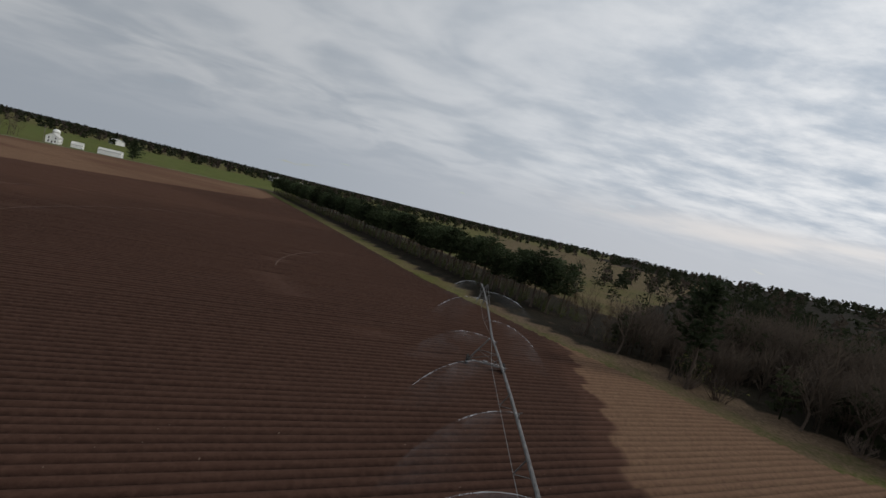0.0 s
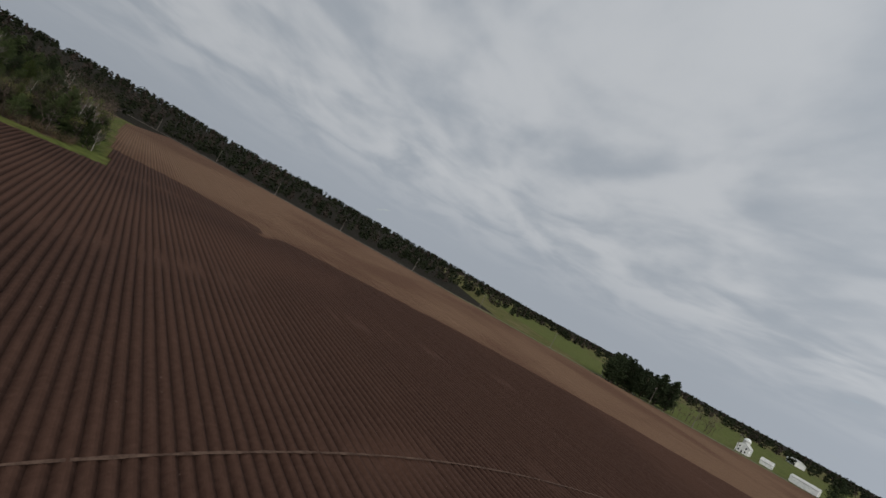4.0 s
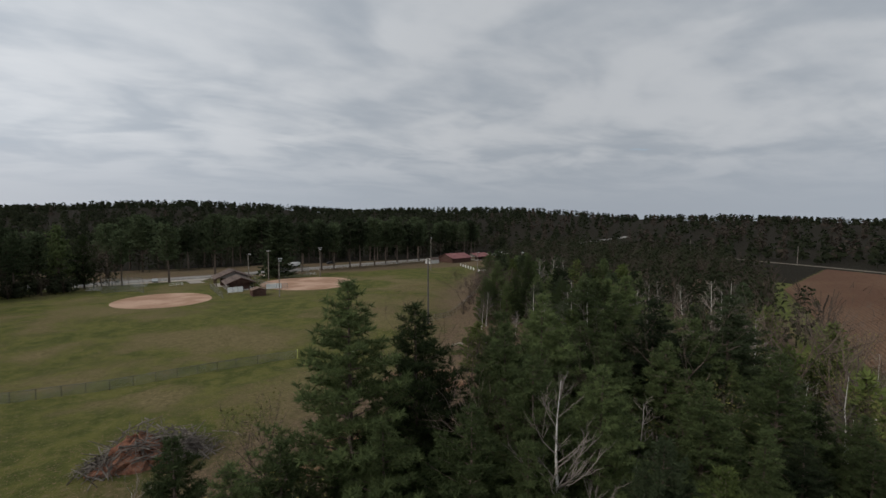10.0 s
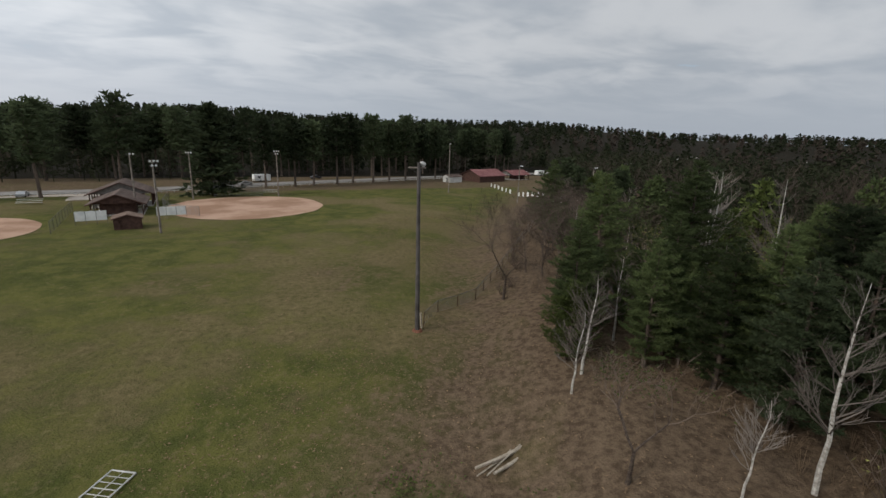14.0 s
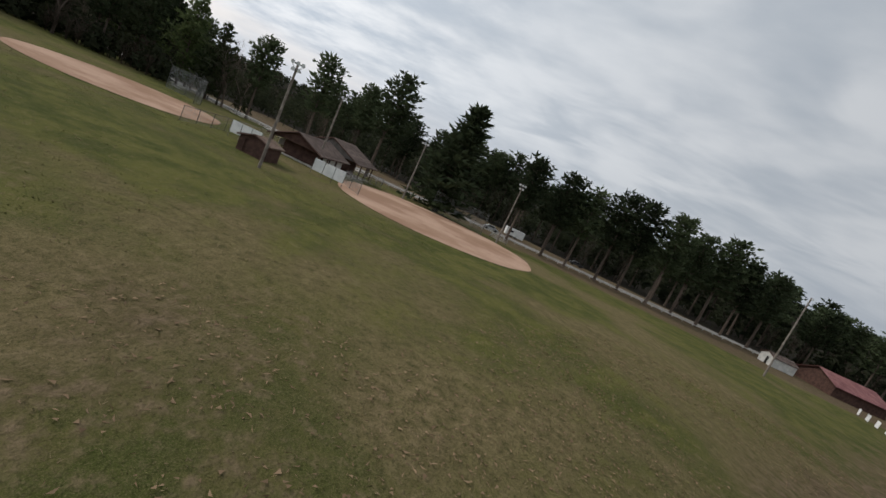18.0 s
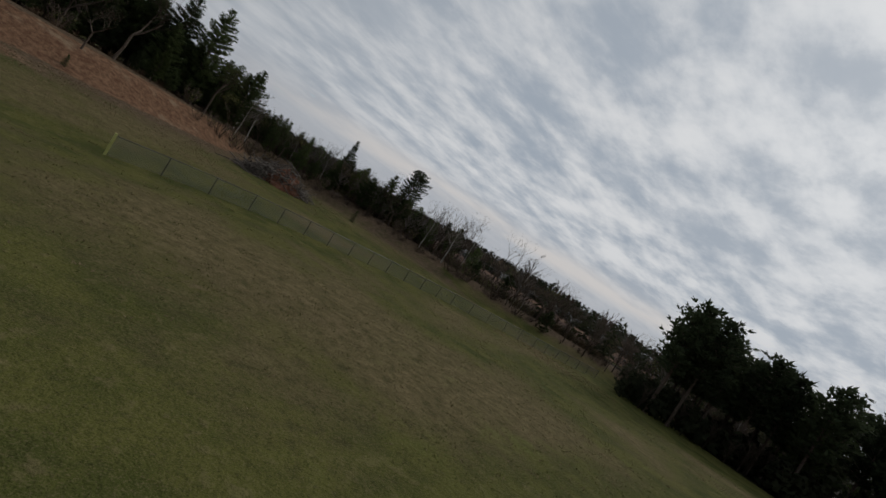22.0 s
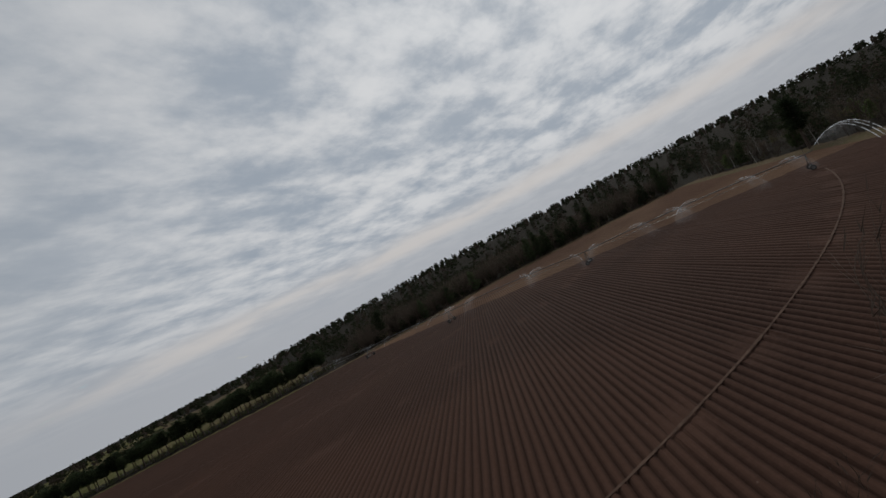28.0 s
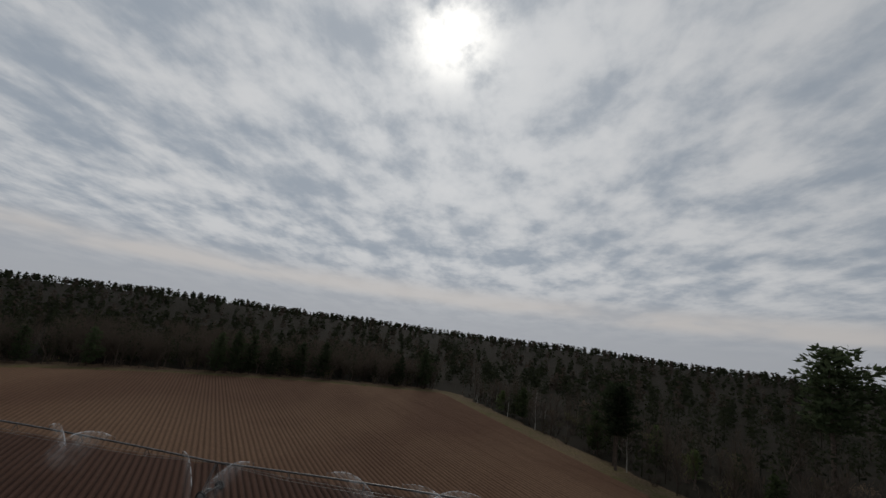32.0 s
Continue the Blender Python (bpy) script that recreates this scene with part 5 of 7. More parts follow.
def far_woods():
    for name, mat, seed, pines in (("far_pine_wood", FAR_WOOD, 1, True), ("far_bare_wood", FAR_BARE, 2, False)):
        rnd = random.Random(seed)
        g = Shape()
        count = 8200 if pines else 1500
        made = 0
        while made < count:
            yaw, r = rnd.uniform(0, 360) if rnd.random() < 0.7 or not pines else rnd.uniform(138, 222), 150 + 1150 * rnd.random() ** 1.1
            x, y = -100 - math.sin(radians(yaw)) * r, -150 + math.cos(radians(yaw)) * r
            if inside(x, y, FIELD) or (r < 420 and seg_dist(x, y, FIELD + FIELD[:1])[0] < 26):
                continue
            if seg_dist(x, y, BANK)[1] < 0 and x < -40 and y > -418 + 0.15 * (x + 120):
                continue
            if (yaw < 60 or yaw > 332) and r < 620 or (60 <= yaw < 66 and r < 440) or (66 <= yaw < 76 and r < 350) or (76 <= yaw < 104 and r < 335):
                continue
            if 140 < yaw < 215 and not pines and rnd.random() < 0.8:
                continue
            if min((x - p[0]) ** 2 + (y - p[1]) ** 2 for p in FLIGHT) < 135 ** 2:
                continue
            made += 1
            far_tree(g, rnd, x, y, rnd.uniform(11.5, 13.2) if r > 500 else rnd.uniform(10, 15), pines, r < 330)
        ob = part(name, g, mat)
        tagged(ob, "distant spring woodland, dark pines" if pines else "distant leafless brown woodland", "woods", kind="stuff")


far_woods()
for key, mat, text in (("pine", FAR_WOOD, "dense stand of dark green pines"), ("bare", FAR_BARE, "stand of leafless grey brown trees")):
    tagged(part(key + "_stand", STAND[key], mat), text, "woods", kind="stuff")


def bramble_patch(cx, cy, rx, ry, seed):
    """A low patch of small green leaves on arching stems."""
    rnd = random.Random(seed)
    g = Shape()
    for _ in range(2600):
        x, y = cx + rnd.gauss(0, rx * 0.62), cy + rnd.gauss(0, ry * 0.62)
        tuft_ = noise.noise((x * 0.9, y * 0.9, seed))
        if tuft_ < rnd.uniform(-0.5, 0.2):
            continue
        top = 0.5 * (0.3 + tuft_) * rnd.uniform(0.2, 1.0) + 0.05
        b = Vector((x, y, gz(x, y) + top))
        u = Vector((rnd.uniform(-1, 1), rnd.uniform(-1, 1), rnd.uniform(-0.5, 0.5))).normalized() * rnd.uniform(0.08, 0.2)
        v = Vector((rnd.uniform(-1, 1), rnd.uniform(-1, 1), rnd.uniform(-0.2, 0.8))).normalized() * rnd.uniform(0.08, 0.2)
        g.tri(tuple(b), tuple(b + u), tuple(b + v))
    tagged(part("bramble_patch", g, NEEDLE_LIGHT), "low patch of fresh green brambles on the slope", "brambles", "green patches", kind="stuff")


bramble_patch(-200.0, -237.6, 2.6, 3.2, 5)
bramble_patch(-203.6, -234.0, 2.0, 1.6, 6)

# ---------- centre-pivot irrigator ----------
PIPE_Z = 4.0
ARM = ((0.0, -1.2), (-42.0, 0.4), (-87.0, 3.0), (-144.6, 1.2), (-202.3, 0.0), (-260.0, 0.0))


def arm_x(y):
    """Sideways drift of the arm, whose towers stand a little out of line."""
    for (a, u), (b, v) in zip(ARM, ARM[1:]):
        if y >= b:
            return u + (v - u) * max(0.0, a - y) / (a - b)
    return 0.0


TOWERS = (-42.0, -87.0, -144.6, -202.3)
rig = thing("irrigation_pivot", 0, 0, 0, "long galvanised centre pivot irrigator spraying water over the field", "irrigator")


def ring_wheel(y, parent):
    """A tower's wheel: tyre with lugs, rim and hub."""
    tyre, rim = Shape(), Shape()
    m = 20
    for s in range(m):
        a, b = 2 * math.pi * s / m, 2 * math.pi * (s + 1) / m
        ra, rb = (0.655, 0.60) if s % 2 else (0.60, 0.655)
        side = ((0.40, -0.13), (0.56, -0.15), (None, -0.07), (None, 0.07), (0.56, 0.15), (0.40, 0.13))
        for (r0, w0), (r1, w1) in zip(side, side[1:] + side[:1]):
            tyre.quad(((r0 or ra) * math.cos(a), w0, (r0 or ra) * math.sin(a)), ((r1 or ra) * math.cos(a), w1, (r1 or ra) * math.sin(a)), ((r1 or rb) * math.cos(b), w1, (r1 or rb) * math.sin(b)), ((r0 or rb) * math.cos(b), w0, (r0 or rb) * math.sin(b)))
        rim.quad((0.40 * math.cos(a), -0.05, 0.40 * math.sin(a)), (0.40 * math.cos(b), -0.05, 0.40 * math.sin(b)), (0.10 * math.cos(b), -0.09, 0.10 * math.sin(b)), (0.10 * math.cos(a), -0.09, 0.10 * math.sin(a)))
        rim.quad((0.40 * math.cos(a), 0.05, 0.40 * math.sin(a)), (0.10 * math.cos(a), 0.09, 0.10 * math.sin(a)), (0.10 * math.cos(b), 0.09, 0.10 * math.sin(b)), (0.40 * math.cos(b), 0.05, 0.40 * math.sin(b)))
    return tyre, rim


TYRE, RIM = (s.mesh(n) for s, n in zip(ring_wheel(0, None), ("tyre", "rim")))
TYRE.materials.append(RUBBER)
RIM.materials.append(STEEL)


def tower(y):
    t = new("tower")
    t.parent = rig
    t.location = (arm_x(y), y, 0)
    g = Shape()
    for sx in (-1, 1):
        for e in (-0.18, 0.18):
            g.tube([(sx * 2.0, e, 0.75), (0.10 * sx, e * 0.4, PIPE_Z - 0.15)], 0.055, 5)
        g.tube([(sx * 1.15, 0, 2.05), (-sx * 2.0, 0, 0.8)], 0.03, 4)
    g.tube([(-2.3, 0, 0.72), (2.3, 0, 0.72)], 0.085, 6)
    g.tube([(-1.15, 0, 2.1), (1.15, 0, 2.1)], 0.04, 4)
    g.box(0.0, 0.22, 0.62, 0.5, 0.32, 0.32, bevel=0.04)
    fr = new("tower_frame", g.mesh("tower_frame"))
    fr.data.materials.append(STEEL)
    fr.parent = t
    for sx in (-2.15, 2.15):
        for me, nm in ((TYRE, "tyre"), (RIM, "rim")):
            o = new(nm, me)
            o.parent = t
            o.location = (sx, 0, 0.64)
            o.rotation_euler = (0, 0, math.pi / 2)


def span(y0, y1, index):
    """Pipe with its truss: V struts hung below, tie rods, sprinkler drops."""
    pipe, truss = Shape(), Shape()
    length = y0 - y1
    m = 12

    def z(u):
        return PIPE_Z + 0.55 * math.sin(math.pi * u)

    pipe.tube([(0, y0 - length * i / m, z(i / m)) for i in range(m + 1)], 0.125, 8)
    for i in range(1, m):
        pipe.tube([(0, y0 - length * i / m - 0.05, z(i / m)), (0, y0 - length * i / m + 0.05, z(i / m))], 0.125, 8)
    bays = max(3, int(length / 8.5))
    foot = []
    for i in range(1, bays):
        u = i / bays
        y = y0 - length * u
        zz = z(u) - 1.15 * math.sin(math.pi * u) ** 0.5
        for sx in (-0.55, 0.55):
            truss.tube([(0, y, z(u) - 0.08), (sx, y, zz)], 0.045, 4)
        truss.tube([(-0.55, y, zz), (0.55, y, zz)], 0.028, 4)
        foot.append((y, zz))
    for sx in (-0.55, 0.55):
        pts = [(0.05 * sx, y0 - 0.4, PIPE_Z - 0.1)] + [(sx, y, zz) for y, zz in foot] + [(0.05 * sx, y1 + 0.4, PIPE_Z - 0.1)]
        for a, b in zip(pts, pts[1:]):
            truss.tube([a, b], 0.026, 3)
    for s in (pipe, truss):
        s.v = [(v[0] + arm_x(v[1]), v[1], v[2]) for v in s.v]
    p1 = part("pipe", pipe, STEEL, rig)
    part("truss", truss, STEEL, rig)
    n = max(3, int(length / 9))
    for i in range(n):
        y = y0 - length * (i + 0.5) / n
        d = Shape()
        u = (i + 0.5) / n
        d.tube([(0, y, z(u) + 0.10), (0, y, z(u) + 0.45)], 0.04, 6)
        d.tube([(-0.14, y, z(u) + 0.45), (0.2, y + 0.05, z(u) + 0.56)], [0.035, 0.02], 6)
        d.v = [(v[0] + arm_x(v[1]), v[1], v[2]) for v in d.v]
        part("sprinkler", d, STEEL, p1)


ends = (0.0,) + TOWERS
for i, (a, b) in enumerate(zip(ends, ends[1:])):
    span(a, b, i)
for y in TOWERS:
    tower(y)
# pivot point and end boom
g = Shape()
for sx in (-1, 1):
    for sy in (-1, 1):
        g.tube([(sx * 1.5, sy * 1.5, 0.0), (sx * 0.18, sy * 0.18, PIPE_Z)], 0.06, 5)
for h in (1.4, 2.7):
    q = 1.5 - 1.32 * h / PIPE_Z
    for a, b in (((-q, -q), (q, -q)), ((q, -q), (q, q)), ((q, q), (-q, q)), ((-q, q), (-q, -q))):
        g.tube([(*a, h), (*b, h)], 0.035, 4)
g.tube([(0, 0, 0), (0, 0, PIPE_Z + 0.3)], 0.13, 8)
g.box(0.9, 0.3, 1.2, 0.5, 0.3, 0.8, bevel=0.04)
part("pivot_point", g, STEEL, rig)
g = Shape()
g.tube([(0, -202.3, PIPE_Z), (0, -204.0, PIPE_Z + 0.1)], [0.10, 0.06], 8)
g.tube([(0, -202.3, PIPE_Z + 1.5), (0, -204.0, PIPE_Z + 0.2)], 0.015, 3)
g.tube([(0, -202.3, PIPE_Z), (0, -202.3, PIPE_Z + 1.5)], 0.04, 5)
g.tube([(0, -203.8, PIPE_Z + 0.1), (0.05, -204.0, PIPE_Z + 0.5), (0.1, -204.7, PIPE_Z + 1.1)], [0.06, 0.05, 0.03], 6)
part("end_gun", g, STEEL, rig, "end boom with a big sprinkler gun")


def jet(start, yaw, speed, pitch, width, seed, frac=1.0, curtain=1.0):
    """One stream: a thin bright core that widens and breaks up, and the veil of drops that falls from it."""
    rnd = random.Random(seed)
    a, b = radians(yaw), radians(pitch)
    w = Vector((-math.sin(a) * math.cos(b), math.cos(a) * math.cos(b), math.sin(b))) * speed
    p0 = Vector(start)
    tt, pts = 0.0, []
    while True:
        p = p0 + w * tt * (1 - 0.12 * tt) + Vector((0, 0, -4.9 * tt * tt))
        if p.z < 0.3 or len(pts) > 40:
            break
        pts.append(p)
        tt += 0.09
    core = Shape()
    m = max(3, int(len(pts) * frac))
    core.tube(pts[:m], [width * (0.5 + 1.5 * (i / m) ** 1.5) * (1 if i < m - 1 else 0.2) for i in range(m)], 6, cap=False)
    veil = Shape()
    rows, fade = [], []
    for q in range(8):
        f = 1 - 0.10 * q
        row = []
        for i in range(17):
            tt = 1.25 * i / 16
            p = p0 + w * f * tt * (1 - 0.12 * tt) + Vector((0, 0, -4.9 * tt * tt - 0.10 * q * tt))
            p += Vector((rnd.uniform(-1, 1), rnd.uniform(-1, 1), rnd.uniform(-1, 1))) * 0.07 * tt
            row.append(((p.x, p.y, max(0.3, p.z)), (1 - q / 7) ** 1.5 * (1 - i / 16)))
        rows.append(row)
    for m0, m1 in zip(rows, rows[1:]):
        for i in range(1, 16):
            corners = (m0[i], m0[i + 1], m1[i + 1], m1[i])
            veil.quad(*[c[0] for c in corners])
            fade += [c[1] for c in corners]
    t = thing("water_jet", *start, "white arc of water thrown by a sprinkler", "water jet", "jets of the irrigator")
    for nm, s, mat in (("stream", core, JET), ("spray", veil, MIST if curtain >= 1 else THIN_MIST)):
        s.v = [tuple(Vector(v) - p0) for v in s.v]
        if s.f:
            o = part(nm, s, mat, t)
            if nm == "spray":
                o["kind"] = "stuff"
                o.data.attributes.new("thick", "FLOAT", "POINT").data.foreach_set("value", fade)


rnd = random.Random(9)
k = 0
for a, b in zip(ends, ends[1:]):
    n = max(3, int((a - b) / 9))
    for i in range(n):
        y = a - (a - b) * (i + 0.5) / n
        u = (i + 0.5) / n
        zz = PIPE_Z + 0.55 * math.sin(math.pi * u) + 0.5
        k += 1
        yaw = rnd.choice((92, 80, 104, 70, 115, -85, -100, 60, 125)) if y > -85 else rnd.choice((25, 150, 200, 335, 130, 165, 50, 300))
        jet((arm_x(y), y, zz), yaw + rnd.uniform(-10, 10), rnd.uniform(7.0, 10.0) if y < -85 else rnd.uniform(8.5, 11.5), rnd.uniform(14, 30) if y < -85 else rnd.uniform(8, 18), 0.035 if y < -85 else 0.024, k, rnd.uniform(0.55, 0.9), 1.0 if y < -85 else 0.35)
for q in range(3):
    jet((0.1, -204.7, PIPE_Z + 1.1), 176 + 5 * q, 10.5 + 0.7 * q, 43 - 2 * q, 0.07, 99 + q, 1.0, 0.9)

# ---------- ball park ----------
def disc(name, cx, cy, rx, ry, turn, label, lift=0.05, lip=0.0):
    g = Shape()
    ca, sa = math.cos(radians(turn)), math.sin(radians(turn))
    m, rings = 64, (0.0, 0.3, 0.6, 0.85, 1.0)
    pts = []
    for r in rings:
        row = []
        for i in range(m):
            a = 2 * math.pi * i / m
            q = r * (1 + 0.025 * noise.noise((math.cos(a) * 3, math.sin(a) * 3, cx)))
            u, v = rx * q * math.cos(a), ry * q * math.sin(a)
            x, y = cx + u * ca - v * sa, cy + u * sa + v * ca
            row.append((x, y, gz(x, y) + lift))
        pts.append(row)
    for a, b in zip(pts, pts[1:]):
        for i in range(m):
            j = (i + 1) % m
            g.quad(a[i], b[i], b[j], a[j])
    ob = part(name, g, CLAY)
    return tagged(ob, label, "infield", "softball infields", kind="structure")


disc("infield", -151.2, -315.4, 12.6, 13.8, 20, "bare tan clay softball infield", 0.06)
disc("infield", -196.8, -334.4, 17.0, 18.6, 0, "bare tan clay softball infield", 0.06)


def gable(name, cx, cy, wide, deep, eave, ridge, turn, roof, wall, gable_mat, label, category="building", open_front=False, over=0.7):
    """A gabled building: its ridge runs along its depth. Open ones stand on posts."""
    z0 = gz(cx, cy)
    t = thing(name, cx, cy, z0, label, category, turn=turn)
    w, d = wide / 2, deep / 2
    th = 0.16
    s = (ridge - eave) / w
    for side in (-1, 1):
        n = 9
        for i in range(n):
            u0, u1 = i / n, (i + 1) / n
            x0, x1 = side * (w + over) * (1 - u0), side * (w + over) * (1 - u1)
            za, zb = ridge - s * abs(x0), ridge - s * abs(x1)
            g = Shape()
            lap = 0.035
            low = [(x0, -d - over, za), (x1, -d - over, zb), (x1, d + over, zb), (x0, d + over, za)]
            high = [(x0, -d - over, za + th + lap), (x1, -d - over, zb + th), (x1, d + over, zb + th), (x0, d + over, za + th + lap)]
            if side > 0:
                low, high = low[::-1], high[::-1]
            g.hull(low, high)
            part("roof_course", g, roof, t)
    for e in (-1, 1):
        g = Shape()
        g.hull([(-w, e * d - 0.06, eave), (w, e * d - 0.06, eave), (0, e * d - 0.06, ridge - 0.02)], [(-w, e * d + 0.06, eave), (w, e * d + 0.06, eave), (0, e * d + 0.06, ridge - 0.02)])
        part("gable", g, gable_mat, t)
        for side in (-1, 1):
            g = Shape()
            g.tube([(side * (w + over), e * (d + over - 0.02), eave - s * over + 0.05), (0, e * (d + over - 0.02), ridge + 0.05)], 0.10, 4)
            part("fascia", g, BROWN_SIDING if wall is not WHITE else WHITE, t)
    if open_front:
        m = max(3, int(deep / 2.6))
        for side in (-1, 1):
            for i in range(m + 1):
                g = Shape()
                g.box(side * (w - 0.12), -d + 0.12 + (deep - 0.24) * i / m, -0.2, 0.2, 0.2, eave + 0.2)
                part("post", g, wall, t)
            g = Shape()
            g.box(side * (w - 0.12), 0, eave - 0.28, 0.16, deep, 0.28)
            part("beam", g, wall, t)
        g = Shape()
        g.box(0, d * 0.35, -0.2, wide * 0.7, deep * 0.3, eave, bevel=0.03)
        part("inner_room", g, wall, t)
        g = Shape()
        g.box(0, 0, -0.3, wide, deep, 0.38)
        part("slab", g, CONCRETE, t)
    else:
        for e in (-1, 1):
            n = max(3, int(wide / 1.2))
            for i in range(n):
                g = Shape()
                g.box(-w + wide * (i + 0.5) / n, e * d, -0.3, wide / n - 0.03, 0.14, eave + 0.3)
                part("wall_panel", g, wall, t)
            n = max(3, int(deep / 1.2))
            for i in range(n):
                g = Shape()
                g.box(e * w, -d + deep * (i + 0.5) / n, -0.3, 0.14, deep / n - 0.03, eave + 0.3)
                part("wall_panel", g, wall, t)
    return t


def opening(t, x, y, z, w, h, flat="y", mat=DARK, name="window", frame=WHITE):
    g = Shape()
    f = Shape()
    if flat == "y":
        g.box(x, y, z, w, 0.10, h)
        for u in (-1, 1):
            f.box(x + u * w / 2, y, z - 0.05, 0.09, 0.16, h + 0.1)
        f.box(x, y, z + h, w + 0.18, 0.16, 0.09)
        f.box(x, y, z - 0.09, w + 0.18, 0.18, 0.09)
    else:
        g.box(x, y, z, 0.10, w, h)
        for u in (-1, 1):
            f.box(x, y + u * w / 2, z - 0.05, 0.16, 0.09, h + 0.1)
        f.box(x, y, z + h, 0.16, w + 0.18, 0.09)
        f.box(x, y, z - 0.09, 0.18, w + 0.18, 0.09)
    o = part(name, g, mat, t)
    part("frame", f, frame, o)


rear = gable("park_shelter", -171.2, -343.5, 11.5, 9.5, 3.0, 5.4, 4, BROWN_ROOF, BROWN_SIDING, GREY_BOARD, "large brown open shelter with a shingled gable roof", "shelter", True)
front = gable("concession_stand", -172.6, -331.0, 8.6, 10, 2.45, 4.2, 4, BROWN_ROOF, BROWN_SIDING, BROWN_SIDING, "brown concession stand with a low gable roof", "stand", True)
for i in range(3):
    for side in (-1, 1):
        g = Shape()
        g.box(side * 4.1, -3.4 + 2.7 * i, 1.0, 0.08, 2.0, 1.0, bevel=0.02)
        part("counter_sign", g, OFFWHITE, front, "pale board on the counter front")
shed = gable("score_shed", -176.8, -313.0, 3.9, 3.3, 1.9, 2.5, 8, TAN_ROOF, BROWN_SIDING, BROWN_SIDING, "small dark brown shed with a pale shingled roof", "shed", over=0.35)
opening(shed, 0.8, 1.67, 0.0, 0.85, 1.75, "y", BROWN_SIDING, "door", BROWN_SIDING)


def banner(x, y, w, h, turn, lift=0.9):
    t = thing("fence_banner", x, y, gz(x, y), "white blank banner panel fixed to the fence", "banner", "white banners", turn)
    n = max(1, int(w / 1.5))
    for i in range(n):
        g = Shape()
        g.box(-w / 2 + w * (i + 0.5) / n, 0, lift, w / n - 0.07, 0.05, h, bevel=0.01)
        part("panel", g, WHITE, t)
    g = Shape()
    for i in range(n + 1):
        g.tube([(-w / 2 + w * i / n, 0.06, -0.1), (-w / 2 + w * i / n, 0.06, lift + h)], 0.035, 6)
    part("stakes", g, STEEL, t)


banner(-182.6, -320.8, 5.0, 1.7, 6, 0.7)
banner(-170.6, -317.5, 4.6, 1.7, 10, 0.7)


def light_pole(x, y, h, mat, heads, turn, label, group="park light poles", ladder=False):
    z = gz(x, y)
    t = thing("light_pole", x, y, z, label, "light pole", group, turn)
    g = Shape()
    g.tube([(0, 0, -0.5), (0, 0, h * 0.5), (0.02, 0, h)], [0.19, 0.155, 0.12], 10)
    part("pole", g, mat, t)
    if heads > 1:
        g = Shape()
        g.box(0, 0.13, h - 0.35, 1.4, 0.10, 0.12)
        if heads > 3:
            g.box(0, 0.13, h - 1.05, 1.1, 0.10, 0.12)
        part("crossarm", g, STEEL, t)
        for s in (-1, 1):
            g = Shape()
            g.tube([(s * 0.7, 0.14, h - 0.35), (0.0, 0.14, h - 0.95)], 0.025, 4)
            part("brace", g, STEEL, t)
    for i in range(heads):
        row, col = divmod(i, 3)
        x0 = 0.0 if heads == 1 else (-0.55 + 0.55 * col if row == 0 else -0.3 + 0.6 * col)
        z0 = h - 0.15 - 0.7 * row
        g = Shape()
        g.tube([(x0, 0.16, z0), (x0, 0.34, z0 - 0.04), (x0, 0.52, z0 - 0.10)], [0.08, 0.17, 0.21], 12)
        o = part("lamp_head", g, STEEL, t)
        g = Shape()
        g.tube([(x0, 0.522, z0 - 0.10), (x0, 0.55, z0 - 0.11)], [0.20, 0.19], 12)
        part("lens", g, LAMP_FACE, o, "pale glass lamp face")


light_pole(-182.3, -306.6, 12.2, WOOD_POLE, 5, 30, "pale wooden pole with a cluster of floodlights")
light_pole(-175.6, -329.1, 12.2, WOOD_POLE, 2, 20, "pale wooden pole with two floodlights")
light_pole(-184.6, -349.1, 12.0, WOOD_POLE, 3, 0, "pale wooden pole with floodlights on a crossarm")
light_pole(-205.3, -351.3, 12.6, WOOD_POLE, 5, 0, "pale wooden pole with floodlights on a crossarm")
light_pole(-260.4, -356.3, 16.5, WOOD_POLE, 1, 0, "slim tall pole beyond the outfield")
light_pole(-269.3, -328.3, 11.0, WOOD_POLE, 2, 0, "wooden pole with two floodlights by the banners")
light_pole(-277.3, -307.3, 10.0, WOOD_POLE, 2, 0, "wooden pole with two floodlights by the banners")

# the tall dark pole close to the flight
px, py = -208.55, -256.75
t = thing("floodlight_pole", px, py, gz(px, py), "tall dark wooden pole with one floodlight and a crossarm", "light pole", turn=154)
H = 15.75
t.matrix_basis = pose(px, py, gz(px, py), 0, -0.5, 154)
g = Shape()
g.tube([(0, 0, -0.6), (0, 0, 3), (0, 0, 8), (0.02, 0, H)], [0.24, 0.215, 0.19, 0.155], 14)
part("pole", g, DARK_POLE, t)
g = Shape()
g.tube([(0, 0, -0.05), (0, 0, 0.16)], [0.55, 0.38], 12)
part("footing", g, RED_SOIL, t, "little mound of soil at its foot")
g = Shape()
g.box(-0.17, 0.20, H - 0.50, 1.6, 0.10, 0.12, bevel=0.01)
part("crossarm", g, WOOD_POLE, t)
for s in (-1, 1):
    g = Shape()
    g.tube([(s * 0.55 - 0.2, 0.22, H - 0.52), (0, 0.20, H - 1.0)], 0.02, 4)
    part("brace", g, STEEL, t)
g = Shape()
g.tube([(0.12, 0.02, H - 0.05), (0.22, 0.10, H - 0.04), (0.32, 0.20, H - 0.10), (0.42, 0.32, H - 0.20)], [0.08, 0.15, 0.20, 0.23], 14)
o = part("lamp_head", g, OFFWHITE, t)
g = Shape()
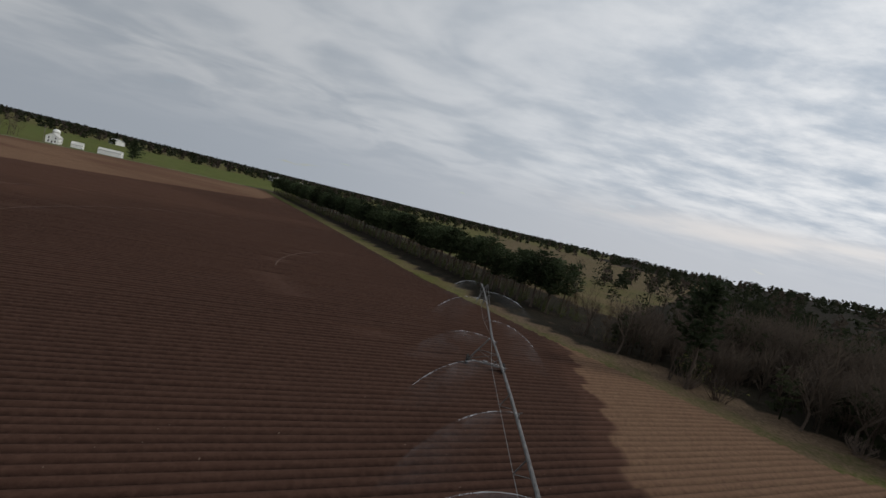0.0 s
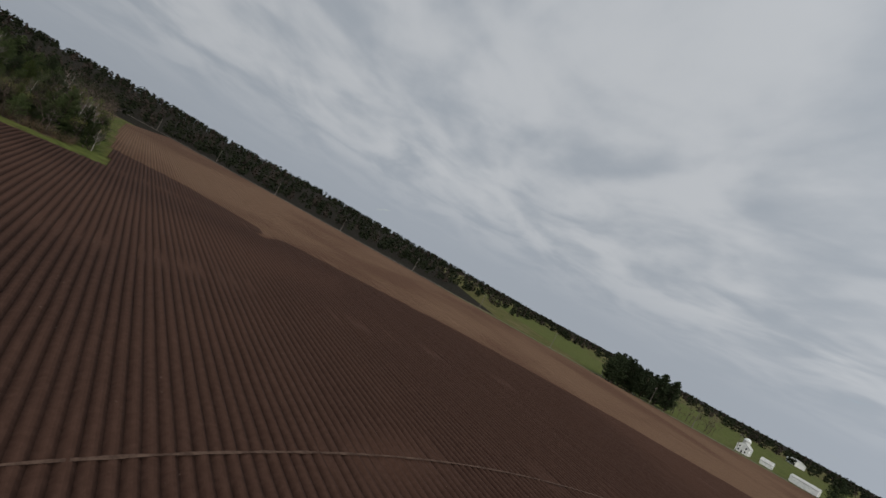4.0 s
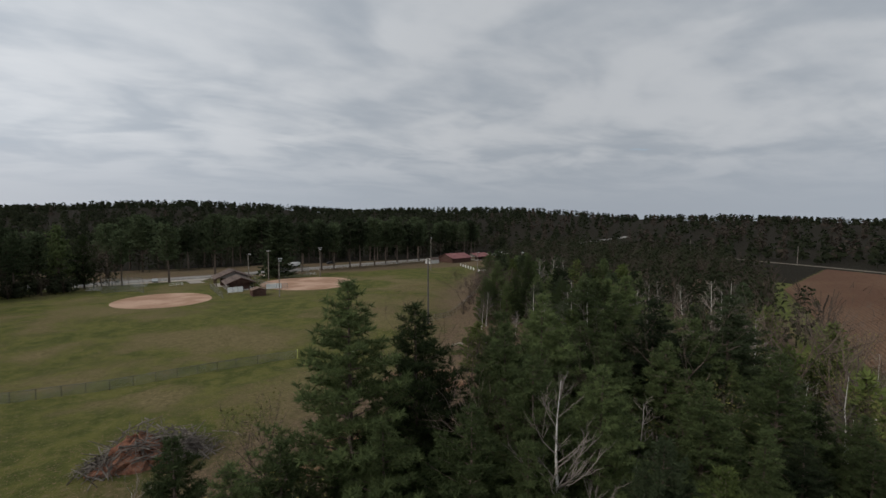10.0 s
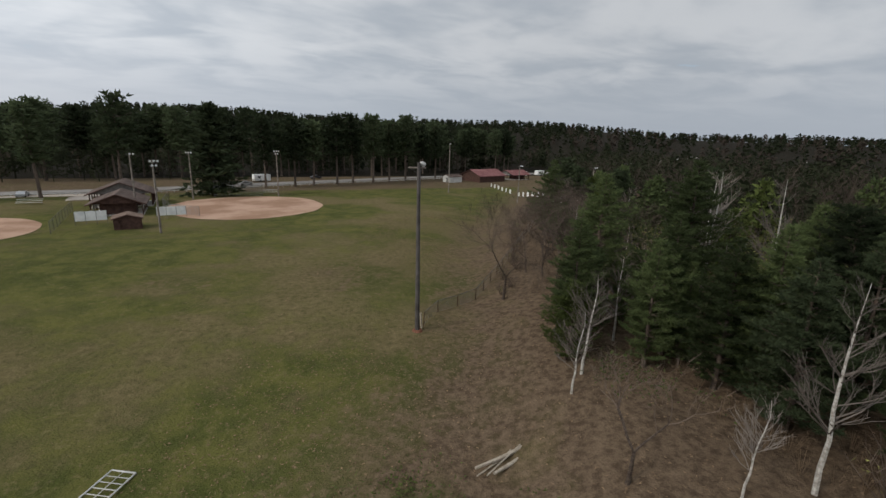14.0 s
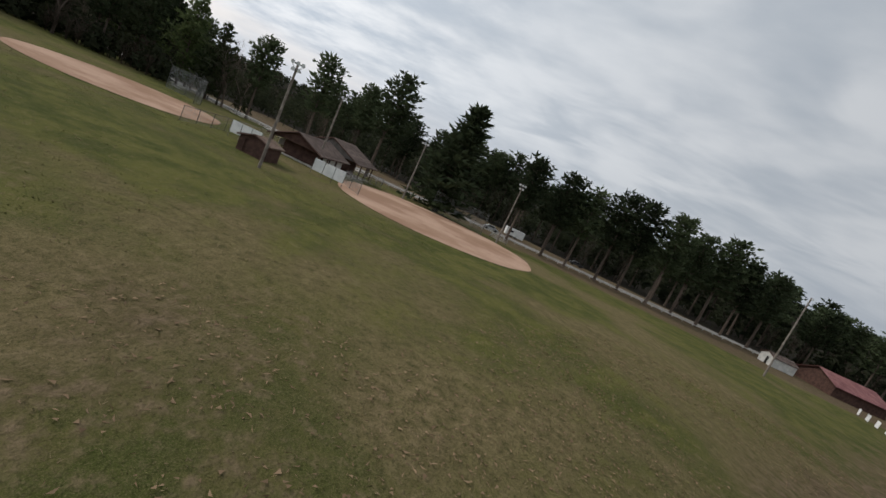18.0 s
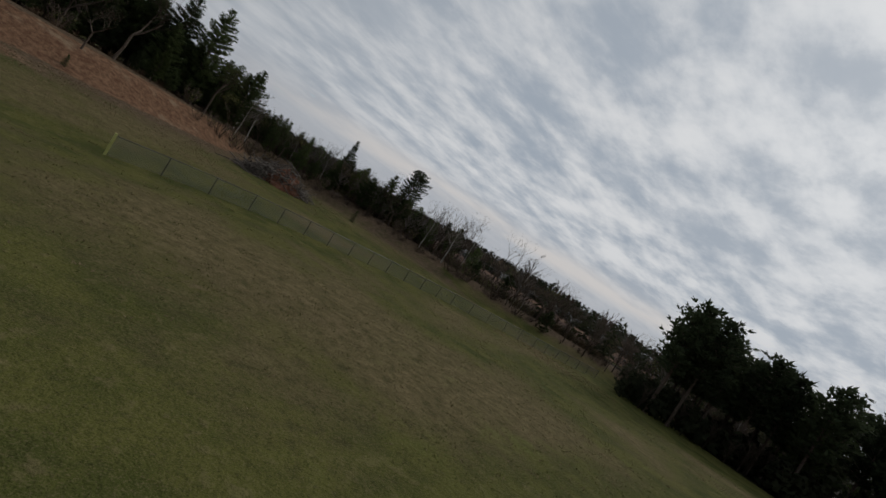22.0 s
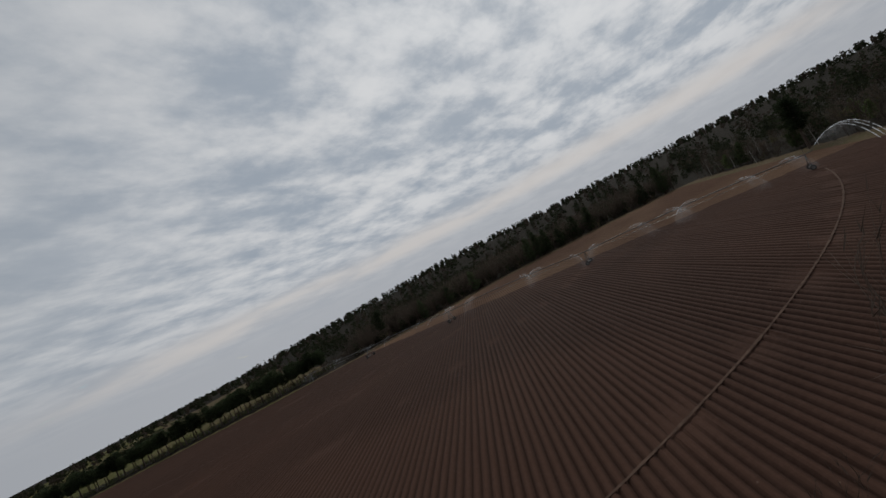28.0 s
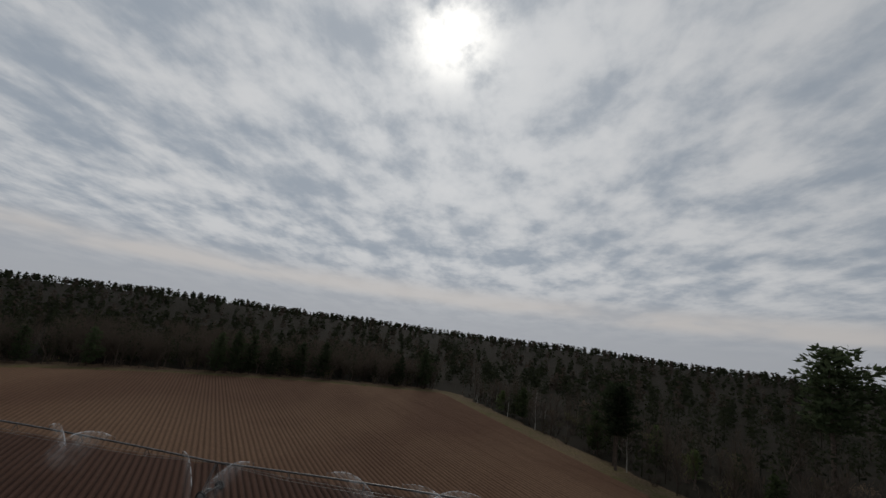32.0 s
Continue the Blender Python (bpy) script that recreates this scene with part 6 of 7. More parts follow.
g.tube([(0.42, 0.32, H - 0.20), (0.43, 0.335, H - 0.21)], [0.21, 0.20], 14)
part("lens", g, LAMP_FACE, o, "clear glass lamp face")
g = Shape()
g.tube([(0.17, -0.05, 0.2), (0.15, -0.05, H - 1.2)], 0.022, 5)
part("conduit", g, STEEL, t)


def chain_fence(name, line, h, step, label, post_mat=STEEL, cap=None, rail=True):
    """Posts, top rail and wire mesh; each post a piece of its own."""
    t = thing(name, line[0][0], line[0][1], gz(*line[0]), label, "fence")
    ox, oy, oz = t.matrix_basis.translation
    pts = []
    for (ax, ay), (bx, by) in zip(line, line[1:]):
        m = max(1, round(math.hypot(bx - ax, by - ay) / step))
        pts += [(ax + (bx - ax) * i / m, ay + (by - ay) * i / m) for i in range(m)]
    pts.append(line[-1])
    pts = [(x - ox, y - oy, gz(x, y) - oz) for x, y in pts]
    post = Shape()
    post.tube([(0, 0, -0.2), (0, 0, h + 0.05)], 0.045, 7)
    pm = post.mesh("post")
    pm.materials.append(post_mat)
    for p in pts:
        o = new("post", pm)
        o.parent = t
        o.location = p
    for a, b in zip(pts, pts[1:]):
        a, b = Vector(a), Vector(b)
        if rail:
            g = Shape()
            g.tube([a + Vector((0, 0, h)), b + Vector((0, 0, h))], 0.032 if cap is None else 0.07, 6)
            part("top_rail", g, cap or STEEL, t)
        g = Shape()
        g.quad(tuple(a + Vector((0, 0, 0.05))), tuple(b + Vector((0, 0, 0.05))), tuple(b + Vector((0, 0, h - 0.02))), tuple(a + Vector((0, 0, h - 0.02))))
        part("wire_mesh", g, LINK, t)
    return t


f = chain_fence("outfield_fence", [(-176.4, -246.7), (-166, -244.7), (-149, -242.6), (-138, -243), (-122, -246), (-105, -248)], 1.5, 3.05, "chain-link outfield fence on steel posts")
g = Shape()
g.box(0, 0, 0.0, 0.16, 0.16, 1.65)
part("corner_post", g, YELLOW, f, "faded pale yellow corner post")
chain_fence("side_fence", [(-209.6, -257.6), (-212.3, -260.2), (-218, -262.2), (-231, -274), (-252, -295), (-274, -316)], 1.35, 3.0, "low wire fence on thin posts at the wood's edge", RUST)
chain_fence("dugout_fence", [(-187.3, -322.3), (-181.8, -327.3), (-179.3, -337.3), (-179.3, -349.3)], 2.0, 3.0, "chain-link fence round the infield")
chain_fence("dugout_fence", [(-166.8, -310.3), (-165.3, -322.3), (-163.8, -334.3)], 2.0, 3.0, "chain-link fence round the infield")
g = Shape()
g.box(0, 0, -0.2, 0.14, 0.14, 1.75, bevel=0.02)
o = part("fence_end_post", g, CUT_LOG)
o.matrix_basis = pose(-209.2, -257.2, gz(-209.2, -257.2) + 0.0, 4, 3, 20)
tagged(o, "pale new wooden post at the fence end", "post")


def backstop(x, y, turn):
    t = thing("backstop", x, y, gz(x, y), "tall chain-link backstop behind home plate", "backstop", "backstops", turn)
    for i, a in enumerate((-60, -30, 0, 30, 60)):
        g = Shape()
        xx, yy = 7 * math.sin(radians(a)), -7 * math.cos(radians(a)) + 7
        g.tube([(xx, yy, -0.2), (xx, yy, 4.6), (xx * 0.9, yy + 1.0, 5.4)], 0.06, 6)
        part("post", g, STEEL, t)
    for a, b in ((-60, -30), (-30, 0), (0, 30), (30, 60)):
        g = Shape()
        p = [(7 * math.sin(radians(q)), -7 * math.cos(radians(q)) + 7) for q in (a, b)]
        g.quad((*p[0], 0), (*p[1], 0), (*p[1], 4.6), (*p[0], 4.6))
        part("wire_mesh", g, LINK, t)
        for z in (0.05, 2.3, 4.6):
            g = Shape()
            g.tube([(*p[0], z), (*p[1], z)], 0.03, 5)
            part("rail", g, STEEL, t)


backstop(-140.3, -339.3, -20)
backstop(-195.3, -358.3, 0)


def bench(x, y, turn, long=4.5):
    t = thing("bleacher_bench", x, y, gz(x, y), "low pale bench on steel legs beside the infield", "bench", "park benches", turn)
    for i, (dy, z) in enumerate(((0, 0.45), (0.6, 0.75), (1.2, 1.05))):
        g = Shape()
        g.box(0, dy, z, long, 0.28, 0.05, bevel=0.01)
        part("plank", g, OFFWHITE, t)
    for sx in (-1, 0, 1):
        g = Shape()
        g.tube([(sx * long * 0.45, 0, -0.1), (sx * long * 0.45, 0, 0.45), (sx * long * 0.45, 1.2, 1.05), (sx * long * 0.45, 1.3, -0.1)], 0.03, 5)
        part("leg", g, STEEL, t)


for x, y, a in ((-130.3, -343.3, 160), (-142.3, -348.3, 170), (-153.3, -346.3, 185), (-186.3, -362.3, 180), (-204.3, -363.3, 180)):
    bench(x, y, a)

ROAD = [(-40, -382), (-110.3, -377.3), (-168.3, -384.3), (-213.3, -399.3), (-280.3, -419.3), (-390.3, -446.3), (-560, -480)]
ribbon("road", ROAD, 1, 8.5, ASPHALT, "grey asphalt park road", 0.07)
ribbon("parking_strip", [(-100.3, -365.3), (-140.3, -368.3), (-162.3, -372.3)], 2, 7, GRAVEL, "pale gravel parking strip", 0.05)
ribbon("gravel_drive", [(-162.3, -377.3), (-158.3, -363.3), (-160.3, -353.3)], 3, 5, GRAVEL, "pale gravel drive to the shelter", 0.09)

# low white rail along the road
t = thing("road_rail", -168.3, -372.3, gz(-168.3, -372.3), "low white painted guard rail on short posts", "rail")
ox, oy, oz = t.matrix_basis.translation
line = [(-110.3, -366.3), (-168.3, -372.3), (-213.3, -388.3), (-277.3, -406.3), (-320.3, -415.3)]
post = Shape()
post.box(0, 0, -0.2, 0.18, 0.18, 0.75, bevel=0.02)
PM = post.mesh("rail_post")
PM.materials.append(OFFWHITE)
for (ax, ay), (bx, by) in zip(line, line[1:]):
    m = int(math.hypot(bx - ax, by - ay) / 3.2)
    for i in range(m):
        p0 = Vector((ax + (bx - ax) * i / m, ay + (by - ay) * i / m, 0))
        p1 = Vector((ax + (bx - ax) * (i + 1) / m, ay + (by - ay) * (i + 1) / m, 0))
        p0.z, p1.z = gz(p0.x, p0.y) + 0.42, gz(p1.x, p1.y) + 0.42
        o = new("rail_post", PM)
        o.parent = t
        o.location = (p0.x - ox, p0.y - oy, p0.z - 0.42 - oz)
        g = Shape()
        q0, q1 = p0 - Vector((ox, oy, oz)), p1 - Vector((ox, oy, oz))
        up = Vector((0, 0, 0.2))
        g.hull([tuple(q0 + Vector((0, -0.05, 0))), tuple(q1 + Vector((0, -0.05, 0))), tuple(q1 + Vector((0, 0.05, 0))), tuple(q0 + Vector((0, 0.05, 0)))],
               [tuple(q0 + Vector((0, -0.05, 0)) + up), tuple(q1 + Vector((0, -0.05, 0)) + up), tuple(q1 + Vector((0, 0.05, 0)) + up), tuple(q0 + Vector((0, 0.05, 0)) + up)])
        part("rail", g, OFFWHITE, t)

red = gable("red_roof_hall", -299, -399, 12, 16, 2.8, 5.2, 105, RED_ROOF, BROWN_SIDING, BROWN_SIDING, "brown hall under a broad faded red roof", "hall")
wing = gable("red_roof_shelter", -320.3, -405.3, 9, 12, 2.6, 4.4, 105, RED_ROOF, BROWN_SIDING, GREY_BOARD, "open shelter with a faded red roof", "shelter", True)
white = gable("utility_shed", -281.3, -395.3, 4.5, 7, 2.4, 3.3, 105, BROWN_ROOF, OFFWHITE, OFFWHITE, "small pale utility shed with a dark roof", "shed", over=0.3)
opening(white, 0.6, -3.52, 0, 1.0, 2.0, "y", DARK, "door", OFFWHITE)

# blank white panels on the far outfield fence
for i in range(18):
    u = i / 17
    x, y = -287 + 21 * u - 1.5 * math.sin(u * 3), -372 + 71 * u
    if i in (6, 13):
        continue
    t = thing("outfield_sign", x, y, gz(x, y), "small blank white sign board on two stakes", "sign", "outfield signs", 75 + 8 * u)
    g = Shape()
    g.box(0, 0, 0.35, 1.5 if i % 4 else 1.0, 0.06, 1.35, bevel=0.015)
    part("board", g, WHITE, t)
    for s in (-0.5, 0.5):
        g = Shape()
        g.tube([(s, 0.06, -0.2), (s, 0.06, 1.5)], 0.03, 5)
        part("stake", g, STEEL, t)


def vehicle(x, y, turn, paint, label, kind="car"):
    t = thing(kind, x, y, gz(x, y) + 0.07, label, kind, "parked vehicles", turn)
    long, wide = (4.6, 1.8) if kind == "car" else (6.2, 2.3)
    g = Shape()
    prof = [(-0.5, 0.35), (-0.5, 0.75), (-0.47, 0.85), (-0.30, 0.95), (-0.18, 1.42), (0.22, 1.45), (0.36, 0.98), (0.5, 0.90), (0.5, 0.35)] if kind == "car" else [(-0.5, 0.4), (-0.5, 2.5), (-0.48, 2.7), (0.48, 2.75), (0.5, 2.6), (0.5, 0.4)]
    a = [(u * long, -wide / 2, z) for u, z in prof]
    b = [(u * long, wide / 2, z) for u, z in prof]
    g.hull(a, b)
    part("body", g, paint, t)
    for u in (-0.31, 0.31) if kind == "car" else (-0.1, 0.12):
        for s in (-1, 1):
            g = Shape()
            g.tube([(u * long, s * (wide / 2 - 0.2), 0.33), (u * long, s * (wide / 2 + 0.02), 0.33)], 0.33, 14)
            part("wheel", g, RUBBER, t)
    for s in (-1, 1):
        g = Shape()
        if kind == "car":
            g.hull([(-0.16 * long, s * (wide / 2 + 0.004), 0.98), (0.30 * long, s * (wide / 2 + 0.004), 0.98), (0.2 * long, s * (wide / 2 + 0.004), 1.38), (-0.13 * long, s * (wide / 2 + 0.004), 1.38)][::s],
                   [(-0.16 * long, s * (wide / 2 + 0.012), 0.98), (0.30 * long, s * (wide / 2 + 0.012), 0.98), (0.2 * long, s * (wide / 2 + 0.012), 1.38), (-0.13 * long, s * (wide / 2 + 0.012), 1.38)][::s])
        else:
            g.box(0.2 * long, s * (wide / 2 + 0.01), 1.5, 1.1, 0.03, 0.6)
        part("side_window", g, GLASS, t)


vehicle(-198.3, -393.3, 20, CAR_SILVER, "silver car parked by the road")
vehicle(-204.3, -405.3, 18, WHITE, "white camping trailer among the pines", "trailer")
vehicle(-226.3, -415.3, 10, CAR_DARK, "dark car parked under the pines")
vehicle(-145.3, -368.3, 95, CAR_SILVER, "silver car parked on the gravel")
vehicle(-335.3, -419.3, 30, WHITE, "white trailer parked beyond the hall", "trailer")
vehicle(-350.3, -424.3, 20, WHITE, "white trailer parked beyond the hall", "trailer")

# clutter on the slope
x, y = -186.2, -246.7
t = thing("steel_gate_panel", x, y, gz(x, y) + 0.05, "rectangular pale steel gate panel lying on the grass", "panel", turn=58)
for a, b in (((-1.1, -0.75), (1.1, -0.75)), ((-1.1, 0.75), (1.1, 0.75)), ((-1.1, -0.75), (-1.1, 0.75)), ((1.1, -0.75), (1.1, 0.75))):
    g = Shape()
    g.tube([(*a, 0.05), (*b, 0.05)], 0.05, 6)
    part("frame_bar", g, OFFWHITE, t)
for i in range(4):
    g = Shape()
    g.tube([(-0.66 + 0.44 * i, -0.75, 0.05), (-0.66 + 0.44 * i, 0.75, 0.05)], 0.025, 5)
    part("bar", g, OFFWHITE, t)
g = Shape()
g.tube([(-1.1, 0.0, 0.05), (1.1, 0.0, 0.05)], 0.025, 5)
part("bar", g, OFFWHITE, t)

x, y = -189.4, -239.6
t = thing("burn_barrel", x, y, gz(x, y) + 0.36, "rusty dark steel drum lying on its side", "barrel", turn=70)
g = Shape()
m = 18
prof = ((0.0, -0.75), (0.33, -0.75), (0.36, -0.72), (0.34, -0.68), (0.34, -0.26), (0.365, -0.24), (0.34, -0.22), (0.34, 0.22), (0.365, 0.24), (0.34, 0.26), (0.34, 0.70), (0.36, 0.75), (0.31, 0.75), (0.31, -0.6), (0.0, -0.6))
for s in range(m):
    a, b = 2 * math.pi * s / m, 2 * math.pi * (s + 1) / m
    for (r0, l0), (r1, l1) in zip(prof, prof[1:]):
        g.quad((l0, r0 * math.cos(a), r0 * math.sin(a)), (l1, r1 * math.cos(a), r1 * math.sin(a)), (l1, r1 * math.cos(b), r1 * math.sin(b)), (l0, r0 * math.cos(b), r0 * math.sin(b)))
part("drum", g, RUST, t)
g = Shape()
rnd = random.Random(5)
ring0 = [(1.5 * math.cos(a) * rnd.uniform(0.8, 1.2), 1.1 * math.sin(a) * rnd.uniform(0.8, 1.2), -0.38) for a in [6.283 * i / 14 for i in range(14)]]
ring1 = [(p[0] * 0.6, p[1] * 0.6, -0.24) for p in ring0]
g.hull(ring0, ring1)
part("ash_mound", g, RUST, t, "black ash spilled round the drum")


def log_heap(x, y, n, seed, mat, label, turn):
    t = thing("log_pile", x, y, gz(x, y), label, "logs", "fallen logs", turn)
    rnd = random.Random(seed)
    for i in range(n):
        g = Shape()
        l, r = rnd.uniform(2.2, 4.2), rnd.uniform(0.06, 0.14)
        yy, a = rnd.uniform(-0.5, 0.5), rnd.uniform(-0.22, 0.22)
        z = r + 0.10 * (i % 3)
        g.tube([(-l / 2, yy - a * l / 2, z), (0, yy + rnd.uniform(-0.1, 0.1), z + 0.03), (l / 2, yy + a * l / 2, z + rnd.uniform(0, 0.2))], [r, r * 0.9, r * 0.7], 8)
        part("log", g, mat, t)


log_heap(-206.5, -238.3, 4, 1, CUT_LOG, "few pale peeled logs lying in the grass", 20)
log_heap(-206.8, -229.8, 6, 2, DEADWOOD, "grey dead logs leaning at the wood's edge", 70)
log_heap(-192, -219, 3, 4, DEADWOOD, "grey dead logs lying on the bank", 10)
# root stumps by the wood's edge
t = thing("root_stump", -208.2, -229.3, gz(-208.2, -229.3), "upturned dark tree stump with broken roots", "stump")
rnd = random.Random(8)
g = Shape()
g.tube([(0, 0, -0.1), (0.1, 0.1, 0.6), (0.3, 0.1, 1.2)], [0.75, 0.55, 0.35], 10)
part("stump", g, DEADWOOD, t)
for i in range(14):
    g = Shape()
    a = rnd.uniform(0, 6.28)
    g.tube([(0.3 * math.cos(a), 0.3 * math.sin(a), rnd.uniform(0.3, 1.0)), (math.cos(a), math.sin(a), rnd.uniform(0.4, 1.5)), (1.5 * math.cos(a + 0.3), 1.5 * math.sin(a + 0.3), rnd.uniform(0.2, 1.4))], [0.12, 0.07, 0.02], 5)
    part("root", g, DEADWOOD, t)

# brush pile in the clearing
px, py = -156.0, -216.6
t = thing("brush_pile", px, py, gz(px, py), "heap of grey cut branches and red soil in the clearing", "brush pile")
t.scale = (1.08, 1.08, 1.35)
rnd = random.Random(14)
g = Shape()
ringN = 26
tiers = ((3.4, 0.0), (3.1, 0.35), (2.6, 0.8), (2.1, 1.2), (1.5, 1.65), (0.9, 1.95), (0.2, 2.15))
rows = []
for r, z in tiers:
    row = []
    for i in range(ringN):
        a = 6.283 * i / ringN
        q = 1 + 0.45 * noise.noise((math.cos(a) * 2.2, math.sin(a) * 2.2, z * 1.6)) + 0.12 * rnd.uniform(-1, 1)
        row.append((r * math.cos(a) * q + 0.8, r * 0.6 * math.sin(a) * q, z * (1 + 0.35 * noise.noise((i * 0.9, r * 2, 9))) - 0.1))
    rows.append(row)
for a, b in zip(rows, rows[1:]):
    for i in range(ringN):
        j = (i + 1) % ringN
        g.quad(a[i], a[j], b[j], b[i])
part("soil_mound", g, RED_SOIL, t, "red brown soil heap with dead leaves")
twigs = Shape()
for i in range(1500):
    g = Shape() if i < 290 else twigs
    s = rnd.choice((-1, 1, 1, -1, -1, 0.2))
    c = Vector((s * abs(rnd.gauss(2.6, 1.35)), rnd.gauss(0.1, 1.0), abs(rnd.gauss(0.9, 0.55))))
    c.z *= max(0.2, 1.25 - abs(c.x) / 5.2)
    w = Vector((rnd.uniform(-1, 1), rnd.uniform(-1, 1), rnd.uniform(-0.4, 0.5))).normalized() * (rnd.uniform(0.7, 1.9) if i < 290 else rnd.uniform(0.3, 0.9))
    bend = Vector((rnd.uniform(-0.25, 0.25), rnd.uniform(-0.25, 0.25), rnd.uniform(0, 0.3)))
    a, b = c - w, c + w
    a.z, b.z = max(0.02, a.z), max(0.02, b.z)
    r = rnd.uniform(0.03, 0.085) if i < 290 else rnd.uniform(0.008, 0.02)
    g.tube([tuple(a), tuple(c + bend), tuple(b)], [r, r * 0.8, r * 0.35], 4 if i < 290 else 3, cap=i < 290)
    if i >= 290:
        continue
    part("branch", g, DEADWOOD, t)
o = part("twig_tangle", twigs, DEADWOOD, t, "tangle of thin grey twigs")
o["kind"] = "stuff"

# ---------- farmstead and far road ----------
FAR_ROAD = [(-168, 262), (-232, 216), (-252, 194), (-272, 152), (-288, 108), (-316, 58), (-360, -34), (-406, -152), (-440, -264), (-470, -400)]
ribbon("farm_road", FAR_ROAD, 4, 5.0, DUSTY, "dusty farm road along the field's end", 0.10)
farm = gable("farmhouse", -288, 172, 8.5, 13, 5.6, 8.6, 35, OFFWHITE, WHITE, WHITE, "white two-storey farmhouse with a pale roof", "house", over=0.4)
wing = gable("farmhouse_wing", -280, 181, 7, 8, 3.0, 5.2, 125, OFFWHITE, WHITE, WHITE, "low white wing of the farmhouse", "house", over=0.3)
for y in (-4, 0, 4):
    for z in (1.0, 3.8):
        opening(farm, 4.28, y, z, 1.1, 1.4, "x", GLASS)
        opening(farm, -4.28, y, z, 1.1, 1.4, "x", GLASS)
for x in (-2.2, 2.2):
    opening(farm, x, -6.54, 1.0, 1.1, 1.4, "y", GLASS)
    opening(farm, x, -6.54, 3.8, 1.1, 1.4, "y", GLASS)
opening(farm, 0, -6.54, 0.1, 1.0, 2.05, "y", DARK, "door")
farm.scale = wing.scale = (0.76, 0.76, 0.76)
barn = gable("machine_shed", -264, 190, 9, 17, 4.0, 5.6, 120, OFFWHITE, WHITE, WHITE, "long low white machine shed", "shed", over=0.3)
barn.scale = (0.76, 0.76, 0.76)
opening(barn, 0, -8.54, 0.1, 3.6, 3.2, "y", OFFWHITE, "sliding_door")
for i, (x, y) in enumerate(((-470, 420), (-330, 560), (-300, 575))):
    b = gable("far_barn", x, y, 10, 22, 4.5, 7.0, 60 + 20 * i, OFFWHITE, WHITE, WHITE, "long white farm building across the green field", "barn", "far barns" if False else "")
t = thing("grain_bin", -302, 186, gz(-302, 186), "pale domed grain bin behind the farmhouse", "silo")
g = Shape()
t.scale = (0.8, 0.8, 0.8)
g.tube([(0, 0, -0.2), (0, 0, 9.0)], 2.6, 20)
part("bin_wall", g, OFFWHITE, t)
g = Shape()
g.tube([(0, 0, 9.0), (0, 0, 10.2), (0, 0, 11.0), (0, 0, 11.3)], [2.75, 2.2, 1.1, 0.1], 20)
part("dome", g, WHITE, t)
plant("white_pine", 0, -263, 208, 1.0, "farm trees", "lone round dark tree beside the white shed", leaf=NEEDLE_DARK, guard=False, wide=1.35)
rnd = random.Random(51)
for i in range(34):
    u = rnd.random()
    plant("white_pine", rnd.choice((0, 1)), -298 + 6 * u + rnd.uniform(-14, 3), 80 + 44 * u + rnd.uniform(-3, 3), rnd.uniform(1.05, 1.35), "farm grove", leaf=NEEDLE_DARK, guard=False, wide=1.1)
for i in range(16):
    plant(rnd.choice(("bare_tree", "budding_tree")), rnd.choice((0, 1, 2)), -296 + rnd.uniform(-8, 10), 138 + rnd.uniform(-8, 24), rnd.uniform(0.7, 1.0), "farmyard trees", guard=False)


def utility_pole(x, y, turn):
    t = thing("utility_pole", x, y, gz(x, y), "grey wooden utility pole with a crossarm", "utility pole", "utility poles", turn)
    g = Shape()
    g.tube([(0, 0, -0.3), (0, 0, 10.5)], [0.16, 0.11], 8)
    part("pole", g, WOOD_POLE, t)
    g = Shape()
    g.box(0, 0.12, 9.7, 2.2, 0.10, 0.12)
    part("crossarm", g, WOOD_POLE, t)
    for s in (-0.95, 0.95):
        g = Shape()
        g.tube([(s, 0.12, 9.8), (s, 0.12, 10.05)], 0.05, 6)
        part("insulator", g, OFFWHITE, t)


for (ax, ay), (bx, by) in zip(FAR_ROAD[3:], FAR_ROAD[4:]):
    for u in (0.1, 0.6):
        utility_pole(ax + (bx - ax) * u + 5, ay + (by - ay) * u, 20)
for x, y in ((-222, 226), (-268, 172)):
    g = Shape()
    t = thing("mailbox_post", x, y, gz(x, y), "small dark mailbox on a post by the road", "mailbox", "mailboxes")
    g.box(0, 0, -0.2, 0.12, 0.12, 1.3)
    part("post", g, WOOD_POLE, t)
    g = Shape()
    g.box(0, 0, 1.1, 0.25, 0.55, 0.28, bevel=0.06)
    part("box", g, CAR_DARK, t)

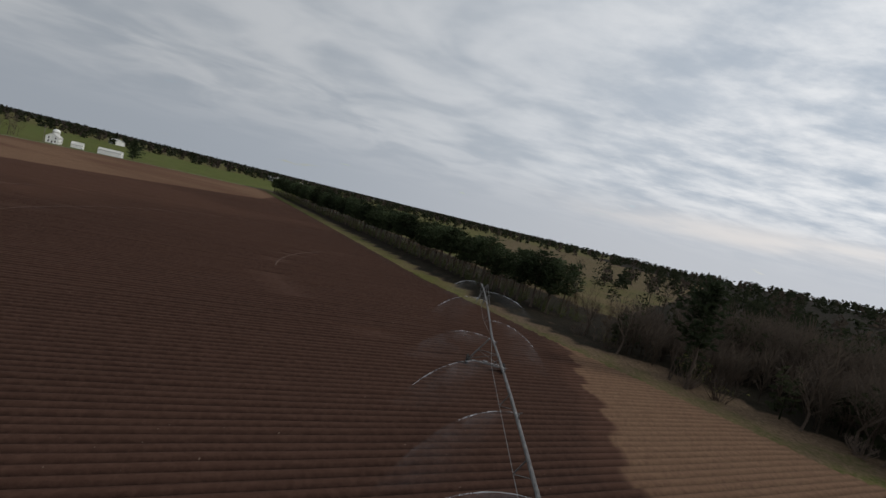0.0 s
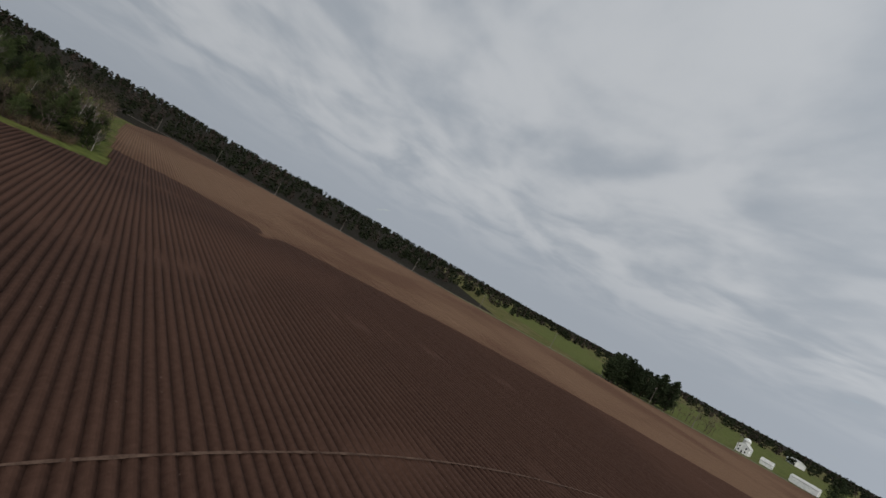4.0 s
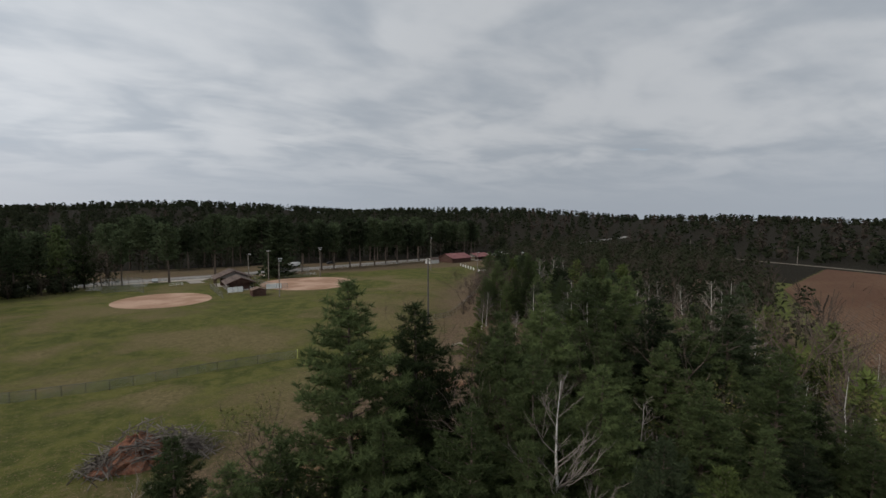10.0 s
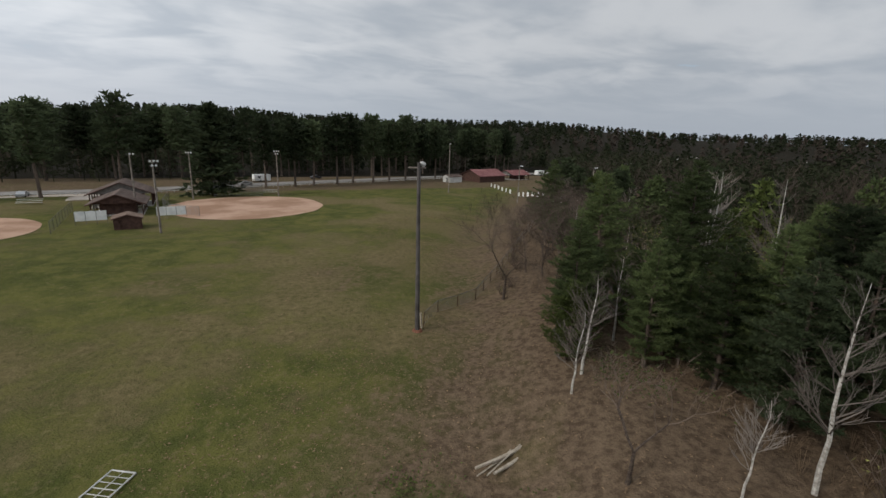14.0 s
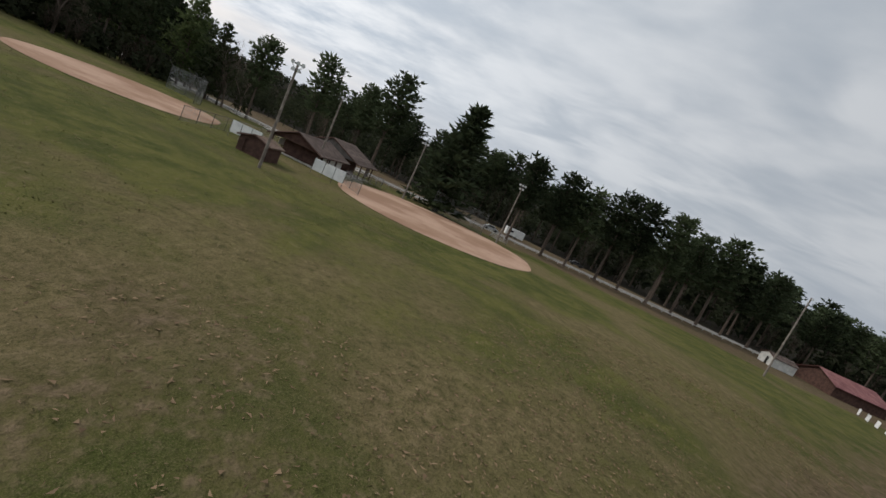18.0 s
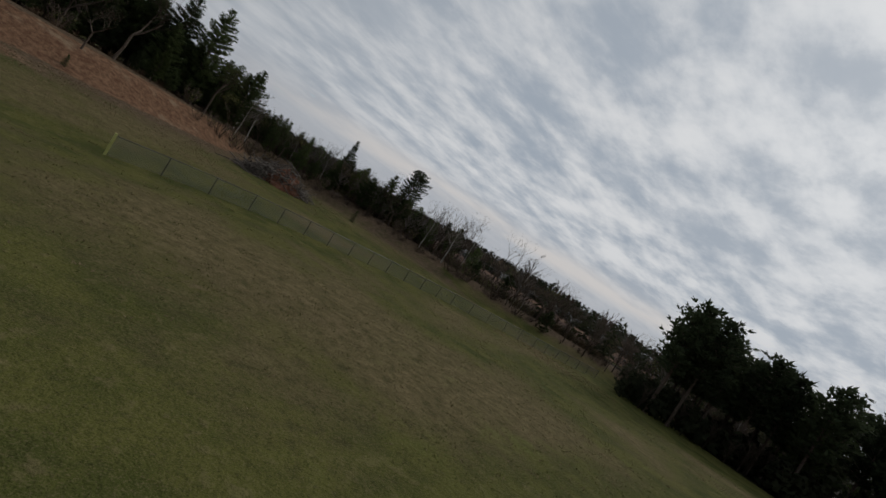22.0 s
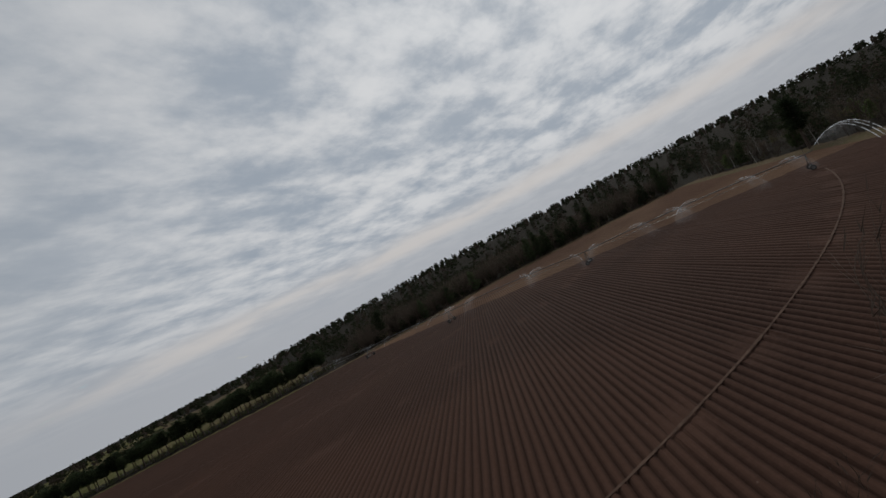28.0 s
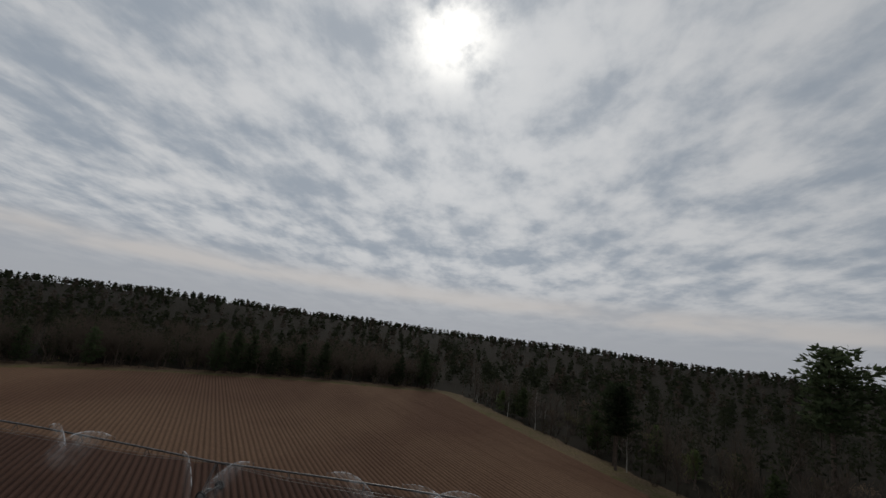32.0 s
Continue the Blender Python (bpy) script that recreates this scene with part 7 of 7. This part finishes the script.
# ---------- grass tufts and dead leaves where the flight is low ----------
def tufts():
    rnd = random.Random(63)
    for name, mat, n, cond, label in (
            ("grass_tufts", foliage("grass_blades", (0.065, 0.075, 0.022), (0.15, 0.14, 0.055), 0.0), 15000, lambda d, x: d < -8, "short tufts of spring grass"),
            ("straw_tufts", foliage("straw_blades", (0.13, 0.10, 0.055), (0.23, 0.18, 0.11), 0.0), 12000, lambda d, x: d < -3, "dead straw-coloured grass tufts"),
            ("leaf_litter", DRY_LEAF, 26000, lambda d, x: -26 < d < 8, "scattered dead brown leaves")):
        g = Shape()
        made = 0
        while made < n:
            x, y = rnd.uniform(-246, -112), rnd.uniform(-312, -192)
            d, side = seg_dist(x, y, BANK)
            d *= side
            patch = noise.noise((x * 0.07, y * 0.07, len(name)))
            if not cond(d, x) or patch + rnd.uniform(-0.5, 0.5) < 0.0:
                made += 0.25
                continue
            made += 1
            z = gz(x, y)
            if name == "leaf_litter":
                for _ in range(3):
                    p = Vector((x + rnd.uniform(-0.6, 0.6), y + rnd.uniform(-0.6, 0.6), z + rnd.uniform(0.02, 0.08)))
                    a = Vector((rnd.uniform(-1, 1), rnd.uniform(-1, 1), rnd.uniform(-0.3, 0.3))) * 0.16
                    b = Vector((rnd.uniform(-1, 1), rnd.uniform(-1, 1), rnd.uniform(-0.3, 0.3))) * 0.16
                    g.tri(tuple(p), tuple(p + a), tuple(p + b))
            else:
                for _ in range(4):
                    a = rnd.uniform(0, 6.28)
                    p = Vector((x + rnd.uniform(-0.3, 0.22), y + rnd.uniform(-0.22, 0.22), z))
                    s = Vector((math.cos(a), math.sin(a), 0)) * rnd.uniform(0.012, 0.03)
                    tip = p + Vector((rnd.uniform(-1, 1), rnd.uniform(-1, 1), 0)).normalized() * 0.10 + Vector((0, 0, rnd.uniform(0.04, 0.10)))
                    g.tri(tuple(p - s), tuple(p + s), tuple(tip))
        ob = part(name, g, mat)
        tagged(ob, label, "grass" if "tufts" in name else "leaves", kind="stuff")


tufts()
